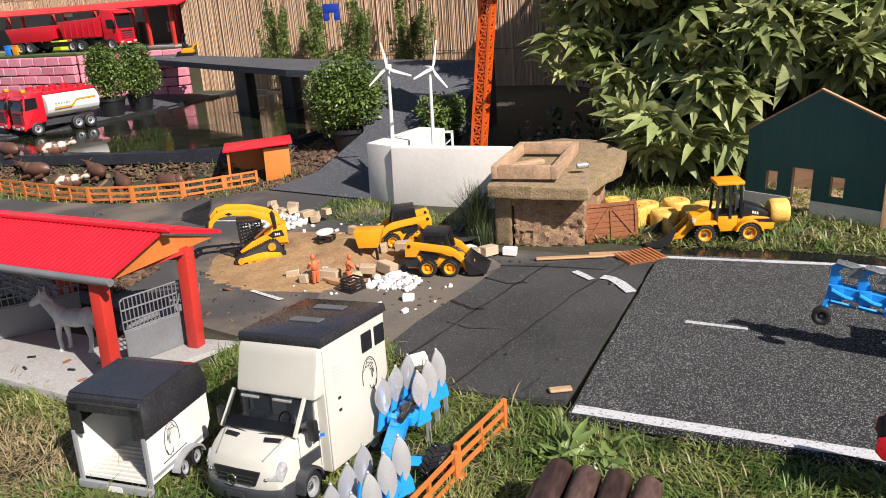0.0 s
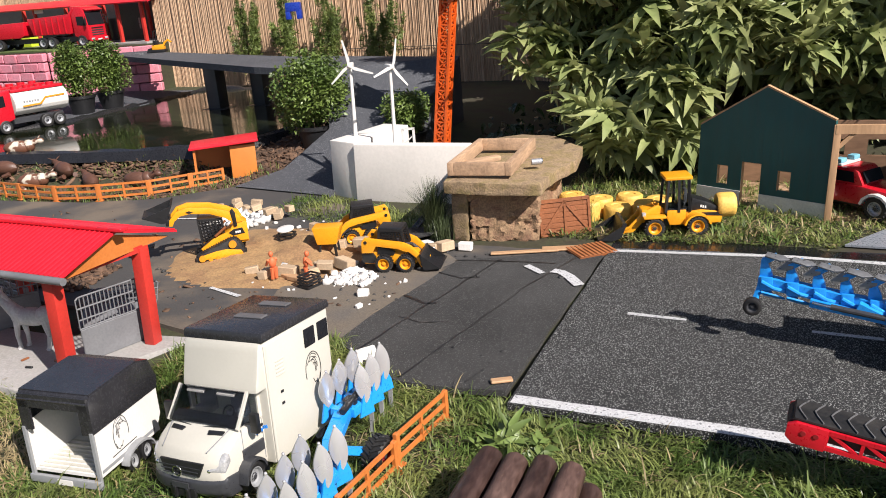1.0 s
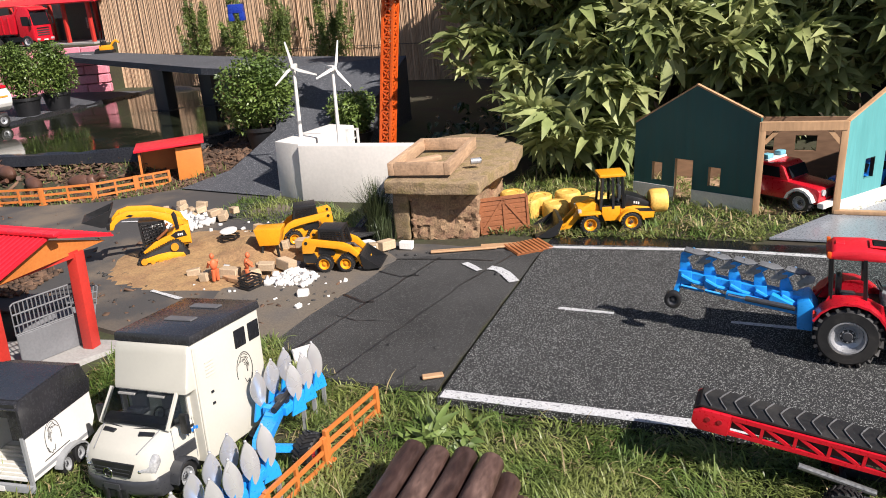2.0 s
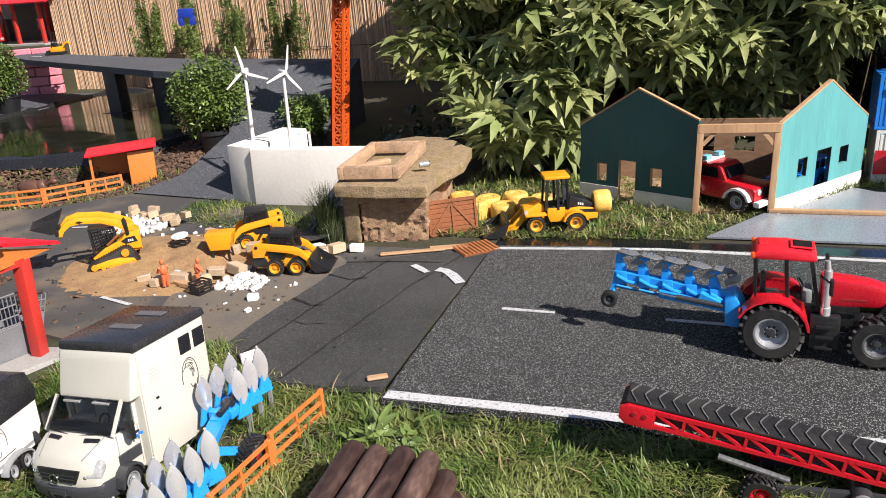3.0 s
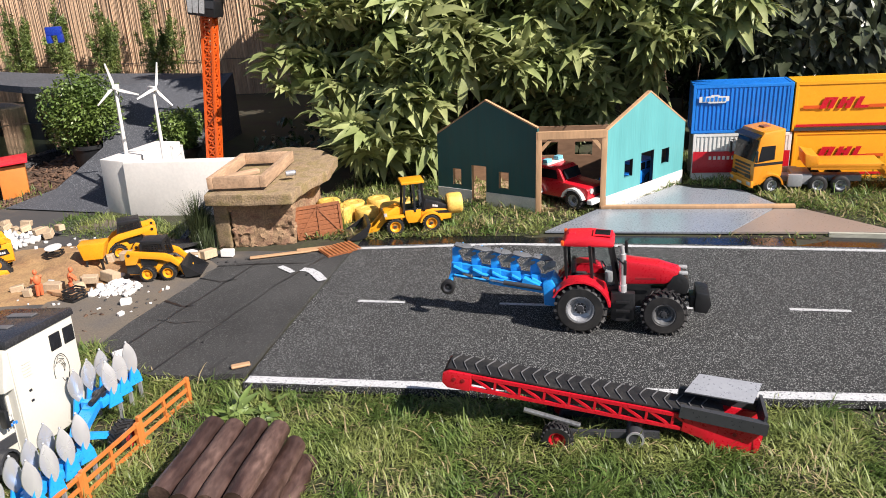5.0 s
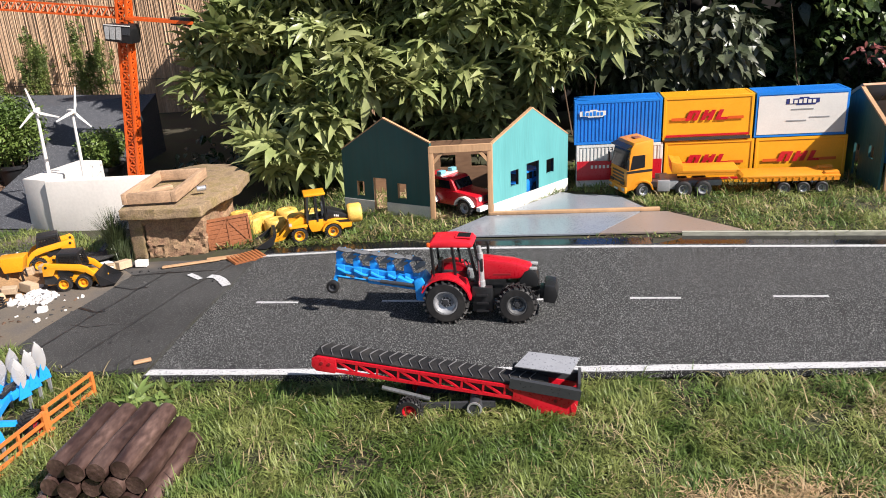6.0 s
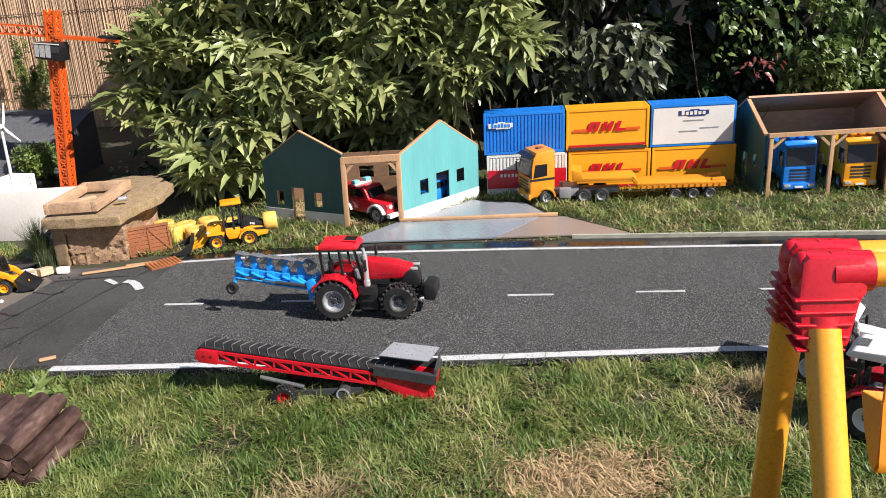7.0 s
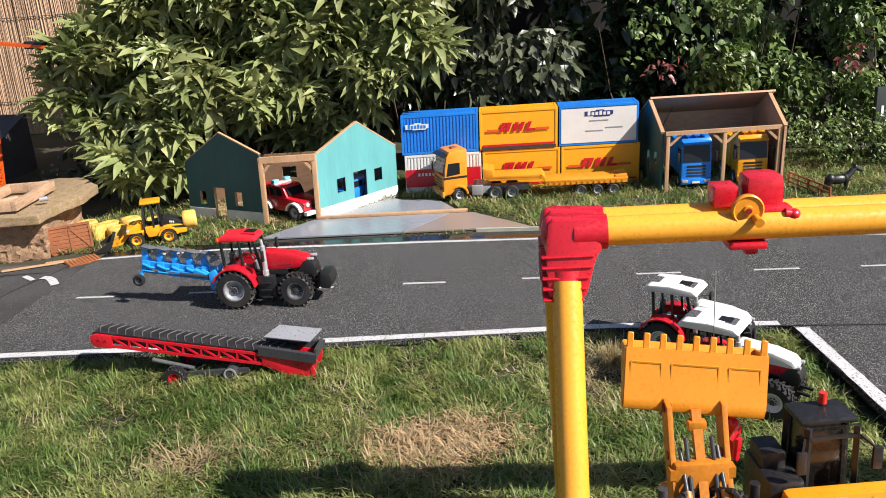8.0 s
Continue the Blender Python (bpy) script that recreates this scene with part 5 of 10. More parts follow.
    part("steering_wheel", bm, black, t)
    bm = B()
    box(bm, 0.068, 0, 0.116, 0.020, 0.050, 0.030, bevel=0.005)
    box(bm, 0.010, -0.030, 0.118, 0.05, 0.010, 0.022, bevel=0.003)
    part("console", bm, grey, t, "pale grey dashboard and side console")
    for s in (-1, 1):
        bm = B()
        profile(bm, [(-0.034, 0.125), (0.088, 0.112), (0.074, 0.219), (-0.037, 0.219)], s * 0.0435 - 0.0006, s * 0.0435 + 0.0006)
        part("side_window", bm, clear, t, "clear side window")
    bm = B()
    profile(bm, [(-0.052, 0.224), (-0.046, 0.219), (0.076, 0.218), (0.084, 0.223), (0.072, 0.235), (0.02, 0.241), (-0.038, 0.239)], -0.048, 0.048, 0.006)
    r = part("roof", bm, roof, t)
    bm = B()
    box(bm, 0.040, 0.0, 0.2435, 0.038, 0.036, 0.004, pose(0, 0, 0, 0, 3, 0), bevel=0.0015, seg=1)
    part("roof_hatch", bm, window_dark, r, "dark tinted roof hatch")
    bm = B()
    box(bm, -0.026, 0.005, 0.2388, 0.018, 0.020, 0.003, bevel=0.001, seg=1)
    part("roof_pad", bm, roof, r)
    bm = B()
    box(bm, 0.04, 0, 0.2425, 0.050, 0.048, 0.003, pose(0, 0, 0, 0, 3, 0), bevel=0.001, seg=1)
    part("hatch_rim", bm, roof, r)
    for s in (-1, 1):
        bm = B()
        n = 9
        pts = [(0.075 * math.cos(a) * 1.02, 0.066 + 0.077 * math.sin(a)) for a in np.linspace(radians(8), radians(155), n)]
        inner = [(p[0] * 0.94, 0.066 + (p[1] - 0.066) * 0.94) for p in pts][::-1]
        profile(bm, pts + inner, min(s * 0.042, s * 0.090), max(s * 0.042, s * 0.090))
        f = part("mudguard", bm, body, t)
        bm = B()
        profile(bm, [(-0.058, 0.10), (0.070, 0.092), (0.062, 0.125), (0.024, 0.145), (-0.040, 0.140)], min(s * 0.042, s * 0.047), max(s * 0.042, s * 0.047))
        part("guard_side", bm, body, f)
        bm = B()
        box(bm, -0.066, s * 0.068, 0.098, 0.006, 0.020, 0.012, bevel=0.002)
        part("tail_light", bm, lamp_red, f)
        bm = B()
        rod(bm, (0.09, s * 0.045, 0.19), (0.108, s * 0.074, 0.185), 0.0022, seg=6)
        box(bm, 0.110, s * 0.078, 0.160, 0.008, 0.016, 0.036, bevel=0.003)
        part("mirror", bm, black, t)
        bm = B()
        box(bm, -0.046, s * 0.050, 0.224, 0.008, 0.010, 0.012, bevel=0.002)
        part("beacon", bm, orange, t)
    bm = B()
    rod(bm, (0.104, -0.050, 0.120), (0.104, -0.050, 0.205), 0.0085, seg=14)
    rod(bm, (0.104, -0.050, 0.203), (0.101, -0.050, 0.226), 0.0055, seg=12)
    rod(bm, (0.104, -0.050, 0.085), (0.104, -0.050, 0.122), 0.0105, seg=14)
    part("exhaust", bm, board_silver, t, "silver upright exhaust")
    bm = B()
    bar(bm, (0.255, -0.02, 0.075), (0.290, -0.02, 0.070), 0.007)
    bar(bm, (0.255, 0.02, 0.075), (0.290, 0.02, 0.070), 0.007)
    part("front_linkage", bm, black, t)
    return t


tractor(0.486, -0.088, 0.0, -2, red, roof_red, silver, "red toy tractor with black nose on the road").scale = (0.95, 0.95, 0.96)
hatch_tint = surf("hatch_tint", (0.10, 0.10, 0.105), 0.25, var=0.2)
for x, y, rz, lab in ((1.757, -0.503, -30, "white roofed red toy tractor parked on the grass"), (1.795, -0.742, -32, "white bonneted red toy tractor parked beside its twin")):
    tt = tractor(x, y, -0.035, rz, red, white, white, lab, "parked tractors")
    bm = B()
    profile(bm, [(0.090, 0.146), (0.256, 0.142), (0.252, 0.152), (0.240, 0.166), (0.19, 0.180), (0.090, 0.190)], -0.0315, 0.0315, 0.009)
    part("bonnet_cover", bm, white, tt, "white bonnet cover")
    bm = B()
    profile(bm, [(-0.072, 0.226), (-0.060, 0.222), (0.096, 0.220), (0.108, 0.226), (0.090, 0.240), (0.02, 0.247), (-0.052, 0.243)], -0.062, 0.062, 0.006)
    rc = part("roof_cover", bm, white, tt, "broad white roof cover")
    for x0, w0 in ((0.050, 0.046), (-0.034, 0.028)):
        bm = B()
        box(bm, x0, 0, 0.2440 - (0.002 if x0 > 0 else 0.001), w0, 0.05, 0.004, pose(0, 0, 0, 0, 3 if x0 > 0 else -1, 0), bevel=0.001, seg=1)
        part("roof_hatch", bm, hatch_tint, rc, "grey tinted roof hatch")
    tt.scale = (0.8, 0.8, 0.8)
bm = B()
rod(bm, (0, 0, 0), (0, 0, 0.32), 0.0012, seg=5)
tagged(part("aerial_rod", bm, silver, at=pose(1.795, -0.80, -0.03)), "thin pale rod standing beside the tractors", "rod")
w = thing("front_weight", 0.486, -0.088, 0.0, -2, "black front weight hung on the tractor", "weight")
w.scale = (0.95, 0.95, 0.96)
bm = B()
profile(bm, [(0.278, 0.050), (0.312, 0.045), (0.322, 0.070), (0.315, 0.098), (0.283, 0.103)], -0.042, 0.042, 0.006)
part("block", bm, black, w)
bm = B()
box(bm, 0.278, 0, 0.055, 0.02, 0.05, 0.03, bevel=0.003)
part("bracket", bm, black, w)


def trailed_plough():
    """The mounted plough behind the tractor: a heavy beam with five pairs of bodies, one turned up and one down."""
    t = thing("plough", 0.486, -0.088, 0.0, -2, "blue toy reversible plough carried behind the tractor", "toy plough")
    bm = B()
    bar(bm, (-0.070, 0.0, 0.100), (-0.345, 0.022, 0.132), 0.026, 0.024)
    part("beam", bm, plow_blue, t)
    bm = B()
    bar(bm, (-0.06, -0.020, 0.082), (-0.24, -0.012, 0.106), 0.014, 0.016)
    bar(bm, (-0.10, -0.026, 0.092), (-0.15, -0.020, 0.112), 0.018, 0.016)
    part("draw_frame", bm, plow_blue, t)
    bm = B()
    profile(bm, [(-0.095, 0.052), (-0.062, 0.050), (-0.055, 0.090), (-0.075, 0.120), (-0.098, 0.110)], -0.040, 0.040, 0.004)
    part("headstock", bm, plow_blue, t)
    for s in (-1, 1):
        bm = B()
        bar(bm, (-0.070, s * 0.030, 0.066), (-0.035, s * 0.028, 0.058), 0.010, 0.012)
        part("link_arm", bm, black, t)
    bm = B()
    rod(bm, (-0.10, -0.034, 0.096), (-0.20, -0.026, 0.106), 0.006, seg=10)
    part("cylinder", bm, darkgrey, t)
    bm = B()
    rod(bm, (-0.20, -0.026, 0.106), (-0.235, -0.022, 0.110), 0.003, seg=8)
    part("cylinder_rod", bm, chrome, t)
    for k in range(5):
        f = k / 4
        x, y, z = -0.118 - 0.210 * f, 0.004 + 0.018 * f, 0.108 + 0.022 * f
        bm = B()
        profile(bm, [(x - 0.014, z), (x + 0.012, z), (x + 0.010, z + 0.020), (x + 0.000, z + 0.042), (x + 0.020, z + 0.056), (x + 0.014, z + 0.064), (x - 0.014, z + 0.050), (x - 0.016, z + 0.022)], y - 0.007, y + 0.007, 0.002)
        leg = part("leg", bm, plow_blue, t)
        bm = B()
        slab(bm, [(-0.018, -0.006), (0.012, -0.010), (0.036, -0.002), (0.024, 0.008), (-0.012, 0.009)], -0.002, 0.002, pose(x + 0.010, y - 0.012, z + 0.061, 24, 14, 14), 0.001)
        part("mouldboard", bm, steel, leg, "worn grey mouldboard")
        bm = B()
        slab(bm, [(-0.012, -0.006), (0.018, -0.010), (0.026, 0.0), (0.014, 0.010), (-0.012, 0.006)], -0.0015, 0.0015, pose(x + 0.030, y - 0.012, z + 0.036, 70, -30, 10), 0.0006)
        part("skimmer", bm, steel, leg)
        bm = B()
        bar(bm, (x + 0.022, y - 0.010, z + 0.058), (x + 0.028, y - 0.010, z + 0.036), 0.004)
        part("skimmer_stalk", bm, steel, leg)
        bm = B()
        bar(bm, (x - 0.004, y - 0.006, z), (x + 0.004, y - 0.010, z - 0.026), 0.010, 0.014)
        slab(bm, [(-0.020, -0.008), (0.016, -0.012), (0.034, -0.002), (0.018, 0.012), (-0.016, 0.008)], -0.002, 0.002, pose(x + 0.006, y - 0.014, z - 0.024, -32, 16, 14), 0.001)
        part("lower_body", bm, plow_blue, leg)
        bm = B()
        box(bm, x, y - 0.016, z - 0.014, 0.024, 0.006, 0.030, bevel=0.002)
        part("clamp_plate", bm, plow_blue, leg)
        bm = B()
        tube(bm, [(x - 0.010, y - 0.020, z + 0.006), (x + 0.014, y - 0.022, z - 0.006), (x + 0.036, y - 0.018, z - 0.012)], 0.0045, 8)
        part("trip_spring", bm, plow_blue, leg)
    bm = B()
    bar(bm, (-0.340, 0.015, 0.125), (-0.350, -0.004, 0.092), 0.009)
    part("wheel_arm", bm, plow_blue, t)
    wheel(t, -0.352, -0.016, 0.086, 0.019, 0.016, darkgrey, -1, False)
    t.scale = (0.97, 0.97, 1.0)


trailed_plough()


belt_rib = surf("worn_belt_rib", (0.16, 0.16, 0.165), 0.35, var=0.4, scale=60)


def conveyor():
    t = thing("conveyor_belt", 0.53, -0.560, -0.042, -1.5, "red lattice toy conveyor with black ribbed belt", "toy conveyor")
    # local x along the belt from the raised tip to the hopper
    a, c = Vector((-0.290, 0, 0.122)), Vector((0.283, 0, 0.035))
    d = (c - a).normalized()
    ang = math.degrees(math.atan2(-d.z, d.x))
    L = (c - a).length
    m = Matrix.Translation(a) @ pose(0, 0, 0, 0, ang, 0)
    for s in (-1, 1):
        bm = B()
        y = s * 0.033
        for z in (0.0, 0.027):
            bar(bm, (0.03, y, z), (L - 0.08, y, z), 0.005, 0.007)
        n = 9
        for k in range(n):
            x = 0.045 + k * (L - 0.14) / n
            x2 = 0.045 + (k + 1) * (L - 0.14) / n
            bar(bm, (x, y, 0.0), (x, y, 0.027), 0.004, 0.005)
            bar(bm, (x, y, 0.027), (x2, y, 0.0), 0.004, 0.005)
        profile(bm, [(-0.012, 0.004), (0.0, -0.006), (0.045, -0.006), (0.045, 0.031), (0.0, 0.031), (-0.012, 0.024)], y - 0.004, y + 0.004, 0.001)
        profile(bm, [(L - 0.125, -0.004), (L - 0.085, -0.012), (L - 0.016, -0.060), (L + 0.016, -0.050), (L + 0.020, 0.028), (L - 0.125, 0.031)], y - 0.004, y + 0.004, 0.001)
        bmesh.ops.transform(bm, matrix=m, verts=bm.verts)
        part("side_frame", bm, red, t)
        for xx, zz in ((0.012, 0.016), (0.030, 0.016), (L - 0.03, 0.01)):
            bm = B()
            rod(bm, (xx, y - 0.0055, zz), (xx, y + 0.0055, zz), 0.004, seg=10)
            bmesh.ops.transform(bm, matrix=m, verts=bm.verts)
            part("bolt", bm, darkred, t)
    bm = B()
    profile(bm, [(-0.013, 0.022), (-0.009, 0.010), (0.0, 0.006), (L - 0.05, 0.006), (L - 0.05, 0.033), (0.0, 0.034), (-0.009, 0.029)], -0.028, 0.028)
    profile(bm, [(-0.006, 0.0325), (L - 0.06, 0.0325), (L - 0.06, 0.0355), (-0.004, 0.0355)], -0.031, 0.031)
    bmesh.ops.transform(bm, matrix=m, verts=bm.verts)
    belt = part("belt", bm, rubber, t, "black rubber belt")
    n = 22
    for k in range(n):
        bm = B()
        x = 0.0 + k * (L - 0.07) / n
        arc = [(x + 0.013 * (abs(v) / 0.029) ** 1.2, v, 0.0372) for v in (-0.029, -0.012, 0.0, 0.012, 0.029)]
        for a_, c_ in zip(arc, arc[1:]):
            bar(bm, a_, c_, 0.0017, 0.0022)
        bmesh.ops.transform(bm, matrix=m, verts=bm.verts)
        part("chevron_rib", bm, belt_rib, belt)
    bm = B()
    for s in (-1, 1):
        slab(bm, [(L - 0.135, s * 0.030), (L + 0.018, s * 0.034), (L + 0.022, s * 0.050), (L - 0.135, s * 0.040)], 0.026, 0.050, None)
    box(bm, L + 0.016, 0, 0.030, 0.006, 0.080, 0.032)
    bmesh.ops.transform(bm, matrix=m, verts=bm.verts)
    part("hopper", bm, darkgrey, t, "black hopper sides")
    bm = B()
    slab(bm, [(L - 0.128, 0.004), (L - 0.004, 0.000), (L + 0.016, 0.056), (L - 0.100, 0.058)], 0.044, 0.047, m @ pose(0, 0.0, 0.004, 16, -2, 0))
    part("hopper_plate", bm, silver, t, "pale grey folded plate")
    for s in (-1, 1):
        wheel(t, -0.072, s * 0.058, 0.031, 0.031, 0.024, red, s, True, rimr=0.52, hubmat=red)
    bm = B()
    rod(bm, (-0.072, -0.055, 0.028), (-0.072, 0.055, 0.028), 0.005, seg=8)
    for s in (-1, 1):
        bar(bm, (-0.072, s * 0.04, 0.030), (0.12, s * 0.03, 0.036), 0.010, 0.014)
    part("axle_frame", bm, darkgrey, t)
    bm = B()
    rod(bm, (-0.14, -0.03, 0.072), (-0.03, -0.03, 0.044), 0.0055, seg=10)
    rod(bm, (-0.14, 0.03, 0.072), (-0.03, 0.03, 0.044), 0.0055, seg=10)
    part("lift_strut", bm, steel, t, "grey metal lifting strut")
    bm = B()
    rod(bm, (0.075, -0.052, 0.034), (0.075, 0.03, 0.034), 0.017, seg=18)
    part("motor_drum", bm, darkgrey, t)
    bm = B()
    lathe(bm, [(0.013, -0.0015), (0.017, -0.0015), (0.017, 0.0015), (0.013, 0.0015)], 20, pose(0.075, -0.053, 0.034, 90, 0, 0), loop=True)
    part("drum_ring", bm, silver, t)


conveyor()


def wheel_loader():
    t = thing("wheel_loader", -0.143, 0.676, -0.008, 202, "yellow toy wheel loader with black bucket lowered", "toy loader")
    t.scale = (1.1, 1.1, 1.08)
    # local x forwards, towards the bucket
    for x in (-0.058, 0.058):
        for s in (-1, 1):
            wheel(t, x, s * 0.042, 0.028, 0.028, 0.026, yellow, s, rimr=0.62)
    bm = B()
    profile(bm, [(-0.126, 0.030), (-0.030, 0.026), (-0.030, 0.066), (-0.070, 0.070), (-0.122, 0.062), (-0.128, 0.048)], -0.034, 0.034, 0.004)
    ec = part("engine_body", bm, yellow, t)
    bm = B()
    profile(bm, [(-0.124, 0.060), (-0.118, 0.074), (-0.088, 0.090), (-0.046, 0.104), (-0.040, 0.066), (-0.070, 0.069)], -0.031, 0.031, 0.003)
    hd = part("sloping_hood", bm, black, t, "black sloping engine hood")
    for s in (-1, 1):
        bm = B()
        profile(bm, [(-0.128, 0.050), (-0.075, 0.054), (-0.072, 0.062), (-0.122, 0.060)], s * 0.0345 - 0.001, s * 0.0345 + 0.001)
        part("side_stripe", bm, black, ec)
        for k in range(3):
            bm = B()
            box(bm, -0.082 + k * 0.006, s * 0.0315, 0.073 + k * 0.0015, 0.004, 0.002, 0.007)
            part("letter_bar", bm, white, hd)
        bm = B()
        n = 8
        pts = [(-0.058 + 0.037 * math.cos(q), 0.028 + 0.036 * math.sin(q)) for q in np.linspace(0.15, math.pi - 0.15, n)]
        inn = [(-0.058 + 0.032 * math.cos(q), 0.028 + 0.031 * math.sin(q)) for q in np.linspace(math.pi - 0.15, 0.15, n)]
        profile(bm, pts + inn, min(s * 0.030, s * 0.056), max(s * 0.030, s * 0.056))
        part("rear_mudguard", bm, yellow, t)
        bm = B()
        profile(bm, [(-0.028, 0.030), (0.014, 0.030), (0.022, 0.050), (0.022, 0.072), (-0.030, 0.072)], s * 0.032 - 0.004, s * 0.032 + 0.004, 0.002)
        part("step_panel", bm, yellow, t)
    bm = B()
    box(bm, 0.0, 0, 0.022, 0.20, 0.035, 0.022, bevel=0.004)
    part("chassis", bm, black, t)
    bm = B()
    box(bm, 0.058, 0, 0.036, 0.062, 0.050, 0.040, bevel=0.006)
    part("front_frame", bm, yellow, t)
    bm = B()
    for x0, x1 in ((-0.040, -0.036), (-0.010, -0.010), (0.026, 0.018)):
        for s in (-1, 1):
            bar(bm, (x0, s * 0.034, 0.066), (x1, s * 0.032, 0.160), 0.007)
    bar(bm, (0.026, -0.034, 0.074), (0.026, 0.034, 0.074), 0.006)
    bar(bm, (0.019, -0.032, 0.155), (0.019, 0.032, 0.155), 0.006)
    part("cab_frame", bm, black, t)
    bm = B()
    box(bm, -0.008, 0, 0.062, 0.062, 0.064, 0.016, bevel=0.003)
    part("cab_floor", bm, black, t)
    bm = B()
    box(bm, -0.020, 0, 0.078, 0.024, 0.030, 0.012, bevel=0.003)
    box(bm, -0.032, 0, 0.086, 0.010, 0.030, 0.040, bevel=0.003)
    part("seat", bm, darkgrey, t)
    bm = B()
    lathe(bm, [(0.008, -0.0012), (0.0105, 0), (0.008, 0.0012)], 16, pose(0.010, 0, 0.105, 0, 55, 0))
    rod(bm, (0.022, 0, 0.078), (0.011, 0, 0.104), 0.0022, seg=6)
    part("steering_wheel", bm, black, t)
    bm = B()
    box(bm, -0.009, 0, 0.158, 0.074, 0.074, 0.010, bevel=0.004)
    part("roof", bm, yellow, t)
    for s in (-1, 1):
        bm = B()
        profile(bm, [(-0.038, 0.076), (0.024, 0.076), (0.018, 0.156), (-0.035, 0.156)], s * 0.0325 - 0.0005, s * 0.0325 + 0.0005)
        part("window", bm, clear, t, "clear cab window")
    for s in (-1, 1):
        bm = B()
        profile(bm, [(0.03, 0.078), (0.045, 0.088), (0.085, 0.070), (0.125, 0.028), (0.150, 0.020), (0.148, 0.008), (0.112, 0.012), (0.075, 0.052), (0.035, 0.062)], s * 0.022 - 0.004, s * 0.022 + 0.004, 0.001)
        part("lift_arm", bm, yellow, t)
        bm = B()
        box(bm, 0.058, s * 0.042, 0.056, 0.062, 0.028, 0.006, bevel=0.002)
        part("mudguard", bm, yellow, t)
        bm = B()
        box(bm, 0.085, s * 0.034, 0.060, 0.010, 0.014, 0.010, bevel=0.002)
        part("headlight", bm, lamp_clear, t)
    bm = B()
    profile(bm, [(0.135, 0.046), (0.150, 0.010), (0.175, 0.0), (0.215, 0.004), (0.214, 0.007), (0.178, 0.007), (0.158, 0.016), (0.146, 0.050)], -0.060, 0.060)
    for s in (-1, 1):
        profile(bm, [(0.138, 0.048), (0.152, 0.008), (0.175, 0.0), (0.213, 0.004)], s * 0.060 - 0.002, s * 0.060 + 0.002)
    part("bucket", bm, black, t, "black loader bucket")


wheel_loader()


def mesh_cage(t, outline, w):
    """A black operator cage: solid corner bars with a wire grid on its sides and back. outline: four corners in x, z, from the rear foot round."""
    (x0, z0), (x1, z1), (x2, z2), (x3, z3) = outline
    bm = B()
    for x, z in ((x1, z1), (x2, z2)):
        bar(bm, (x, -w, z), (x, w, z), 0.007)
    for s in (-1, 1):
        bar(bm, (x1, s * w, z1), (x2, s * w, z2), 0.007)
    cage = part("cab_cage", bm, black, t, "black mesh operator cage")
    for s in (-1, 1):
        for a, c in (((x0, z0), (x1, z1)), ((x2, z2), (x3, z3)), ((x3, z3), (x0, z0))):
            bm = B()
            bar(bm, (a[0], s * w, a[1]), (c[0], s * w, c[1]), 0.007)
            part("cage_bar", bm, black, cage)
    bm = B()
    slab(bm, [(min(x1, x2) - 0.003, -w - 0.003), (max(x1, x2) + 0.003, -w - 0.003), (max(x1, x2) + 0.003, w + 0.003), (min(x1, x2) - 0.003, w + 0.003)], 0.0, 0.007, bevel=0.002)
    for v in bm.verts:
        v.co.z += z1 + (z2 - z1) * (v.co.x - x1) / (x2 - x1)
    part("cage_roof", bm, black, cage)
    n = 7
    for i in range(1, n):
        f = i / n
        lo, hi = (x0 + (x3 - x0) * f, z0 + (z3 - z0) * f), (x1 + (x2 - x1) * f, z1 + (z2 - z1) * f)
        le, ri = (x0 + (x1 - x0) * f, z0 + (z1 - z0) * f), (x3 + (x2 - x3) * f, z3 + (z2 - z3) * f)
        for s in (-1, 1):
            for a, c in ((lo, hi), (le, ri)):
                bm = B()
                bar(bm, (a[0], s * w, a[1]), (c[0], s * w, c[1]), 0.0030)
                part("wire", bm, black, cage)
        bm = B()
        bar(bm, (x0, -w + 2 * w * f, z0), (x1, -w + 2 * w * f, z1), 0.0030)
        part("wire", bm, black, cage)
    bm = B()
    xm = (x0 + x3) / 2
    box(bm, xm - 0.012, 0, z0 - 0.004, 0.014, 0.036, 0.040, bevel=0.004)
    box(bm, xm, 0, z0 - 0.004, 0.030, 0.036, 0.014, bevel=0.004)
    part("seat", bm, darkgrey, t)
    return cage


def bucket_at(t, m, w, material=None, label="black bucket", k=1.0):
    bm = B()
    profile(bm, [(0.0, 0.048 * k), (0.004, 0.008), (0.016, 0.0), (0.056 * k, 0.0), (0.056 * k, 0.003), (0.020, 0.005), (0.010, 0.012), (0.006, 0.050 * k)], -w, w)
    for s in (-1, 1):
        profile(bm, [(0.002, 0.048 * k), (0.006, 0.004), (0.018, 0.0), (0.054 * k, 0.002)], s * w - 0.0018, s * w + 0.0018)
    bmesh.ops.transform(bm, matrix=m, verts=bm.verts)
    return part("bucket", bm, material or black, t, label)


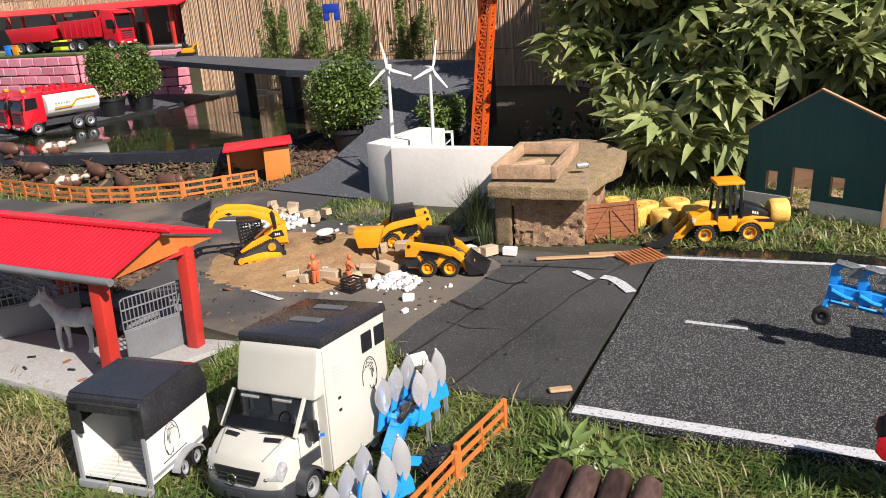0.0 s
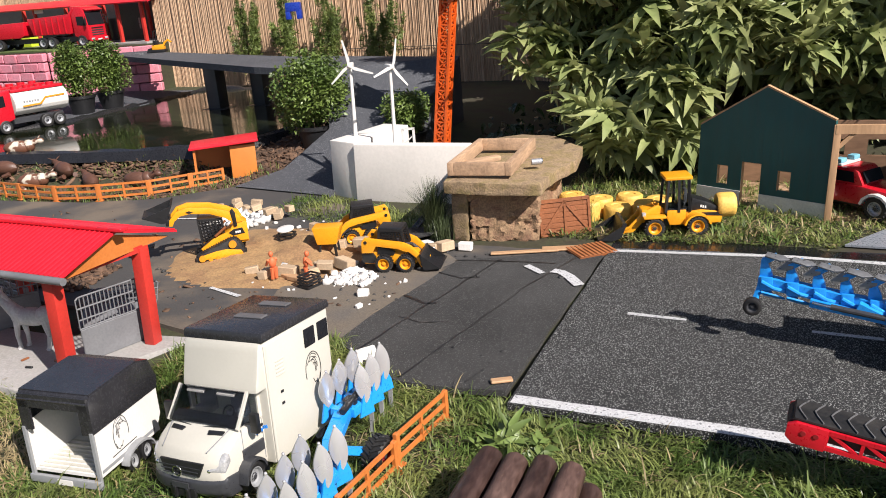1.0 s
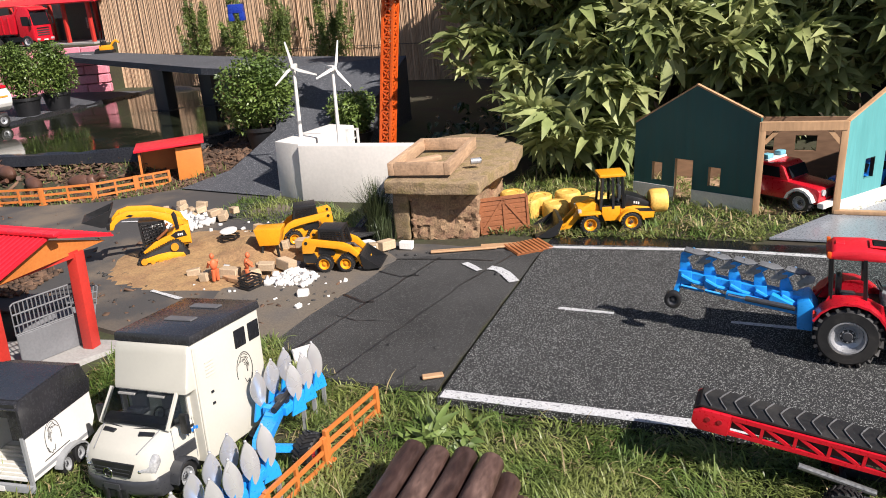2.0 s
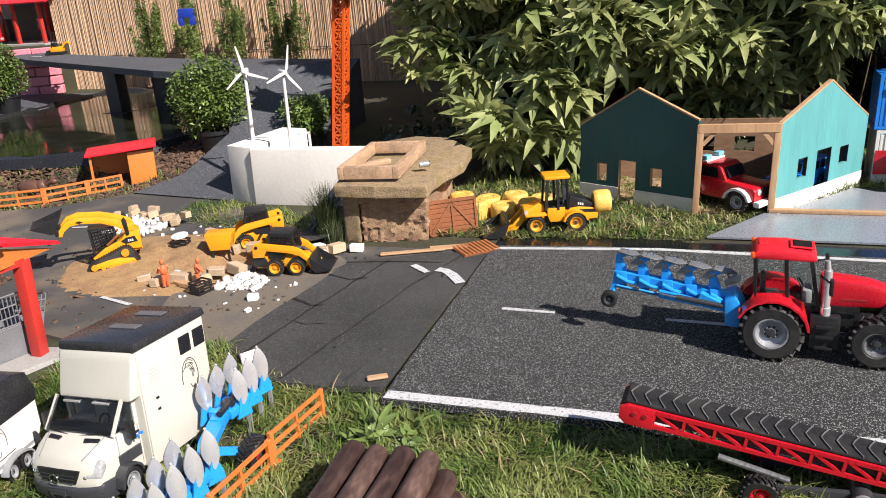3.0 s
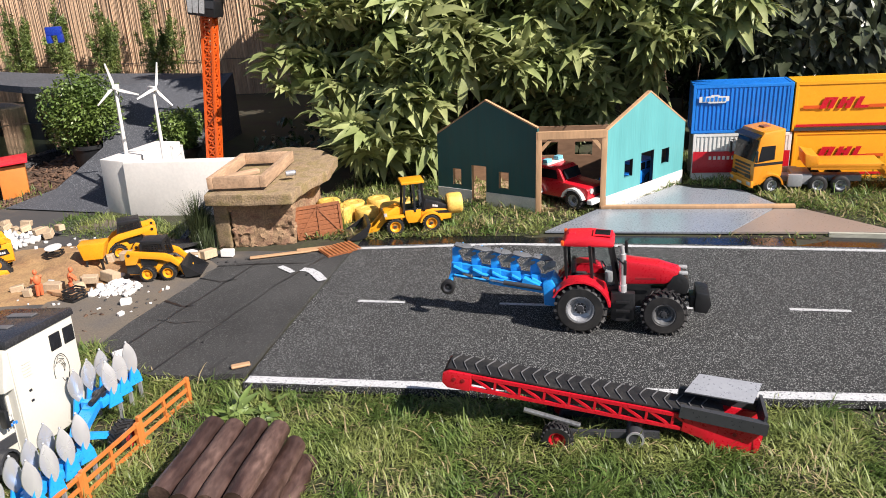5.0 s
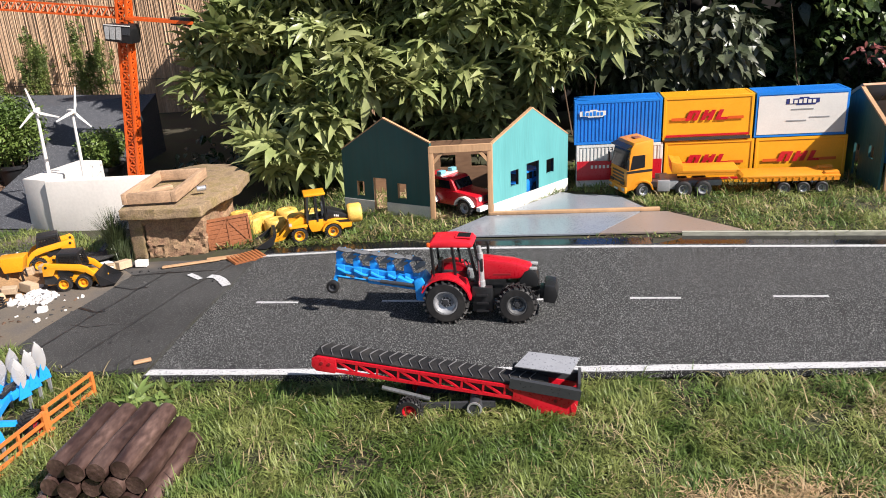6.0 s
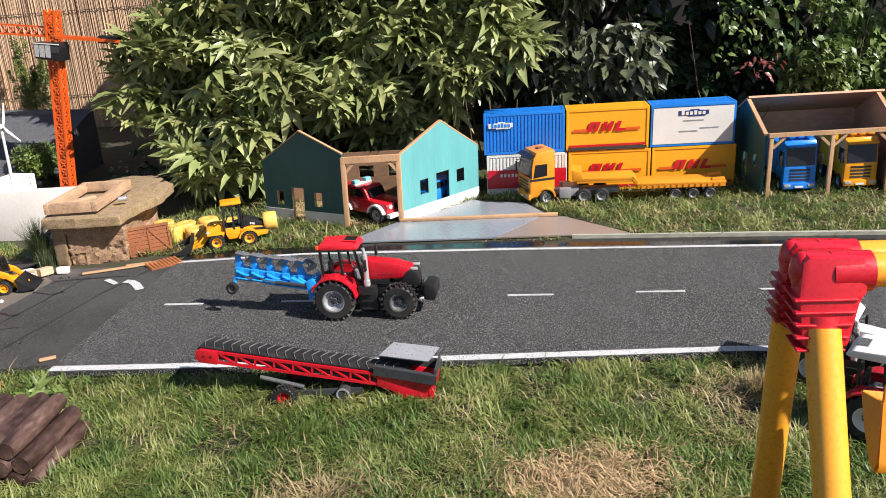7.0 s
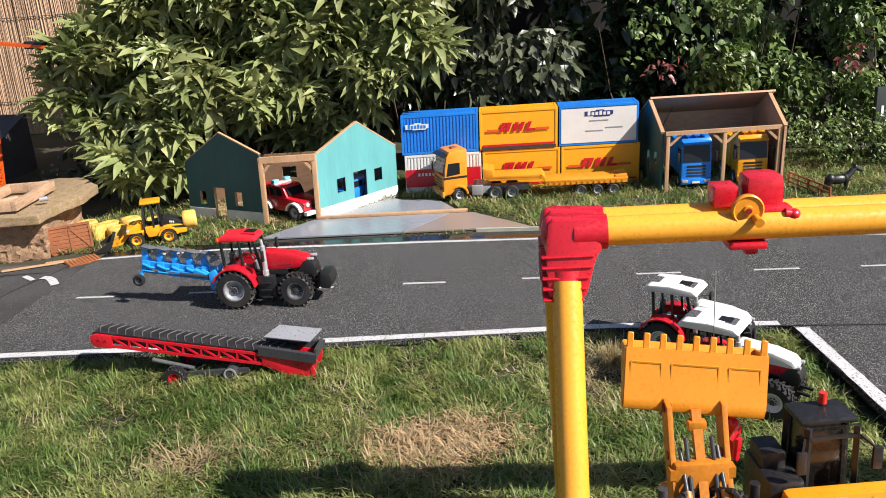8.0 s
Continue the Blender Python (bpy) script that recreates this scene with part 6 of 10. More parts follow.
def skid_loader(x, y, z, rz, label, bucket=None):
    """A small wheeled loader; its front looks along +x."""
    t = thing("skid_loader", x, y, z, rz, label, "toy loader", "skid loaders")
    for xx in (-0.030, 0.034):
        for s in (-1, 1):
            wheel(t, xx, s * 0.044, 0.0255, 0.0255, 0.024, yellow, s, rimr=0.62, hubmat=yellow)
    bm = B()
    profile(bm, [(-0.092, 0.018), (0.060, 0.018), (0.070, 0.030), (0.058, 0.048), (-0.040, 0.056), (-0.090, 0.056)], -0.032, 0.032, 0.004)
    bod = part("body", bm, yellow, t)
    for s in (-1, 1):
        bm = B()
        profile(bm, [(-0.096, 0.026), (-0.062, 0.022), (-0.054, 0.040), (-0.064, 0.056), (-0.096, 0.058)], s * 0.034 - 0.004, s * 0.034 + 0.004, 0.002)
        part("engine_panel", bm, black, bod, "black rear side panel")
        bm = B()
        profile(bm, [(-0.048, 0.050), (-0.002, 0.046), (0.004, 0.056), (-0.014, 0.066), (-0.048, 0.070)], s * 0.0335 - 0.002, s * 0.0335 + 0.002)
        part("side_slot", bm, black, bod)
        bm = B()
        profile(bm, [(-0.094, 0.056), (-0.092, 0.090), (-0.082, 0.102), (-0.066, 0.099), (0.030, 0.086), (0.052, 0.076), (0.076, 0.050), (0.090, 0.016), (0.078, 0.012), (0.064, 0.042), (0.042, 0.060), (0.010, 0.068), (-0.050, 0.076), (-0.062, 0.056)], s * 0.040 - 0.005, s * 0.040 + 0.005, 0.0015)
        arm = part("lift_arm", bm, yellow, t)
        for px, pz in ((-0.080, 0.088), (0.082, 0.022)):
            bm = B()
            rod(bm, (px, s * 0.034, pz), (px, s * 0.0465, pz), 0.005, seg=12)
            part("pivot_pin", bm, black, arm)
        bm = B()
        rod(bm, (0.040, s * 0.034, 0.056), (0.076, s * 0.034, 0.026), 0.004, seg=8)
        part("tilt_ram", bm, darkgrey, t)
    bm = B()
    box(bm, -0.088, 0, 0.056, 0.012, 0.070, 0.026, bevel=0.003)
    part("rear_tower", bm, yellow, t)
    mesh_cage(t, [(-0.046, 0.074), (-0.040, 0.120), (0.024, 0.118), (0.034, 0.068)], 0.030)
    bucket_at(t, pose(0.080, 0, 0.004, 0, -6, 0), 0.052, bucket[0] if bucket else None, bucket[1] if bucket else "black bucket")
    return t


def track_loader():
    """The tracked loader, its arm raised and the black bucket held out before it."""
    t = thing("track_loader", -1.457, 0.149, -0.002, 220, "yellow toy track loader with its bucket raised high", "toy loader")
    for s in (-1, 1):
        w0, w1 = min(s * 0.036, s * 0.066), max(s * 0.036, s * 0.066)
        bm = B()
        profile(bm, [(0.086, 0.002), (0.094, 0.014), (0.084, 0.032), (-0.036, 0.076), (-0.056, 0.078), (-0.068, 0.066), (-0.092, 0.022), (-0.086, 0.004), (-0.074, 0.0)], w0, w1, 0.003)
        tr = part("track", bm, rubber, t, "dark rubber track")
        bm = B()
        profile(bm, [(0.072, 0.010), (0.080, 0.017), (0.070, 0.027), (0.020, 0.037), (-0.020, 0.040), (-0.072, 0.030), (-0.078, 0.018), (-0.070, 0.010)], min(s * 0.060, s * 0.069), max(s * 0.060, s * 0.069), 0.002)
        fr = part("track_frame", bm, yellow, tr, "dusty yellow track frame")
        for xx, zz, r in ((-0.044, 0.056, 0.0145), (0.072, 0.017, 0.012), (-0.070, 0.014, 0.009), (-0.042, 0.011, 0.008), (-0.014, 0.011, 0.008), (0.014, 0.011, 0.008), (0.042, 0.011, 0.008)):
            bm = B()
            rod(bm, (xx, s * 0.064, zz), (xx, s * 0.073, zz), r, seg=16)
            part("roller", bm, amber, fr)
        bm = B()
        loop = [Vector((px, 0, pz)) for px, pz in ((-0.080, 0.0), (0.086, 0.0), (0.095, 0.015), (0.083, 0.033), (-0.036, 0.077), (-0.058, 0.079), (-0.070, 0.066), (-0.093, 0.020))]
        for a, c in zip(loop, loop[1:] + loop[:1]):
            n = max(1, round((c - a).length / 0.0095))
            for i in range(n):
                p = a.lerp(c, (i + 0.5) / n)
                box(bm, 0, 0, -0.002, 0.0052, 0.0325, 0.005, Matrix.Translation((p.x, s * 0.051, p.z)) @ Matrix.Rotation(-math.atan2(c.z - a.z, c.x - a.x), 4, "Y"))
        tagged(part("track_pads", bm, rubber, tr), kind="stuff")
        bm = B()
        profile(bm, [(-0.108, 0.058), (-0.100, 0.128), (-0.080, 0.142), (-0.058, 0.126), (-0.040, 0.100), (0.020, 0.080), (0.072, 0.046), (0.066, 0.038), (0.0, 0.058), (-0.060, 0.060)], s * 0.036 - 0.006, s * 0.036 + 0.006, 0.002)
        sd = part("side_plate", bm, yellow, t)
        bm = B()
        profile(bm, [(-0.096, 0.086), (-0.052, 0.082), (-0.036, 0.094), (-0.056, 0.106), (-0.088, 0.108)], s * 0.0425 - 0.0012, s * 0.0425 + 0.0012)
        sl = part("side_slot", bm, black, sd)
        for i in range(3):
            bm = B()
            box(bm, -0.078 + i * 0.007, s * 0.0440, 0.090, 0.005, 0.0012, 0.008)
            part("letter_bar", bm, white, sl)
        bm = B()
        profile(bm, [(-0.094, 0.132), (-0.084, 0.158), (-0.040, 0.180), (0.020, 0.200), (0.100, 0.210), (0.140, 0.200), (0.166, 0.172), (0.170, 0.150), (0.158, 0.148), (0.148, 0.166), (0.126, 0.182), (0.090, 0.186), (0.020, 0.176), (-0.030, 0.154), (-0.062, 0.128)], s * 0.040 - 0.006, s * 0.040 + 0.006, 0.002)
        arm = part("lift_arm", bm, yellow, t)
        bm = B()
        profile(bm, [(0.078, 0.192), (0.092, 0.198), (0.106, 0.194), (0.092, 0.188)], s * 0.0465 - 0.001, s * 0.0465 + 0.001)
        part("arm_mark", bm, black, arm)
        bm = B()
        profile(bm, [(-0.072, 0.118), (-0.060, 0.116), (-0.052, 0.176), (-0.062, 0.186), (-0.070, 0.170)], s * 0.044 - 0.005, s * 0.044 + 0.005, 0.002)
        part("lift_ram", bm, black, t)
        bm = B()
        rod(bm, (-0.030, s * 0.044, 0.120), (0.014, s * 0.044, 0.088), 0.005, seg=10)
        part("brace_rod", bm, brown, t)
    bm = B()
    profile(bm, [(-0.108, 0.050), (0.060, 0.034), (0.066, 0.050), (0.0, 0.074), (-0.050, 0.110), (-0.084, 0.136), (-0.108, 0.124)], -0.033, 0.033, 0.004)
    part("body", bm, yellow, t)
    for xx, zz in ((0.130, 0.190), (-0.030, 0.164)):
        bm = B()
        rod(bm, (xx, -0.040, zz), (xx, 0.040, zz), 0.006, seg=10)
        part("cross_tube", bm, yellow, t)
    mesh_cage(t, [(-0.020, 0.088), (-0.016, 0.146), (0.068, 0.152), (0.064, 0.056)], 0.029)
    bm = B()
    box(bm, 0.172, 0, 0.150, 0.018, 0.086, 0.026, bevel=0.003)
    part("coupler", bm, black, t)
    bucket_at(t, pose(0.178, 0, 0.160, 0, -24, 0), 0.060, k=1.55)
    t.scale = (0.83, 0.85, 0.84)
    return t


skid_loader(-0.842, 0.186, -0.004, 14, "yellow toy skid loader with black mesh cage")
skid_loader(-1.075, 0.385, -0.004, 212, "yellow toy skid loader with a yellow bucket among rubble", (yellow, "bright yellow bucket"))
track_loader()


hatch_grey = surf("hatch_grey", (0.12, 0.12, 0.125), 0.4, var=0.2)


def nose_round(bm, wd):
    """Draw the corners of the nose back, so that the front is bowed."""
    for v in bm.verts:
        if v.co.x > 0.13:
            v.co.x -= 0.020 * (abs(v.co.y) / wd) ** 3 * (v.co.x - 0.13) / 0.06


def emblem(parent, x, y, z, r, tall):
    """A thin black line drawing on a flank: an open oval with a bundle of flowing strands inside."""
    bm = B()
    tube(bm, [(x + r * math.cos(a), y, z + r * tall * math.sin(a)) for a in np.linspace(-0.3, 3.9, 24)], 0.0007, 5)
    for k in range(6):
        q = 0.86 - 0.11 * k
        tube(bm, [(x + r * q * (math.cos(a) + 0.10 * math.sin(5 * a + k)), y, z + r * tall * q * (math.sin(a) + 0.06 * math.cos(4 * a + 2 * k))) for a in np.linspace(0.5 + 0.25 * k, 2.1 + 0.33 * k, 14)], 0.0005, 5)
    tube(bm, [(x - r * f, y, z + r * tall * v) for f, v in ((0.85, -0.35), (0.70, -0.62), (0.42, -0.80), (0.25, -0.66), (0.10, -0.72), (-0.10, -0.45))], 0.0006, 5)
    return tagged(part("emblem", bm, black, parent, "thin black line emblem"), kind="stuff")


def van():
    t = thing("horse_van", -0.660, -0.742, -0.038, -94, "cream toy horse transporter van with dark grey roof", "toy van", lean=0.06, tall=1.10, rx=4.5, ry=-2.5)
    t.scale = (0.84, 1.11, 1.0)
    wd = 0.076
    bm = B()
    profile(bm, [(-0.164, 0.028), (0.055, 0.028), (0.058, 0.225), (0.05, 0.236), (-0.164, 0.236)], -wd - 0.004, wd, 0.005)
    bod = part("box_body", bm, cream, t)
    bm = B()
    profile(bm, [(-0.170, 0.234), (0.060, 0.234), (0.056, 0.250), (-0.164, 0.250)], -wd - 0.009, wd + 0.004, 0.005)
    rf = part("roof", bm, hood_grey, t, "dark grey roof")
    for x in (-0.03, -0.11):
        bm = B()
        box(bm, x, 0, 0.2495, 0.022, 0.06, 0.003, bevel=0.001, seg=1)
        part("roof_hatch", bm, hatch_grey, rf)
    # the cab: a solid lower body, slim pillars, a glazed and furnished upper part
    cw, cy = wd + 0.001, -0.015

    def cab_part(name, bm, material, parent, label=""):
        """Sets a piece of the cab a little aside of the box, its corners drawn back."""
        nose_round(bm, cw)
        for v in bm.verts:
            v.co.y += cy - 0.03 * (v.co.x - 0.055)
        return part(name, bm, material, parent, label)

    def sliced(bm):
        for yy in (-0.96, -0.88, -0.75, -0.5, 0.0, 0.5, 0.75, 0.88, 0.96):
            bmesh.ops.bisect_plane(bm, geom=bm.verts[:] + bm.edges[:] + bm.faces[:], plane_co=(0, yy * cw, 0), plane_no=(0, 1, 0))

    bm = B()
    profile(bm, [(0.02, 0.030), (0.186, 0.030), (0.195, 0.050), (0.192, 0.072), (0.180, 0.090), (0.158, 0.102), (0.128, 0.113), (0.02, 0.113)], -cw + 0.003, cw - 0.003, 0.006)
    sliced(bm)
    for v in bm.verts:
        # the bonnet is domed: its flanks lie lower than its middle
        if v.co.z > 0.085 and v.co.x > 0.11:
            v.co.z -= 0.007 * (abs(v.co.y) / cw) ** 4
    cab = cab_part("cab_body", bm, cream, t)
    bm = B()
    profile(bm, [(0.012, 0.158), (0.086, 0.158), (0.082, 0.172), (0.066, 0.224), (0.060, 0.235), (0.0, 0.235)], -wd - 0.005, wd - 0.001, 0.006)
    part("roof_fairing", bm, cream, t)
    lo, hi = Vector((0.1275, 0, 0.1135)), Vector((0.0855, 0, 0.161))
    for s in (-1, 1):
        bm = B()
        bar(bm, lo + Vector((-0.002, s * (cw - 0.0045), -0.002)), hi + Vector((-0.002, s * (cw - 0.0065), 0)), 0.0045, 0.006)
        cab_part("windscreen_pillar", bm, cream, cab)
        bm = B()
        box(bm, 0.060, s * (cw - 0.006), 0.110, 0.010, 0.007, 0.052)
        cab_part("door_pillar", bm, cream, cab)
    # windscreen glass with a dark band above
    bm = B()
    d = hi - lo
    nrm = Vector((d.z, 0, -d.x)).normalized() * 0.0007
    q = [lo + Vector((0, -cw + 0.006, 0)), lo + Vector((0, cw - 0.006, 0)), hi + Vector((0, cw - 0.008, 0)), hi + Vector((0, -cw + 0.008, 0))]
    a_, b_ = [bm.verts.new(p - nrm) for p in q], [bm.verts.new(p + nrm) for p in q]
    bm.faces.new(b_)
    bm.faces.new(a_[::-1])
    for k in range(4):
        bm.faces.new((a_[k], a_[(k + 1) % 4], b_[(k + 1) % 4], b_[k]))
    bmesh.ops.recalc_face_normals(bm, faces=bm.faces)
    ws = cab_part("windscreen", bm, smoked, cab, "smoke-grey clear windscreen")
    for s in (-1, 1):
        bm = B()
        bar(bm, lo + nrm * 4 + Vector((0.001, s * 0.010, 0.003)), lo + nrm * 4 + Vector((-0.004, s * 0.056, 0.008)), 0.0020)
        cab_part("wiper", bm, black, ws)
        bm = B()
        box(bm, 0.088, s * 0.032, 0.1535, 0.012, 0.036, 0.003)
        cab_part("sun_visor", bm, concrete, cab)
        bm = B()
        box(bm, 0.070, s * 0.034, 0.110, 0.018, 0.036, 0.012, bevel=0.004)
        box(bm, 0.058, s * 0.034, 0.112, 0.010, 0.036, 0.036, bevel=0.004)
        box(bm, 0.056, s * 0.034, 0.145, 0.008, 0.018, 0.012, bevel=0.003)
        cab_part("seat", bm, grey, cab, "grey cab seat")
    bm = B()
    profile(bm, [(0.096, 0.110), (0.122, 0.110), (0.120, 0.119), (0.104, 0.125), (0.096, 0.122)], -cw + 0.010, cw - 0.010, 0.002)
    cab_part("dashboard", bm, darkgrey, cab)
    bm = B()
    lathe(bm, [(0.010, -0.0014), (0.0125, 0), (0.010, 0.0014)], 18, pose(0.093, 0.034, 0.126, 0, 58, 0))
    cab_part("steering_wheel", bm, black, cab)
    bm = B()
    profile(bm, [(0.130, 0.012), (0.184, 0.014), (0.198, 0.026), (0.198, 0.044), (0.188, 0.051), (0.130, 0.048)], -cw, cw, 0.005)
    sliced(bm)
    bmp = cab_part("bumper", bm, darkgrey, t)
    bm = B()
    box(bm, 0.1955, 0, 0.016, 0.008, 0.052, 0.017, bevel=0.002)
    cab_part("lower_intake", bm, black, bmp)
    for s in (-1, 1):
        bm = B()
        box(bm, 0.200, s * 0.013, 0.014, 0.008, 0.006, 0.020, bevel=0.001, seg=1)
        cab_part("tow_pin", bm, black, bmp)
        bm = B()
        rod(bm, (0.182, s * 0.060, 0.029), (0.196, s * 0.060, 0.029), 0.006, seg=14)
        cab_part("fog_lamp", bm, black, bmp)
    bm = B()
    slab(bm, [(-0.046, 0.012), (-0.036, -0.011), (0.036, -0.011), (0.046, 0.012)], 0, 0.006, pose(0.1905, 0, 0.064, 90, 0, 90), 0.002)
    gr = cab_part("grille", bm, black, cab, "black radiator grille")
    for k in range(3):
        bm = B()
        box(bm, 0.1970, 0, 0.0565 + k * 0.0065, 0.0016, 0.070 + k * 0.008, 0.0016)
        cab_part("grille_bar", bm, darkgrey, gr)
    bm = B()
    lathe(bm, [(0.0078, -0.001), (0.0095, -0.001), (0.0095, 0.001), (0.0078, 0.001)], 24, pose(0.1995, 0, 0.0645, 0, 90, 0), loop=True)
    cab_part("badge_ring", bm, chrome, gr)
    bm = B()
    box(bm, 0.2015, 0, 0.034, 0.002, 0.034, 0.009)
    cab_part("number_plate", bm, darkgrey, bmp, "blank dark plate")
    for s in (-1, 1):
        bm = B()
        profile(bm, [(0.164, 0.072), (0.191, 0.057), (0.1955, 0.063), (0.189, 0.078), (0.176, 0.0895), (0.168, 0.084)], min(s * 0.051, s * (cw - 0.0015)), max(s * 0.051, s * (cw - 0.0015)), 0.004)
        sliced(bm)
        for v in bm.verts:
            # drawn to a point towards the grille
            f = min(max((abs(v.co.y) - 0.051) / 0.018, 0.0), 1.0)
            v.co.z = 0.064 + (v.co.z - 0.064) * (0.35 + 0.65 * f)
        hl = cab_part("headlight", bm, lamp_clear, cab, "clear almond-shaped headlight")
        for yy, zz in ((0.056, 0.066), (0.066, 0.073)):
            bm = B()
            ball(bm, 0.1905 - 0.45 * (yy - 0.056), s * yy, zz, 0.005, 0.0048, 0.0048, 12, 8)
            cab_part("reflector", bm, chrome, hl)
        bm = B()
        slab(bm, [(-0.005, -0.015), (0.005, -0.013), (0.004, 0.013), (-0.005, 0.015)], 0, 0.003, pose(0.141, s * 0.040, 0.1070, 0, 20, s * 8), 0.001)
        cab_part("bonnet_vent", bm, black, cab)
        bm = B()
        bar(bm, (0.182, s * 0.046, 0.0905), (0.130, s * 0.060, 0.1130), 0.0012, 0.0014)
        cab_part("bonnet_crease", bm, grey, cab)
        bm = B()
        profile(bm, [(0.064, 0.114), (0.112, 0.113), (0.078, 0.157), (0.064, 0.158)], s * (cw - 0.006) - 0.0006, s * (cw - 0.006) + 0.0006)
        cab_part("side_window", bm, smoked, cab)
        bm = B()
        rod(bm, (0.100, s * (cw - 0.004), 0.114), (0.102, s * (cw + 0.010), 0.116), 0.003, seg=6)
        box(bm, 0.100, s * (cw + 0.014), 0.100, 0.012, 0.016, 0.034, bevel=0.004)
        cab_part("mirror", bm, black, t)
        bm = B()
        box(bm, 0.092, s * (cw - 0.002), 0.056, 0.060, 0.004, 0.020, bevel=0.001, seg=1)
        cab_part("side_moulding", bm, darkgrey, cab)
        bm = B()
        box(bm, 0.066, s * (cw - 0.003), 0.096, 0.014, 0.004, 0.004)
        cab_part("door_handle", bm, black, cab)
        bm = B()
        bar(bm, (0.118, s * (cw - 0.0028), 0.050), (0.118, s * (cw - 0.0028), 0.110), 0.0012)
        cab_part("door_joint", bm, grey, cab)
        bm = B()
        bar(bm, (0.060, s * (cw - 0.0028), 0.040), (0.060, s * (cw - 0.0028), 0.112), 0.0012)
        cab_part("door_joint", bm, grey, cab)
        bm = B()
        box(bm, 0.050, s * (wd + 0.001), 0.032, 0.007, 0.003, 0.196, bevel=0.001, seg=1)
        part("corner_strip", bm, cream, bod)
        for x in (-0.105, -0.152):
            bm = B()
            box(bm, x + 0.012, s * (wd + 0.0005), 0.186, 0.036, 0.003, 0.032, bevel=0.002)
            part("box_window", bm, window_dark, bod)
        for i in range(5):
            bm = B()
            box(bm, 0.01, s * (wd + 0.0004), 0.168 + i * 0.006, 0.026, 0.002, 0.002)
            part("vent_slat", bm, cream, bod)
        for x, zz in ((0.012, 0.138), (0.012, 0.118)):
            bm = B()
            box(bm, x, s * (wd + 0.0004), zz, 0.008, 0.002, 0.004)
            part("catch", bm, black, bod)
        # a line drawing: one open curve and a few flowing strokes
        emblem(bod, -0.095, s * (wd + 0.0007), 0.142, 0.026, 1.25)
        for i in range(5):
            bm = B()
            box(bm, 0.072 + i * 0.007, s * (wd + 0.0005), 0.098 + 0.002 * (i % 2), 0.004, 0.002, 0.005)
            part("letter_bar", bm, blue, cab)
        for x in (0.112, -0.100):
            wheel(t, x, s * (wd - 0.012), 0.029, 0.029, 0.022, grey, s, False, rimr=0.62)
        bm = B()
        n = 9
        pts = [(0.112 + 0.034 * math.cos(q), 0.028 + 0.034 * math.sin(q)) for q in np.linspace(0, math.pi, n)]
        inn = [(0.112 + 0.0295 * math.cos(q), 0.028 + 0.0295 * math.sin(q)) for q in np.linspace(math.pi, 0, n)]
        profile(bm, pts + inn, min(s * (wd - 0.02), s * (wd + 0.001)), max(s * (wd - 0.02), s * (wd + 0.001)))
        part("wheel_arch", bm, darkgrey, cab)
    bm = B()
    box(bm, 0.02, 0, 0.014, 0.32, 0.10, 0.02)
    part("chassis", bm, black, t)


van()


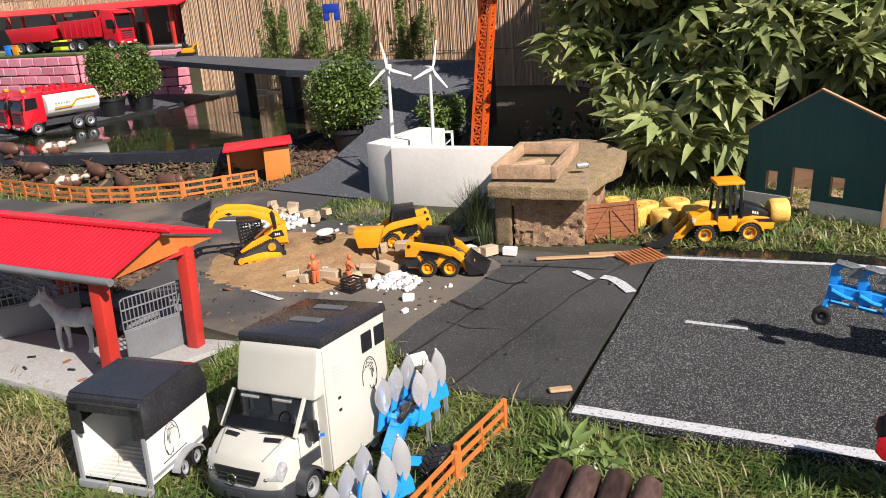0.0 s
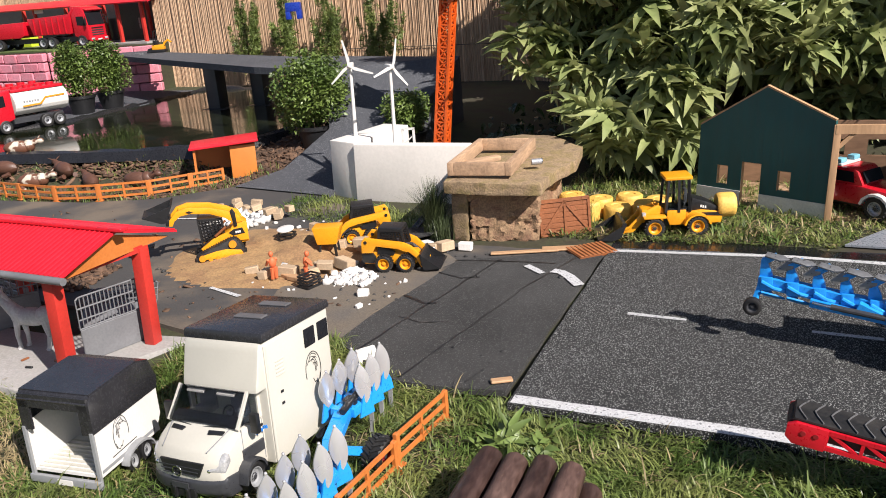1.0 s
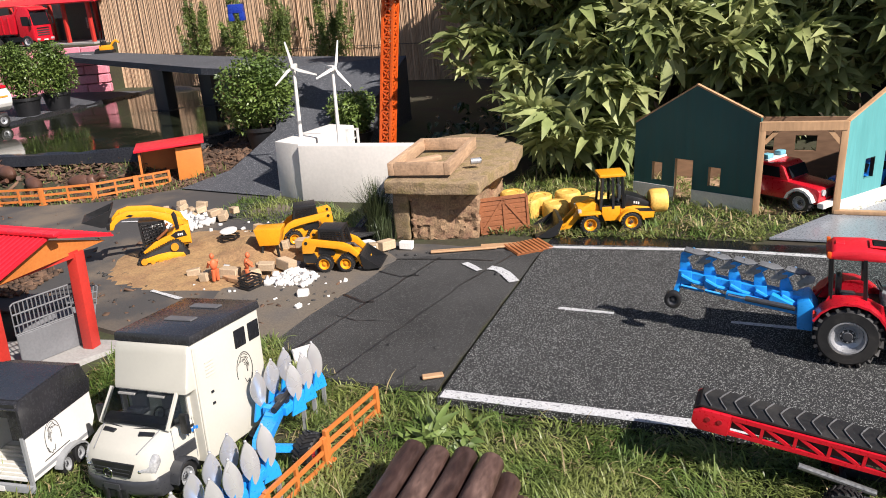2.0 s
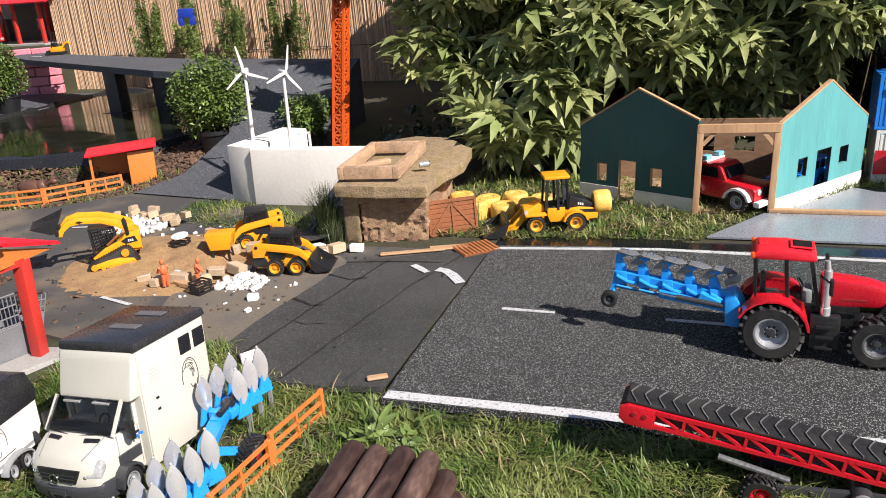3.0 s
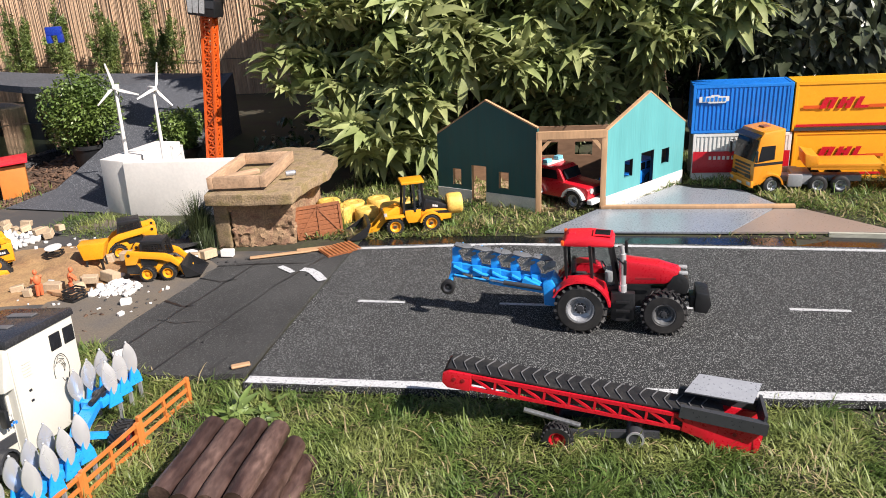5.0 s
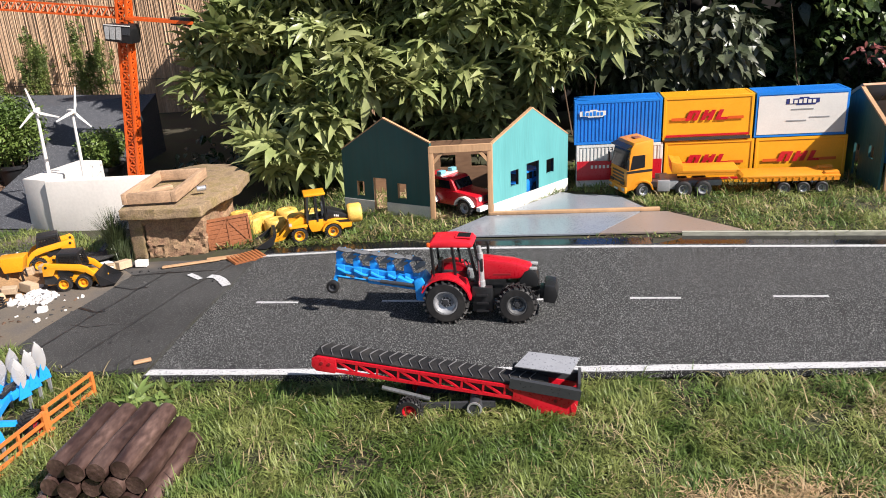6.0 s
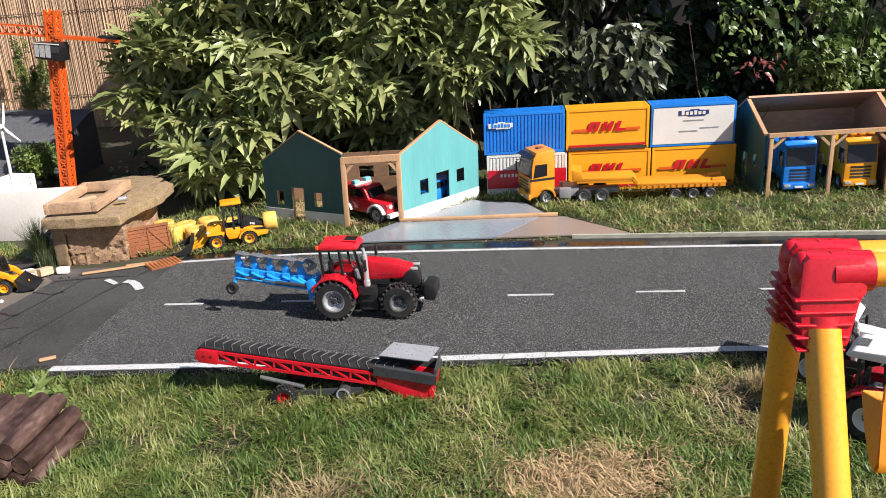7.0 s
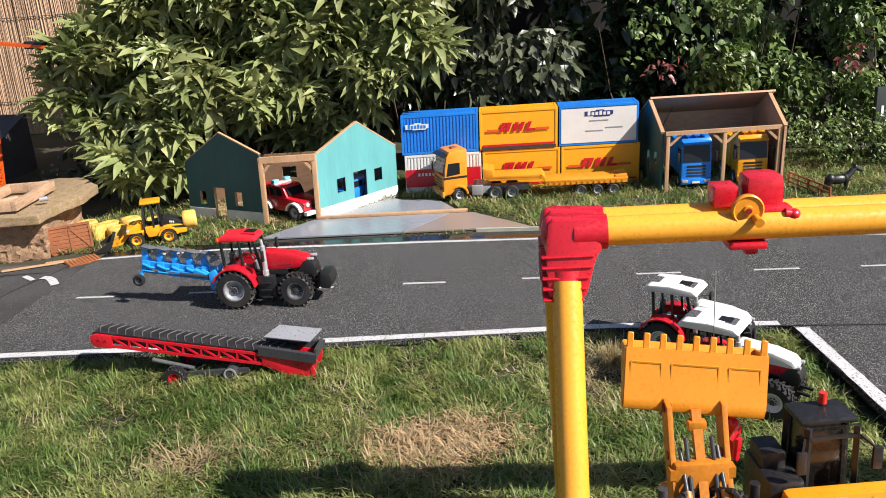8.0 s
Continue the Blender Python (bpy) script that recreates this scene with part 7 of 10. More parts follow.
def horse_trailer():
    t = thing("horse_trailer", -0.945, -0.848, -0.038, 97, "white toy horse trailer with dark hood and open end", "toy trailer", lean=0.05)
    t.scale = (0.74, 0.93, 1.08)
    w = 0.078
    # local x forwards, away from the open end
    bm = B()
    for s in (-1, 1):
        profile(bm, [(-0.115, 0.030), (0.095, 0.030), (0.120, 0.060), (0.118, 0.130), (-0.115, 0.118)], s * w - 0.0025, s * w + 0.0025)
    box(bm, 0.108, 0, 0.032, 0.006, 2 * w, 0.098)
    box(bm, 0.0, 0, 0.028, 0.225, 2 * w, 0.006)
    bod = part("body", bm, white, t)
    bm = B()
    pts = [(-0.118, 0.112), (-0.118, 0.165), (-0.105, 0.178), (0.06, 0.180), (0.105, 0.168), (0.125, 0.130), (0.120, 0.112)]
    for s in (-1, 1):
        profile(bm, pts, s * (w + 0.002) - 0.003, s * (w + 0.002) + 0.003, 0.001)
    for (x0, z0), (x1, z1) in zip(pts[1:], pts[2:-1]):
        bar(bm, ((x0 - 0.002), 0, z0), ((x1 + 0.002), 0, z1), 2 * w + 0.004, 0.005)
    for s in (-1, 1):
        box(bm, -0.116, s * (w - 0.010), 0.110, 0.006, 0.022, 0.060)
    box(bm, -0.116, 0, 0.152, 0.006, 2 * w, 0.024)
    part("hood", bm, hood_grey, t, "dark grey glossy hood")
    for i in range(8):
        bm = B()
        box(bm, -0.105 + i * 0.016, 0, 0.034, 0.007, 2 * w - 0.012, 0.0025)
        part("floor_rib", bm, cream, t)
    for s in (-1, 1):
        bm = B()
        bar(bm, (-0.118, s * w, 0.014), (-0.118, s * w, 0.115), 0.007)
        part("corner_post", bm, grey, t)
        bm = B()
        box(bm, -0.01, s * (w + 0.001), 0.036, 0.20, 0.004, 0.006)
        part("side_rail", bm, grey, t)
        emblem(bod, -0.030, s * (w + 0.0034), 0.080, 0.027, 1.2)
        bm = B()
        bar(bm, (-0.070, s * (w + 0.003), 0.050), (0.020, s * (w + 0.003), 0.052), 0.0012)
        part("side_line", bm, black, bod)
        for x in (-0.015, 0.035):
            wheel(t, x, s * (w + 0.008), 0.021, 0.021, 0.014, grey, s, False)
        bm = B()
        n = 10
        pts = [(0.01 + 0.054 * math.cos(q), 0.022 + 0.026 * math.sin(q)) for q in np.linspace(0, math.pi, n)]
        inn = [(0.01 + 0.050 * math.cos(q), 0.022 + 0.022 * math.sin(q)) for q in np.linspace(math.pi, 0, n)]
        profile(bm, pts + inn, min(s * w, s * (w + 0.018)), max(s * w, s * (w + 0.018)))
        part("mudguard", bm, grey, t)
    bm = B()
    box(bm, -0.122, 0, 0.012, 0.010, 2 * w + 0.012, 0.014, bevel=0.002)
    part("rear_bumper", bm, grey, t)
    bm = B()
    box(bm, -0.1275, 0, 0.013, 0.002, 0.034, 0.010)
    part("number_plate", bm, white, t, "blank pale plate")
    bm = B()
    bar(bm, (0.11, -0.04, 0.026), (0.21, 0, 0.024), 0.007)
    bar(bm, (0.11, 0.04, 0.026), (0.21, 0, 0.024), 0.007)
    rod(bm, (0.19, 0, 0.0), (0.19, 0, 0.03), 0.003, seg=8)
    part("drawbar", bm, darkgrey, t)


horse_trailer()


def front_plough():
    """The long reversible plough in the grass beside the van: two gangs of silver mouldboards on a blue beam."""
    t = thing("reversible_plough", -0.515, -0.66, -0.040, 83, "blue toy reversible plough with rows of silver mouldboards", "toy plough")
    for pts, w, h in ((((-0.345, -0.126), (-0.235, -0.106), (-0.125, -0.084)), 0.018, 0.020), (((-0.030, -0.006), (0.05, 0.008), (0.125, 0.022)), 0.018, 0.020), (((-0.150, -0.088), (-0.09, -0.040), (0.000, 0.004)), 0.030, 0.015)):
        bm = B()
        for a, c in zip(pts, pts[1:]):
            bar(bm, (*a, 0.075), (*c, 0.075), w, h)
        part("beam", bm, plow_blue, t)
    for x, y, L in ((0.022, 0.003, 0.044), (0.075, 0.013, 0.036), (-0.175, -0.095, 0.044), (-0.235, -0.106, 0.036)):
        bm = B()
        slab(bm, [(-L / 2, -0.020), (L / 2 - 0.008, -0.022), (L / 2, -0.008), (L / 2 - 0.008, 0.022), (-L / 2 + 0.006, 0.020)], 0.068, 0.086, pose(x, y, 0, 0, 0, 9), 0.003)
        c = part("carrier", bm, plow_blue, t)
        bm = B()
        lathe(bm, [(0.0, 0.0), (0.014, 0.0), (0.014, 0.008), (0.010, 0.011), (0.0, 0.011)], 18, pose(x, y, 0.086))
        part("pivot", bm, black, c)
        for s in (-1, 1):
            bm = B()
            rod(bm, (x + 0.012 * s, y + 0.014 * s, 0.086), (x + 0.012 * s, y + 0.014 * s, 0.0895), 0.0035, seg=6)
            part("bolt", bm, plow_blue, c)
    for x0, y0, x1, y1 in ((-0.02, -0.012, 0.045, 0.002), (-0.13, -0.078, -0.20, -0.092)):
        bm = B()
        rod(bm, (x0, y0, 0.092), (x1, y1, 0.096), 0.0065, seg=12)
        part("turning_ram", bm, black, t)

    def body(x, y, s, h=0.078):
        """One body: an arm out from the beam, a flared blue foot and its board; s: side of the beam."""
        yb = np.interp(x, (-0.345, -0.125, -0.030, 0.125), (-0.126, -0.084, -0.006, 0.022))
        bm = B()
        bar(bm, (x + 0.008, yb, 0.076), (x + 0.004, y - s * 0.004, 0.080), 0.014, 0.014)
        m = pose(x, y, 0, 0, 0, -14)
        profile(bm, [(-0.017, 0.058), (0.018, 0.058), (0.015, 0.078), (0.007, 0.100), (0.000, 0.108), (-0.007, 0.094)], 0.0035, 0.0075)
        bmesh.ops.transform(bm, matrix=m, verts=bm.verts[-12:])
        lg = part("leg", bm, plow_blue, t)
        bm = B()
        n = 11
        half = [(0.0142 * math.sin(math.pi * f) ** 0.8 * (1.12 - 0.30 * f), h * f) for f in np.linspace(0, 1, n)]
        slab(bm, half + [(-px, pz) for px, pz in half[-2:0:-1]], -0.0012, 0.0012)
        for yy in (0.2, 0.4, 0.6, 0.8):
            bmesh.ops.bisect_plane(bm, geom=bm.verts[:] + bm.edges[:] + bm.faces[:], plane_co=(0, h * yy, 0), plane_no=(0, 1, 0))
        for xx in (-0.010, 0.0, 0.010):
            bmesh.ops.bisect_plane(bm, geom=bm.verts[:] + bm.edges[:] + bm.faces[:], plane_co=(xx, 0, 0), plane_no=(1, 0, 0))
        for v in bm.verts:
            v.co.z += -30.0 * v.co.x ** 2 + 0.35 * v.co.x - 2.4 * (v.co.y - h / 2) ** 2 + 0.16 * v.co.x * v.co.y / h
        # the pointed tip with its small knob
        bmesh.ops.create_uvsphere(bm, u_segments=8, v_segments=6, radius=0.0028, matrix=Matrix.Translation((0, h - 0.001, -0.0045)))
        bmesh.ops.transform(bm, matrix=pose(x, y, 0.084, 0, 0, -14) @ pose(0, 0, 0, 90 + 6 * s, 0, 0), verts=bm.verts)
        part("mouldboard", bm, board_silver, lg, "silver leaf-shaped mouldboard")
        bm = B()
        bar(bm, (x + 0.010, y + 0.004, 0.0), (x + 0.015, y + 0.005, 0.078), 0.008, 0.004)
        part("share", bm, silver, lg)

    for k in range(3):
        body(-0.008 + 0.048 * k, 0.029 + 0.0075 * k, 1)
        body(0.037 + 0.0455 * k, -0.026 + 0.010 * k, -1)
    for k in range(4):
        body(-0.198 - 0.051 * k, -0.073 - 0.0115 * k, 1)
        body(-0.156 - 0.050 * k, -0.121 - 0.0095 * k, -1)
    wheel(t, -0.031, -0.098, 0.034, 0.034, 0.036, red, -1, True)
    bm = B()
    bar(bm, (-0.10, -0.05, 0.070), (-0.031, -0.085, 0.036), 0.012)
    part("wheel_arm", bm, plow_blue, t)


front_plough()

# ---- stable, fences, figures ----
def horse(x, y, z, rz, coat, mane, label, k=1.0):
    """A standing toy horse as one plain mesh."""
    bm = B()
    ball(bm, 0, 0, 0.088, 0.052, 0.022, 0.025)
    ball(bm, -0.038, 0, 0.092, 0.024, 0.023, 0.026)
    ball(bm, 0.040, 0, 0.090, 0.022, 0.020, 0.027)
    rod(bm, (0.045, 0, 0.098), (0.088, 0, 0.142), 0.019, 0.011, 12)
    rod(bm, (0.080, 0, 0.145), (0.122, 0, 0.122), 0.013, 0.008, 12)
    ball(bm, 0.084, 0, 0.144, 0.014, 0.012, 0.014)
    for s in (-1, 1):
        rod(bm, (0.082, s * 0.007, 0.152), (0.080, s * 0.009, 0.168), 0.004, 0.001, 6)
        rod(bm, (0.042, s * 0.011, 0.080), (0.044 + s * 0.006, s * 0.011, 0.036), 0.009, 0.006, 8)
        rod(bm, (0.044 + s * 0.006, s * 0.011, 0.036), (0.044 + s * 0.004, s * 0.011, 0.006), 0.0055, 0.005, 8)
        rod(bm, (0.044 + s * 0.004, s * 0.011, 0.006), (0.046 + s * 0.004, s * 0.011, 0.0), 0.006, 0.008, 8)
        rod(bm, (-0.042, s * 0.011, 0.084), (-0.052 + s * 0.006, s * 0.011, 0.040), 0.011, 0.006, 8)
        rod(bm, (-0.052 + s * 0.006, s * 0.011, 0.040), (-0.044 + s * 0.006, s * 0.011, 0.006), 0.006, 0.005, 8)
        rod(bm, (-0.044 + s * 0.006, s * 0.011, 0.006), (-0.042 + s * 0.006, s * 0.011, 0.0), 0.006, 0.008, 8)
    rod(bm, (-0.058, 0, 0.098), (-0.072, 0, 0.045), 0.007, 0.003, 8)
    rod(bm, (0.050, 0, 0.112), (0.080, 0, 0.156), 0.008, 0.005, 8)
    bmesh.ops.transform(bm, matrix=Matrix.Scale(k, 4), verts=bm.verts)
    return tagged(part("toy_horse", bm, coat, at=pose(x, y, z, 0, 0, rz)), label, "toy horse")


def fence_run(pts, h, w, material, label, group, rails=3, post_every=1, lean=0.0, foot=True):
    """Fence panels along a line of points, each panel a thing."""
    for a, c in zip(pts, pts[1:]):
        rz, L = wall_frame(*a[:2], *c[:2])
        t = thing("toy_fence", a[0], a[1], ground_z(a[0], a[1]) if len(a) == 2 else a[2], rz, label, "toy fence", group)
        for x in (0.004, L - 0.006):
            bm = B()
            box(bm, x, 0, 0, w * 1.5, w * 1.3, h * 1.06, bevel=0.001, seg=1)
            if foot:
                box(bm, x, 0, 0, w * 2.6, w * 3.2, 0.005, bevel=0.001, seg=1)
            part("post", bm, material, t)
        for k in range(rails):
            bm = B()
            box(bm, L / 2, 0, h * (0.22 + 0.74 * k / max(rails - 1, 1)) - 0.003, L - 0.006, w * 0.6, h * 0.13)
            part("rail", bm, material, t)
        bm = B()
        box(bm, L / 2, -w * 0.2, h * 0.05, w, w * 0.8, h * 0.93)
        part("stay", bm, material, t)


fence_run([(-0.372, -0.525), (-0.392, -0.70), (-0.405, -0.875), (-0.415, -1.05)], 0.062, 0.007, fence_orange, "orange-brown plastic toy paddock fence on the lawn", "lawn fence")
fence_run([(-3.55, 0.70), (-3.36, 0.655), (-3.16, 0.63), (-2.95, 0.61), (-2.72, 0.60), (-2.52, 0.655), (-2.33, 0.755), (-2.22, 0.89), (-2.13, 1.005)], 0.070, 0.008, fence_orange, "orange-brown plastic toy pasture fence in a curve", "pasture fence")
fence_run([(2.60, 1.12), (2.63, 0.96), (2.66, 0.80)], 0.055, 0.006, brown, "small brown toy fence beside the garage", "garage fence")
horse(2.735, 0.93, -0.030, 8, black, black, "black toy horse standing on the grass", 0.85)


def stable():
    o = (-1.50, -0.50)
    s = thing("stable_slab", -1.5, -0.5, -0.03, 0, "pale grey slab floor with dark specks under the stable", "slab", kind="structure")
    bm = B()
    slab(bm, [(0.385, 0.125), (0.22, -0.225), (-0.9, -0.17), (-0.9, 0.03), (0.02, 0.035), (0.22, 0.10)], -0.02, 0.018, bevel=0.004)
    part("floor_slab", bm, concrete, s)
    t = thing("toy_stable", *o, -0.014, 4, "open toy stable with bright red ribbed roof and red posts", "toy stable", lean=0.06)
    m4 = pose(0, 0, 0, 0, 0, -4)

    def L(x, y, z=0.0):
        v = m4 @ Vector((x - o[0], y - o[1], z))
        return (v.x, v.y, v.z)
    ys, yn, yr = -0.352, -0.662, -0.512
    for x, y in ((-1.205, -0.43), (-1.235, -0.655), (-1.69, -0.385), (-1.75, -0.64)):
        bm = B()
        p = L(x, y)
        box(bm, p[0], p[1], 0, 0.030, 0.030, 0.252, bevel=0.003)
        part("post", bm, post_red, t)
    # two ribbed roof slopes
    for name, y0, z0, y1, z1 in (("roof_slope", -0.672, 0.266, yr, 0.318), ("roof_slope", -0.325, 0.262, yr, 0.318)):
        bm = B()
        a, c = L(-1.182, y0, z0), L(-1.182, y1, z1)
        b, d = L(-2.10, y0 + 0.02, z0), L(-2.10, y1 + 0.02, z1)
        vs = [bm.verts.new(v) for v in (a, b, d, c)]
        lo = [bm.verts.new((v[0], v[1], v[2] - 0.006)) for v in (a, b, d, c)]
        bm.faces.new(vs)
        bm.faces.new(lo[::-1])
        for i in range(4):
            bm.faces.new((lo[i], lo[(i + 1) % 4], vs[(i + 1) % 4], vs[i]))
        bmesh.ops.recalc_face_normals(bm, faces=bm.faces)
        r = part(name, bm, roof_red, t)
        n = 60
        bm = B()
        for i in range(n):
            f = (i + 0.5) / n
            p = Vector(a).lerp(Vector(b), f) + Vector((0, 0, 0.0015))
            q = Vector(c).lerp(Vector(d), f) + Vector((0, 0, 0.0015))
            rod(bm, p, q, 0.0018, seg=6)
        part("roof_ribs", bm, roof_red, r)
    for i in range(26):
        bm = B()
        p, q = Vector(L(-1.155, yr, 0.322)), Vector(L(-2.10, yr + 0.02, 0.322))
        box(bm, 0, 0, -0.004, 0.038, 0.024, 0.009, Matrix.Translation(p.lerp(q, (i + 0.5) / 26)) @ pose(0, 0, 0, 0, 0, -4), bevel=0.002, seg=1)
        part("ridge_tile", bm, roof_red, t)
    bm = B()
    v = [L(-1.196, -0.66, 0.252), L(-1.196, -0.34, 0.250), L(-1.196, -0.512, 0.307)]
    w = [L(-1.208, -0.66, 0.252), L(-1.208, -0.34, 0.250), L(-1.208, -0.512, 0.307)]
    a, c = [bm.verts.new(p) for p in v], [bm.verts.new(p) for p in w]
    bm.faces.new(a)
    bm.faces.new(c[::-1])
    for i in range(3):
        bm.faces.new((a[i], a[(i + 1) % 3], c[(i + 1) % 3], c[i]))
    bmesh.ops.recalc_face_normals(bm, faces=bm.faces)
    part("gable_board", bm, fence_orange, t, "orange-brown gable board")
    bm = B()
    rod(bm, L(-1.172, -0.677, 0.258), L(-2.10, -0.657, 0.258), 0.0085, seg=12)
    part("gutter", bm, gate_grey, t, "dusty grey gutter along the eave")
    bm = B()
    bar(bm, L(-1.20, -0.43, 0.249), L(-1.235, -0.655, 0.249), 0.016)
    bar(bm, L(-1.235, -0.655, 0.249), L(-2.1, -0.63, 0.249), 0.016)
    part("beam", bm, post_red, t)
    # grey gates, one upright, one behind, two dropped flat on the ground
    for ax, ay, bx, by, tip, zz in ((-1.285, -0.565, -1.235, -0.405, 0, -0.012), (-1.78, -0.60, -1.62, -0.40, 0, -0.012), (-1.41, -0.455, -1.27, -0.350, 68, 0.000), (-1.46, -0.43, -1.32, -0.33, 78, -0.004)):
        rz, LL = wall_frame(ax, ay, bx, by)
        g = thing("stable_gate", ax, ay, zz, rz, "grey plastic barred gate lying tipped over on the ground" if tip else "grey plastic barred stable gate standing on the slab", "toy gate", "stable gates", lean=0.0 if tip else 0.05, rx=-tip)
        bm = B()
        box(bm, LL / 2, 0, 0.0, LL, 0.005, 0.082, bevel=0.0015, seg=1)
        part("lower_panel", bm, gate_grey, g)
        for z, k in ((0.084, 0.0), (0.106, 0.0), (0.134, 0.0), (0.162, 0.006)):
            bm = B()
            tube(bm, [(0, 0, z - k), (LL * 0.04, 0, z), (LL * 0.96, 0, z), (LL, 0, z - k)], 0.0022, 8)
            part("rail", bm, gate_grey, g)
        n = 17
        for i in range(n + 1):
            bm = B()
            rod(bm, (LL * i / n, 0, 0.082), (LL * i / n, 0, 0.162 - (0.005 if i in (0, n) else 0)), 0.0015, seg=6)
            part("bar", bm, gate_grey, g)
    fence_run([(-2.05, -0.32, -0.012), (-1.85, -0.36, -0.012), (-1.66, -0.40, -0.012)], 0.085, 0.008, grey, "grey plastic toy fence panel in the stable", "stable fence", 4)
    horse(-1.475, -0.535, -0.012, 192, surf("grey_horse", (0.55, 0.55, 0.55), 0.5, var=0.3, second=(0.7, 0.7, 0.7), mix=0.35), grey, "white and grey toy horse inside the stable", 0.95)
    horse(-2.0, -0.43, -0.012, 170, cow_brown, black, "brown toy horse at the back of the stable", 0.95)
    for i, (x, y, a) in enumerate(((-1.40, -0.63, 12), (-1.33, -0.66, 60), (-1.52, -0.66, -20), (-1.45, -0.60, 80), (-1.29, -0.60, 5), (-1.36, -0.58, 40), (-1.56, -0.61, 30))):
        bm = B()
        box(bm, 0, 0, 0, 0.020, 0.006, 0.004, bevel=0.001, seg=1)
        tagged(part("straw_bit", bm, brown if i % 2 else black, at=pose(x, y, -0.0115, 0, 0, a)), "small dark scrap lying on the stable slab", "scrap", "scraps on the slab")


stable()


def log_pile():
    """Smooth brown logs stacked in rows, each a thing of its own."""
    r, L = 0.0225, 0.235
    base = Matrix.Translation((-0.127, -0.842, -0.052)) @ pose(0, 0, 0, 0, 0, 93)
    k = 0
    for row, n in enumerate((6, 5, 4)):
        for i in range(n):
            bm = B()
            seg, rings = 16, 7
            vs = []
            ln = L * rnd.uniform(0.94, 1.03)
            for a in range(rings + 1):
                f = a / rings
                rr = r * (0.985 + 0.03 * math.sin(7 * f + k)) * (0.93 if a in (0, rings) else 1.0)
                vs.append([bm.verts.new(((f - 0.5) * ln, rr * math.cos(q) * rnd.uniform(0.965, 1.03), rr * math.sin(q) * rnd.uniform(0.965, 1.03))) for q in np.linspace(0, 2 * math.pi, seg, endpoint=False)])
            for a, c in zip(vs, vs[1:]):
                for q in range(seg):
                    bm.faces.new((a[q], a[(q + 1) % seg], c[(q + 1) % seg], c[q]))
            bm.faces.new(vs[0][::-1])
            bm.faces.new(vs[-1])
            bmesh.ops.recalc_face_normals(bm, faces=bm.faces)
            y = (i - (n - 1) / 2) * r * 2.0
            at = base @ pose(rnd.uniform(-0.012, 0.012), y + 0.012 * row * 0, r + row * r * 1.74, rnd.uniform(0, 360), 0, rnd.uniform(-1.2, 1.2))
            tagged(part("log", bm, log_brown, at=at), "dark brown smooth round log in the stack", "log", "stacked logs")
            k += 1


log_pile()


# ---- cars and trucks ----
def jeep(x, y, rz, paint, label, bar_on=True):
    t = thing("toy_car", x, y, -0.004, rz, label, "toy car")
    bm = B()
    profile(bm, [(-0.12, 0.030), (0.125, 0.030), (0.128, 0.062), (0.12, 0.070), (0.035, 0.078), (-0.12, 0.078)], -0.045, 0.045, 0.005)
    part("body", bm, paint, t)
    bm = B()
    profile(bm, [(-0.118, 0.076), (0.040, 0.076), (0.022, 0.112), (0.012, 0.118), (-0.112, 0.118)], -0.042, 0.042, 0.005)
    c = part("cabin", bm, paint, t)
    bm = B()
    bar(bm, (0.0365, -0.034, 0.098), (0.0365, 0.034, 0.098), 0.003, 0.030)
    bmesh.ops.rotate(bm, verts=bm.verts, cent=(0.0365, 0, 0.098), matrix=Matrix.Rotation(radians(-26), 3, "Y"))
    part("windscreen", bm, window_dark, c)
    for s in (-1, 1):
        for x0, x1 in ((-0.105, -0.055), (-0.048, 0.016)):
            bm = B()
            profile(bm, [(x0, 0.083), (x1, 0.083), (x1 - 0.004, 0.110), (x0, 0.110)], s * 0.042 - 0.001, s * 0.042 + 0.001)
            part("side_window", bm, window_dark, c)
        for xx in (0.080, -0.075):
            wheel(t, xx, s * 0.044, 0.030, 0.030, 0.022, silver, s, True)
            bm = B()
            n = 7
            pts = [(xx + 0.040 * math.cos(q), 0.030 + 0.038 * math.sin(q)) for q in np.linspace(0.2, math.pi - 0.2, n)]
            inn = [(xx + 0.034 * math.cos(q), 0.030 + 0.032 * math.sin(q)) for q in np.linspace(math.pi - 0.2, 0.2, n)]
            profile(bm, pts + inn, min(s * 0.040, s * 0.060), max(s * 0.040, s * 0.060))
            part("wheel_arch", bm, white if bar_on else black, t)
        bm = B()
        rod(bm, (0.126, s * 0.030, 0.060), (0.1305, s * 0.030, 0.060), 0.008, seg=14)
        part("headlight", bm, lamp_clear, t)
    for i in range(7):
        bm = B()
        box(bm, 0.1285, -0.018 + i * 0.006, 0.046, 0.002, 0.003, 0.022)
        part("grille_slot", bm, black, t)
    bm = B()
    box(bm, 0.135, 0, 0.024, 0.018, 0.10, 0.014, bevel=0.003)
    part("front_bumper", bm, white if bar_on else black, t)
    bm = B()
    box(bm, 0, 0, 0.022, 0.22, 0.06, 0.012)
    part("chassis", bm, black, t)
    if bar_on:
        bm = B()
        box(bm, -0.035, 0, 0.118, 0.024, 0.078, 0.006, bevel=0.002)
        lb = part("light_bar", bm, white, t, "white roof light bar")
        for s in (-1, 1):
            bm = B()
            box(bm, -0.035, s * 0.026, 0.124, 0.020, 0.024, 0.012, bevel=0.003)
            part("blue_lamp", bm, lamp_blue, lb)
    return t


jeep(0.372, 0.985, -34, red, "red toy fire off-roader with white bumper in the barn").scale = (1.24, 1.28, 1.24)
jeep(0.616, 1.139, 232, blue, "blue toy car parked inside the barn", False)


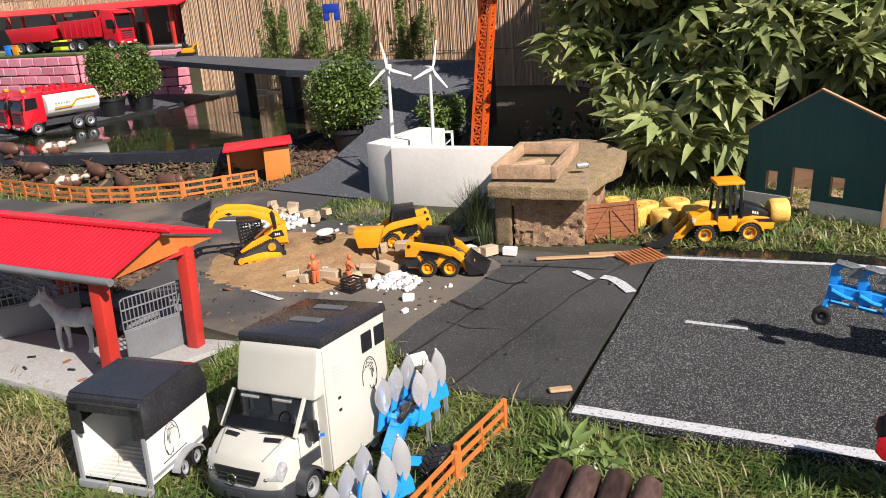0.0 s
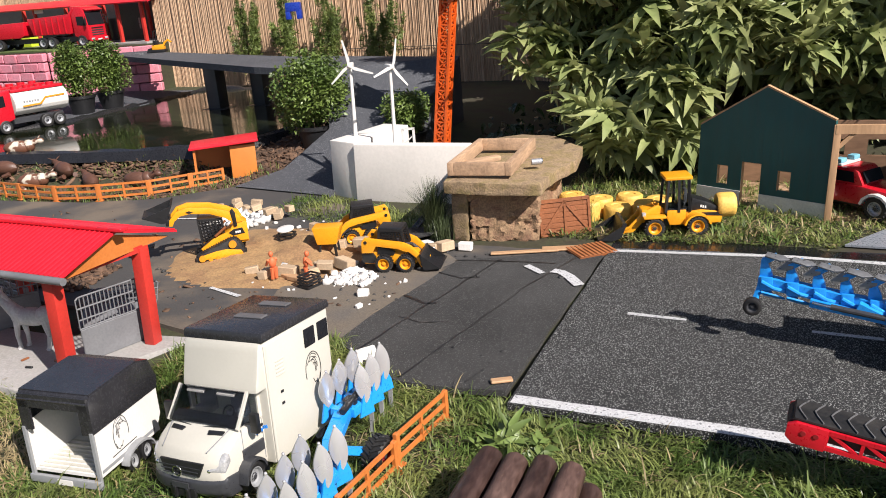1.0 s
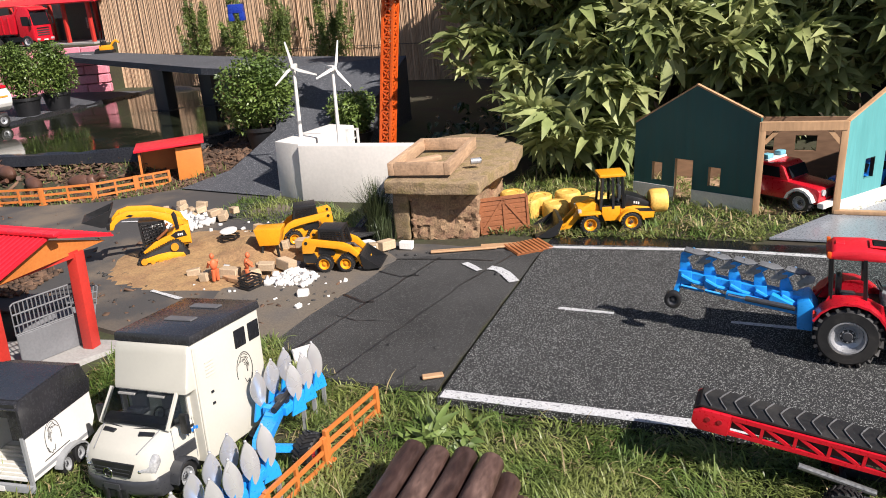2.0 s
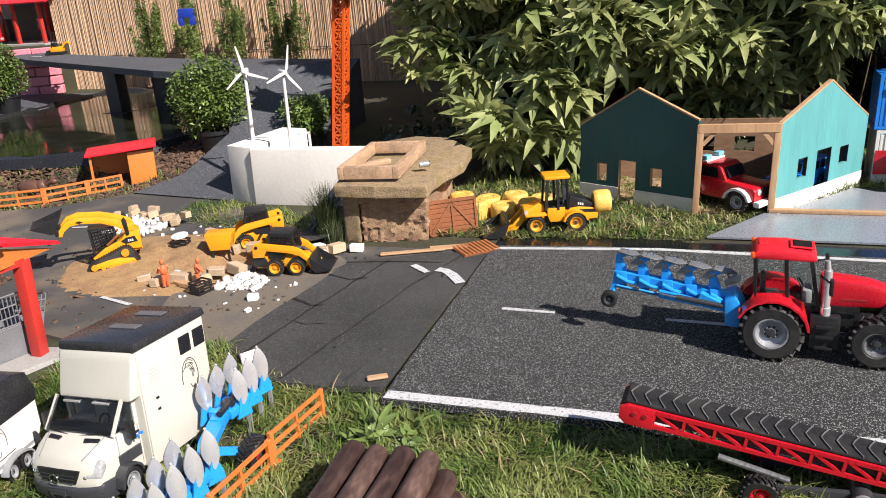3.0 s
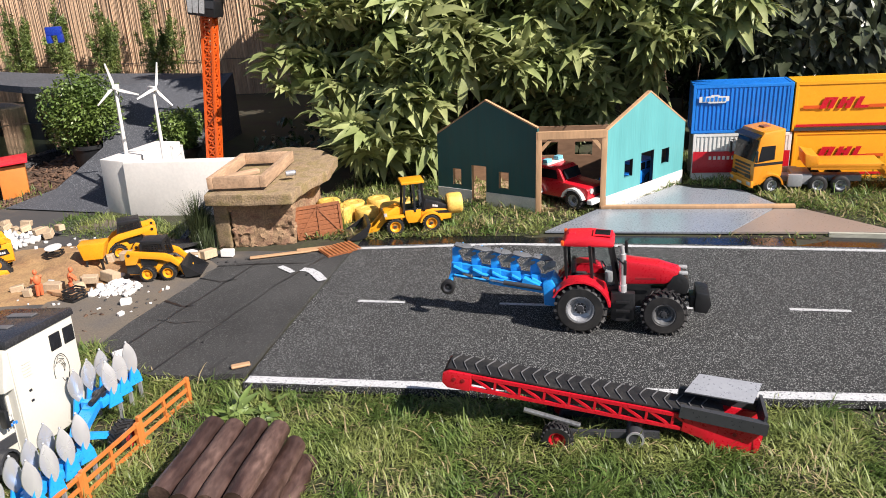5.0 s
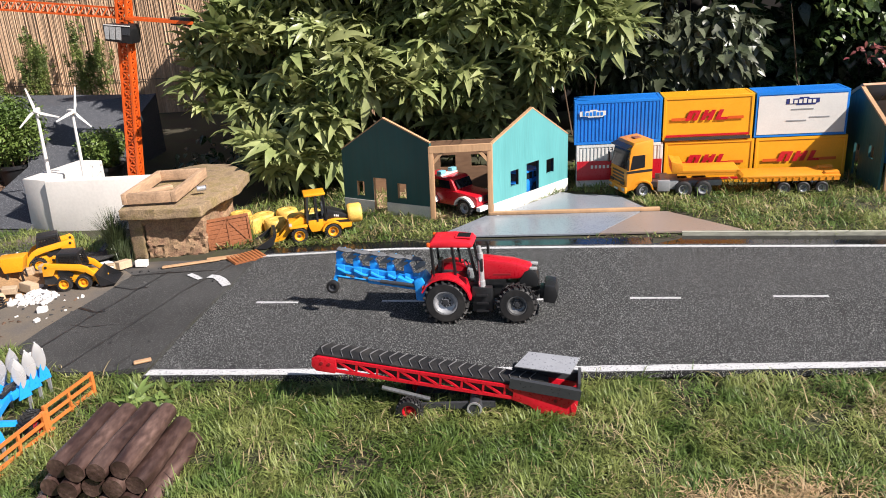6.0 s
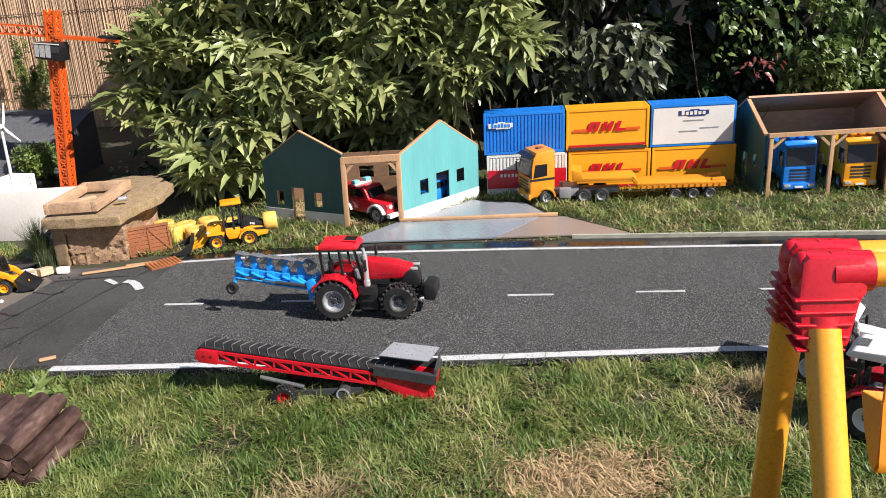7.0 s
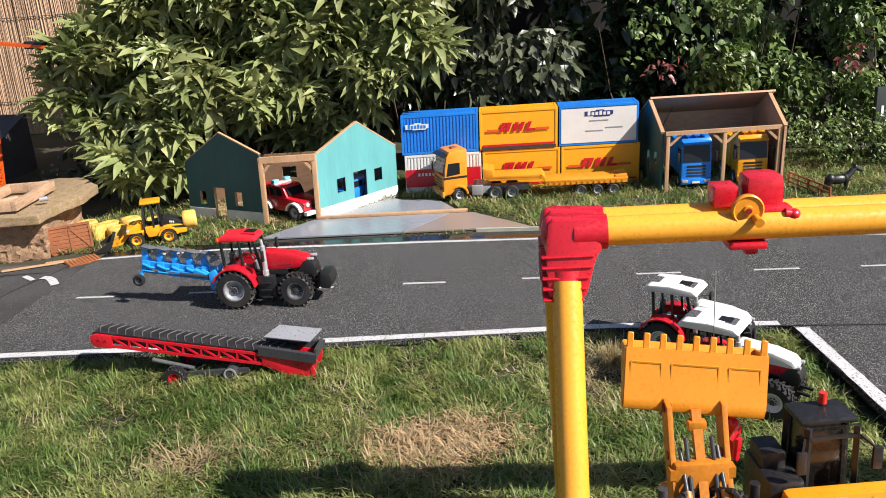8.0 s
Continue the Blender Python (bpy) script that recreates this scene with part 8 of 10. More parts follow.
def lorry_cab(t, x, w, paint, z0=0.03, h=0.20, dark=None, turn=0.0):
    """A lorry cab with its front at x, looking along +x; turn: degrees by which it is steered round the middle of its rear wall."""
    def spin(bm):
        if turn:
            bmesh.ops.rotate(bm, verts=bm.verts, cent=(x - 0.06, 0, 0), matrix=Matrix.Rotation(radians(turn), 3, "Z"))
    bm = B()
    profile(bm, [(x - 0.115, z0 + 0.03), (x - 0.004, z0), (x, z0 + 0.01), (x, z0 + 0.085), (x - 0.016, z0 + h - 0.03), (x - 0.03, z0 + h - 0.008), (x - 0.115, z0 + h)], -w, w, 0.009)
    spin(bm)
    c = part("cab", bm, paint, t)
    bm = B()
    a, d = Vector((x - 0.0005, 0, z0 + 0.095)), Vector((x - 0.0155, 0, z0 + h - 0.038))
    bar(bm, a, d, 2 * w - 0.016, 0.004)
    spin(bm)
    part("windscreen", bm, window_dark, c)
    bm = B()
    bar(bm, (x - 0.022, 0, z0 + h - 0.020), (x + 0.004, 0, z0 + h - 0.030), 2 * w - 0.01, 0.004)
    spin(bm)
    part("sun_visor", bm, dark or paint, c)
    for i in range(4):
        bm = B()
        box(bm, x + 0.0005, 0, z0 + 0.030 + i * 0.014, 0.003, 2 * w - 0.05, 0.008, bevel=0.001, seg=1)
        spin(bm)
        part("grille_slot", bm, darkgrey if i != 3 else black, c)
    bm = B()
    box(bm, x + 0.001, 0, z0 - 0.004, 0.012, 2 * w, 0.026, bevel=0.004)
    spin(bm)
    bp = part("bumper", bm, paint, c)
    bm = B()
    box(bm, x + 0.0085, 0, z0 + 0.001, 0.002, 0.034, 0.008)
    spin(bm)
    part("number_plate", bm, white, bp, "blank pale plate")
    for s in (-1, 1):
        bm = B()
        box(bm, x + 0.005, s * (w - 0.018), z0 + 0.004, 0.008, 0.026, 0.013, bevel=0.002)
        spin(bm)
        part("headlight", bm, lamp_clear, c)
        bm = B()
        profile(bm, [(x - 0.078, z0 + 0.098), (x - 0.014, z0 + 0.092), (x - 0.024, z0 + 0.150), (x - 0.078, z0 + 0.150)], s * w - 0.0012, s * w + 0.0012)
        spin(bm)
        part("side_window", bm, window_dark, c)
        bm = B()
        bar(bm, (x - 0.008, s * w, z0 + 0.15), (x + 0.004, s * (w + 0.014), z0 + 0.145), 0.003)
        box(bm, x + 0.002, s * (w + 0.016), z0 + 0.095, 0.006, 0.012, 0.045, bevel=0.003)
        spin(bm)
        part("mirror", bm, black, c)
    if dark:
        for s in (-1, 1):
            bm = B()
            profile(bm, [(x - 0.112, z0 + 0.078), (x + 0.001, z0 + 0.078), (x + 0.001, z0 + 0.088), (x - 0.112, z0 + 0.088)], s * w - 0.001, s * w + 0.001)
            spin(bm)
            part("belt_line", bm, dark, c)
            bm = B()
            box(bm, x + 0.006, s * (w - 0.030), z0 + 0.030, 0.003, 0.034, 0.012)
            spin(bm)
            part("fog_lamp", bm, dark, c)
        bm = B()
        box(bm, x - 0.075, 0, z0 + h - 0.0055, 0.030, 0.036, 0.006, bevel=0.002)
        spin(bm)
        part("roof_hatch", bm, brown, c)
    return c


def low_loader():
    t = thing("low_loader_truck", 1.05, 1.175, -0.012, 178.5, "orange-yellow toy truck with a long low loader trailer", "toy truck", lean=0.03)
    # local x runs backwards to the world: the cab looks towards -x of the world
    c = lorry_cab(t, 0.02, 0.080, amber, 0.032, 0.210, black, 22)
    for s in (-1, 1):
        wheel(t, -0.060 - 0.022 * s, s * 0.066, 0.033, 0.033, 0.026, silver, s, False, steer=22)
        bm = B()
        box(bm, -0.165, s * 0.060, 0.026, 0.05, 0.02, 0.045, bevel=0.003)
        part("fuel_tank", bm, grey, t)
        for xx in (-0.245, -0.322):
            wheel(t, xx, s * 0.062, 0.033, 0.033, 0.028, silver, s, False)
        for xx in (-0.632, -0.706, -0.776):
            wheel(t, xx, s * 0.060, 0.026, 0.026, 0.026, silver, s, False)
    bm = B()
    box(bm, -0.22, 0, 0.034, 0.36, 0.05, 0.024, bevel=0.003)
    box(bm, -0.19, 0, 0.030, 0.07, 0.11, 0.040, bevel=0.004)
    part("chassis", bm, grey, t)
    bm = B()
    box(bm, -0.330, 0, 0.098, 0.255, 0.135, 0.012, bevel=0.002)
    profile(bm, [(-0.448, 0.110), (-0.448, 0.098), (-0.464, 0.082), (-0.464, 0.062), (-0.474, 0.062), (-0.474, 0.088), (-0.458, 0.108)], -0.0675, 0.0675)
    ld = part("trailer_neck", bm, amber, t)
    bm = B()
    profile(bm, [(-0.205, 0.100), (-0.196, 0.100), (-0.190, 0.150), (-0.212, 0.142), (-0.236, 0.140), (-0.240, 0.110)], -0.0685, 0.0685, 0.002)
    part("headboard", bm, amber, ld)
    for s in (-1, 1):
        bm = B()
        box(bm, -0.335, s * 0.0640, 0.088, 0.240, 0.005, 0.012, bevel=0.001, seg=1)
        part("side_rail", bm, amber, ld)
    bm = B()
    box(bm, -0.655, 0, 0.070, 0.37, 0.142, 0.009, bevel=0.002)
    dk = part("trailer_deck", bm, amber, t)
    for s in (-1, 1):
        bm = B()
        box(bm, -0.655, s * 0.0680, 0.056, 0.364, 0.005, 0.014, bevel=0.001, seg=1)
        part("side_rail", bm, amber, dk)
    for i in range(14):
        for s in (-1, 1):
            bm = B()
            box(bm, -0.492 - i * 0.025, s * 0.0715, 0.057, 0.006, 0.004, 0.014)
            part("deck_bracket", bm, amber, dk)
    for s in (-1, 1):
        bm = B()
        profile(bm, [(-0.838, 0.079), (-0.780, 0.079), (-0.786, 0.086), (-0.836, 0.090)], s * 0.045 - 0.015, s * 0.045 + 0.015, 0.001)
        part("loading_ramp", bm, amber, t)
        bm = B()
        n = 9
        arc = [(-0.060 - 0.022 * s + k * math.cos(q), 0.034 + k * math.sin(q)) for k, qs in ((0.043, np.linspace(0.1, math.pi - 0.1, n)), (0.037, np.linspace(math.pi - 0.1, 0.1, n))) for q in qs]
        profile(bm, arc, s * 0.070 - 0.012, s * 0.070 + 0.012)
        part("wheel_arch", bm, amber, t)
        bm = B()
        box(bm, -0.05, s * 0.0725, 0.100, 0.04, 0.003, 0.014)
        bmesh.ops.rotate(bm, verts=bm.verts, cent=(-0.04, 0, 0), matrix=Matrix.Rotation(radians(22), 3, "Z"))
        part("door_plate", bm, white, c)


low_loader()


def parked_lorry(x, y, paint, label):
    t = thing("toy_lorry", x, y, -0.008, -90, label, "toy truck", "garaged trucks", lean=0.03)
    lorry_cab(t, 0.0, 0.066, paint, 0.026, 0.205)
    for s in (-1, 1):
        wheel(t, -0.055, s * 0.056, 0.032, 0.032, 0.024, silver, s, False)
        wheel(t, -0.27, s * 0.056, 0.032, 0.032, 0.024, silver, s, False)
    bm = B()
    box(bm, -0.17, 0, 0.03, 0.30, 0.05, 0.03)
    part("chassis", bm, darkgrey, t)
    bm = B()
    box(bm, -0.22, 0, 0.062, 0.18, 0.135, 0.14, bevel=0.004)
    part("load_body", bm, paint, t)
    for k in range(3):
        bm = B()
        box(bm, -0.05, -0.036 + k * 0.036, 0.232, 0.05, 0.026, 0.010, bevel=0.003)
        part("roof_lamp", bm, paint, t)


parked_lorry(2.190, 1.105, blue, "bright blue toy truck parked in the garage")
parked_lorry(2.437, 1.115, yellow, "yellow toy truck parked in the garage")


# ---- gantry crane and digger in front ----
def gantry():
    o = Vector((1.42, -1.39, -0.04))
    t = thing("gantry_crane", *o, 0, "yellow tube toy gantry crane with red joints", "toy gantry")
    r, zb = 0.0205, 0.577
    for y, z in ((-1.406, zb), (-1.366, zb + 0.002)):
        bm = B()
        rod(bm, Vector((1.44, y, z)) - o, Vector((2.62, y, z - 0.004)) - o, r, seg=28)
        part("beam_tube", bm, tube_yellow, t)
    for x0, s in ((1.42, 1), (2.64, -1)):
        for top, foot in (((0.008, -1.437, 0.515), (-0.0055, -1.704, -0.04)), ((0.0, -1.342, 0.52), (0.0157, -1.199, -0.04))):
            p, q = Vector((x0 + s * top[0], top[1], top[2])) - o, Vector((x0 + s * foot[0], foot[1], foot[2])) - o
            bm = B()
            rod(bm, p, q, r, seg=28)
            part("leg_tube", bm, tube_yellow, t)
        # the joint: a cheek for each leg, ribbed, with a round socket for each beam tube
        for yc, dy in ((-1.408, -0.030), (-1.364, 0.022)):
            bm = B()
            h = 0.0195
            a = x0 - o.x
            z = zb - o.z
            prof = [(a - s * 0.016, z + 0.018), (a - s * 0.009, z + 0.025), (a + s * 0.056, z + 0.022), (a + s * 0.058, z - 0.020), (a + s * 0.050, z - 0.028), (a + s * 0.034, z - 0.080), (a - s * 0.018, z - 0.080), (a - s * 0.020, z - 0.024)]
            profile(bm, prof, yc - o.y - h, yc - o.y + h, 0.006)
            for v in bm.verts:
                v.co.y += dy * max(0.0, (z - v.co.z) / 0.1)
            c = part("joint_cheek", bm, red, t)
            bm = B()
            rod(bm, (a + s * 0.020, yc - o.y, z), (a + s * 0.066, yc - o.y, z), r * 1.2, seg=28)
            part("beam_socket", bm, red, c)
            bm = B()
            ball(bm, a - s * 0.012, yc - o.y, z + 0.002, 0.013, 0.020, 0.024, 16, 10)
            part("end_cap", bm, red, c)
            for k in range(5):
                f = 0.026 + 0.0140 * k
                bm = B()
                w = 0.072 - 0.32 * max(0.0, f - 0.03)
                box(bm, a - s * 0.026 + s * w / 2, yc - o.y + dy * f / 0.1, z - f - 0.0012, w, 2 * h + 0.007, 0.0032, bevel=0.001, seg=1)
                part("rib", bm, red, c)
            bm = B()
            p = Vector((a + s * 0.008, yc - o.y + dy * 0.5, z - 0.050))
            d = Vector((0, dy, -0.1)).normalized()
            rod(bm, p, p + d * 0.042, r * 1.22, r * 1.15, 24)
            part("leg_socket", bm, red, c)
    # winch on the beam
    z = zb - o.z
    x = 1.672 - o.x
    bm = B()
    box(bm, x + 0.030, 0.018, z + 0.010, 0.052, 0.054, 0.054, bevel=0.012)
    box(bm, x + 0.024, 0.020, z + 0.050, 0.036, 0.038, 0.012, bevel=0.005)
    box(bm, x - 0.020, 0.020, z + 0.020, 0.034, 0.040, 0.030, bevel=0.004)
    wn = part("winch_body", bm, red, t)
    bm = B()
    lathe(bm, [(0.0, 0), (0.020, 0), (0.0215, 0.003), (0.0215, 0.010), (0.0195, 0.012), (0.0175, 0.010), (0.007, 0.010), (0.006, 0.014), (0, 0.014)], 32, pose(x, -0.022, z + 0.024, 90, 0, 0))
    wd = part("winch_wheel", bm, amber, wn, "orange winch wheel")
    bm = B()
    rod(bm, (x, -0.0355, z + 0.024), (x, -0.0375, z + 0.024), 0.004, seg=14)
    part("axle_hole", bm, darkred, wd)
    bm = B()
    rod(bm, (x + 0.010, -0.032, z + 0.014), (x + 0.010, -0.052, z + 0.011), 0.005, 0.0065, 14)
    part("crank_knob", bm, amber, wd)
    bm = B()
    box(bm, x + 0.032, -0.010, z + 0.010, 0.060, 0.030, 0.014, bevel=0.004)
    rod(bm, (x + 0.050, -0.026, z + 0.016), (x + 0.062, -0.026, z + 0.014), 0.007, seg=12)
    ball(bm, x + 0.062, -0.026, z + 0.014, 0.009, 0.009, 0.008)
    part("lever", bm, red, wn)
    bm = B()
    box(bm, x + 0.003, 0.004, z - 0.032, 0.052, 0.075, 0.010, bevel=0.004)
    box(bm, x + 0.010, -0.01, z - 0.042, 0.018, 0.03, 0.012, bevel=0.004)
    part("trolley", bm, red, wn)


gantry()


# amber taken darker: the shade on the digger's arms and tower as colour
digger_orange = surf("digger_orange", (0.50, 0.175, 0.014), 0.38, var=0.2)


def front_loader():
    """The yellow digger under the gantry, its wide bucket raised."""
    t = thing("yellow_digger", 1.604, -1.52, -0.052, 94, "yellow toy digger with raised wide loader bucket", "toy digger")
    # local x forwards, towards the bucket
    for xx, r in ((-0.13, 0.075), (0.06, 0.058)):
        for s in (-1, 1):
            wheel(t, xx, s * 0.060, r, r, 0.040, yellow, s, True)
    bm = B()
    box(bm, -0.02, 0, 0.05, 0.25, 0.080, 0.110, bevel=0.008)
    part("body", bm, amber, t)
    bm = B()
    box(bm, 0.048, 0, 0.155, 0.10, 0.080, 0.085, bevel=0.008)
    bn = part("bonnet", bm, amber, t)
    for k in range(5):
        bm = B()
        box(bm, 0.099, 0, 0.170 + k * 0.012, 0.002, 0.060, 0.006)
        part("grille_bar", bm, black, bn)
    bm = B()
    box(bm, 0.052, 0, 0.238, 0.060, 0.058, 0.012, bevel=0.004)
    part("bonnet_vent", bm, black, bn)
    bm = B()
    for s in (-1, 1):
        for xx in (-0.14, -0.045):
            bar(bm, (xx, s * 0.042, 0.15), (xx, s * 0.040, 0.272), 0.008)
    box(bm, -0.092, 0, 0.268, 0.12, 0.098, 0.010, bevel=0.004)
    part("cab_frame", bm, black, t)
    bm = B()
    box(bm, -0.085, 0, 0.160, 0.05, 0.045, 0.022, bevel=0.006)
    box(bm, -0.11, 0, 0.180, 0.014, 0.045, 0.050, bevel=0.006)
    part("seat", bm, grey, t)
    for s in (-1, 1):
        bm = B()
        profile(bm, [(-0.022, 0.235), (0.008, 0.275), (0.034, 0.335), (0.050, 0.388), (0.072, 0.392), (0.080, 0.376), (0.064, 0.328), (0.042, 0.262), (0.012, 0.215)], s * 0.038 - 0.0038, s * 0.038 + 0.0038, 0.001)
        a = part("lift_arm", bm, digger_orange, t)
        for px, pz in ((0.004, 0.245), (0.042, 0.318), (0.065, 0.380)):
            bm = B()
            rod(bm, (px, s * 0.032, pz), (px, s * 0.0435, pz), 0.0065, seg=12)
            part("pivot_pin", bm, darkred, a)
        bm = B()
        rod(bm, (-0.05, s * 0.026, 0.235), (0.0, s * 0.026, 0.285), 0.0065, seg=12)
        part("ram", bm, digger_orange, t)
        bm = B()
        rod(bm, (-0.002, s * 0.026, 0.283), (0.040, s * 0.026, 0.330), 0.0032, seg=12)
        part("ram_rod", bm, darkgrey, t)
        bm = B()
        rod(bm, (-0.06, s * 0.040, 0.235), (-0.01, s * 0.060, 0.250), 0.006, seg=8)
        part("hose", bm, black, t)
    bm = B()
    bar(bm, (0.006, 0, 0.262), (0.060, 0, 0.378), 0.013, 0.012)
    box(bm, 0.050, 0, 0.352, 0.014, 0.026, 0.014, bevel=0.003)
    part("tilt_link", bm, digger_orange, t)
    bm = B()
    bar(bm, (0.022, -0.045, 0.302), (0.022, 0.045, 0.302), 0.016, 0.016)
    part("cross_tube", bm, digger_orange, t)
    bm = B()
    box(bm, 0.024, 0, 0.16, 0.026, 0.086, 0.158, bevel=0.006, taper=(0.8, 0.9))
    tw = part("front_tower", bm, digger_orange, t)
    for k in range(3):
        bm = B()
        box(bm, 0.0108 + 0.0008 * k, 0, 0.215 + k * 0.026, 0.004, 0.040 - k * 0.003, 0.014, bevel=0.002)
        part("slot", bm, black, tw)
    # dark rods added to stand for the shade between the arms
    for s in (-1, 1):
        bm = B()
        rod(bm, (0.0, s * 0.018, 0.272), (0.040, s * 0.018, 0.345), 0.0032, seg=10)
        part("tilt_ram", bm, darkgrey, tw)
    bm = B()
    box(bm, -0.040, 0, 0.150, 0.075, 0.096, 0.078, bevel=0.006)
    eh = part("engine_hood", bm, digger_orange, t)
    bm = B()
    box(bm, -0.010, 0.002, 0.240, 0.044, 0.066, 0.028, bevel=0.010)
    part("seat_cushion", bm, darkgrey, t, "dark grey cushion between the arms")
    for s in (-1, 1):
        bm = B()
        box(bm, -0.040, s * 0.030, 0.237, 0.030, 0.022, 0.012, bevel=0.003)
        part("hood_latch", bm, amber, eh)
    for y0, z0, y1, z1 in ((-0.030, 0.262, -0.062, 0.215), (0.026, 0.258, 0.066, 0.222), (-0.012, 0.268, -0.055, 0.250), (0.014, 0.266, 0.058, 0.262)):
        bm = B()
        tube(bm, [(0.015, y0, z0 + 0.01), (-0.012, (y0 + y1) / 2, z0 + 0.022), (-0.02, y1, z1 + 0.01), (-0.015, y1, z1 - 0.05)], 0.0045, 8)
        part("hydraulic_hose", bm, black, t)
    for s in (-1, 1):
        bm = B()
        box(bm, 0.02, s * 0.048, 0.135, 0.14, 0.030, 0.070, bevel=0.008)
        part("side_box", bm, black, t)
        bm = B()
        rod(bm, (-0.01, s * 0.062, 0.15), (-0.01, s * 0.062, 0.30), 0.007, seg=12)
        part("upright", bm, black if s < 0 else darkgrey, t)
    # the bucket, its back towards the cab
    w = 0.0960
    bm = B()
    profile(bm, [(0.163, 0.386), (0.160, 0.378), (0.162, 0.370), (0.170, 0.365), (0.186, 0.366), (0.226, 0.392), (0.264, 0.428), (0.261, 0.432), (0.222, 0.400), (0.186, 0.382), (0.178, 0.388), (0.192, 0.452), (0.186, 0.454)], -w, w)
    for s in (-1, 1):
        profile(bm, [(0.164, 0.380), (0.170, 0.367), (0.186, 0.367), (0.226, 0.393), (0.262, 0.430), (0.193, 0.453), (0.187, 0.453)], s * w - 0.002, s * w + 0.002)
    bmesh.ops.translate(bm, verts=bm.verts, vec=(-0.1, 0, 0))
    bk = part("bucket", bm, amber, t, "orange-yellow loader bucket")
    # the bucket hangs askew in its worn pins
    bk.matrix_basis = Matrix.Translation((0.07, -0.002, 0.405)) @ pose(0, 0, 0, 4, 0, -10) @ Matrix.Translation((-0.07, 0, -0.405))
    for i in range(9):
        bm = B()
        box(bm, 0, -w + 0.005 + i * (2 * w - 0.010) / 8, 0, 0.006, 0.010, 0.030, pose(0.0885, 0, 0.445, 0, 10, 0), taper=(0.8, 0.85), bevel=0.001, seg=1)
        part("tooth", bm, amber, bk)
    for y0, y1 in ((-0.088, -0.046), (-0.032, 0.032), (0.046, 0.088)):
        bm = B()
        m = pose(0.0665, 0, 0.387, 0, 15, 0)
        for a, c in (((y0, 0.0), (y1, 0.0)), ((y0, 0.050), (y1, 0.050)), ((y0, 0.0), (y0, 0.050)), ((y1, 0.0), (y1, 0.050))):
            bar(bm, m @ Vector((0.0, a[0], a[1])), m @ Vector((0.0, c[0], c[1])), 0.0024)
        part("pressed_panel", bm, amber, bk)


front_loader()


def excavator():
    d = thing("yellow_excavator", 1.775, -1.455, -0.04, 96, "yellow toy excavator with black cab under the gantry", "toy digger")
    # local x looks towards the road, y to the side of the digger
    bm = B()
    box(bm, -0.105, -0.03, 0.10, 0.20, 0.17, 0.140, bevel=0.012)
    part("body", bm, yellow, d)
    # black here paints in the shade on a yellow cover
    bm = B()
    box(bm, 0.060, 0.046, 0.240, 0.050, 0.036, 0.030, bevel=0.005)
    part("engine_cover", bm, black, d)
    bm = B()
    box(bm, 0.045, 0.042, 0.10, 0.10, 0.054, 0.145, bevel=0.010)
    part("tank", bm, black, d)
    bm = B()
    box(bm, 0.050, -0.025, 0.185, 0.055, 0.070, 0.133, bevel=0.008, taper=(0.92, 0.95))
    cb = part("cab", bm, surf("dusty_glazing", (0.022, 0.019, 0.016), 0.16, var=0.5, scale=30, bump=0), d, "dark dusty glazed cab")
    bm = B()
    box(bm, 0.050, -0.025, 0.318, 0.058, 0.084, 0.008, bevel=0.003)
    rf = part("roof", bm, black, cb)
    for s in (-1, 1):
        for xx in (0.010, 0.080):
            bm = B()
            bar(bm, (xx, -0.025 + s * 0.037, 0.185), (xx * 0.94 + 0.002, -0.025 + s * 0.035, 0.320), 0.008)
            part("cab_post", bm, black, cb)
        bm = B()
        bar(bm, (0.009, -0.025 - 0.034, 0.205 + 0.050 * (s + 1)), (0.009, -0.025 + 0.034, 0.205 + 0.050 * (s + 1)), 0.005)
        part("cab_rail", bm, black, cb)
        bm = B()
        bar(bm, (0.01, -0.025 + s * 0.040, 0.305), (-0.01, -0.025 + s * 0.052, 0.295), 0.003)
        box(bm, -0.012, -0.025 + s * 0.054, 0.262, 0.006, 0.014, 0.036, bevel=0.002)
        part("mirror", bm, black, cb)
    bm = B()
    rod(bm, (0.065, -0.035, 0.329), (0.065, -0.035, 0.346), 0.006, seg=12)
    part("beacon", bm, lamp_red, cb)
    bm = B()
    box(bm, -0.122, -0.03, 0.240, 0.16, 0.16, 0.004, bevel=0.001, seg=1)
    tp = part("tread_plate", bm, amber, d)
    for i in range(9):
        for j in range(7):
            if i == j == 0:
                bm = B()
                box(bm, 0, 0, 0, 0.008, 0.003, 0.0015)
                st = part("stud", bm, amber, tp, at=pose(-0.186, -0.100, 0.244, 0, 0, 45))
            else:
                again(st, tp, pose(-0.186 + i * 0.0165, -0.100 + j * 0.0225, 0.244, 0, 0, 45 if (i + j) % 2 else -45))
    for s in (-1, 1):
        bm = B()
        profile(bm, [(-0.17, 0.03), (-0.15, 0.0), (0.10, 0.0), (0.12, 0.03), (0.11, 0.062), (-0.16, 0.062)], min(s * 0.045, s * 0.085), max(s * 0.045, s * 0.085), 0.004)
        part("track", bm, black, d)
    bm = B()
    lathe(bm, [(0.045, 0.06), (0.045, 0.102), (0.0, 0.102)], 20)
    part("slew_ring", bm, black, d)


excavator()

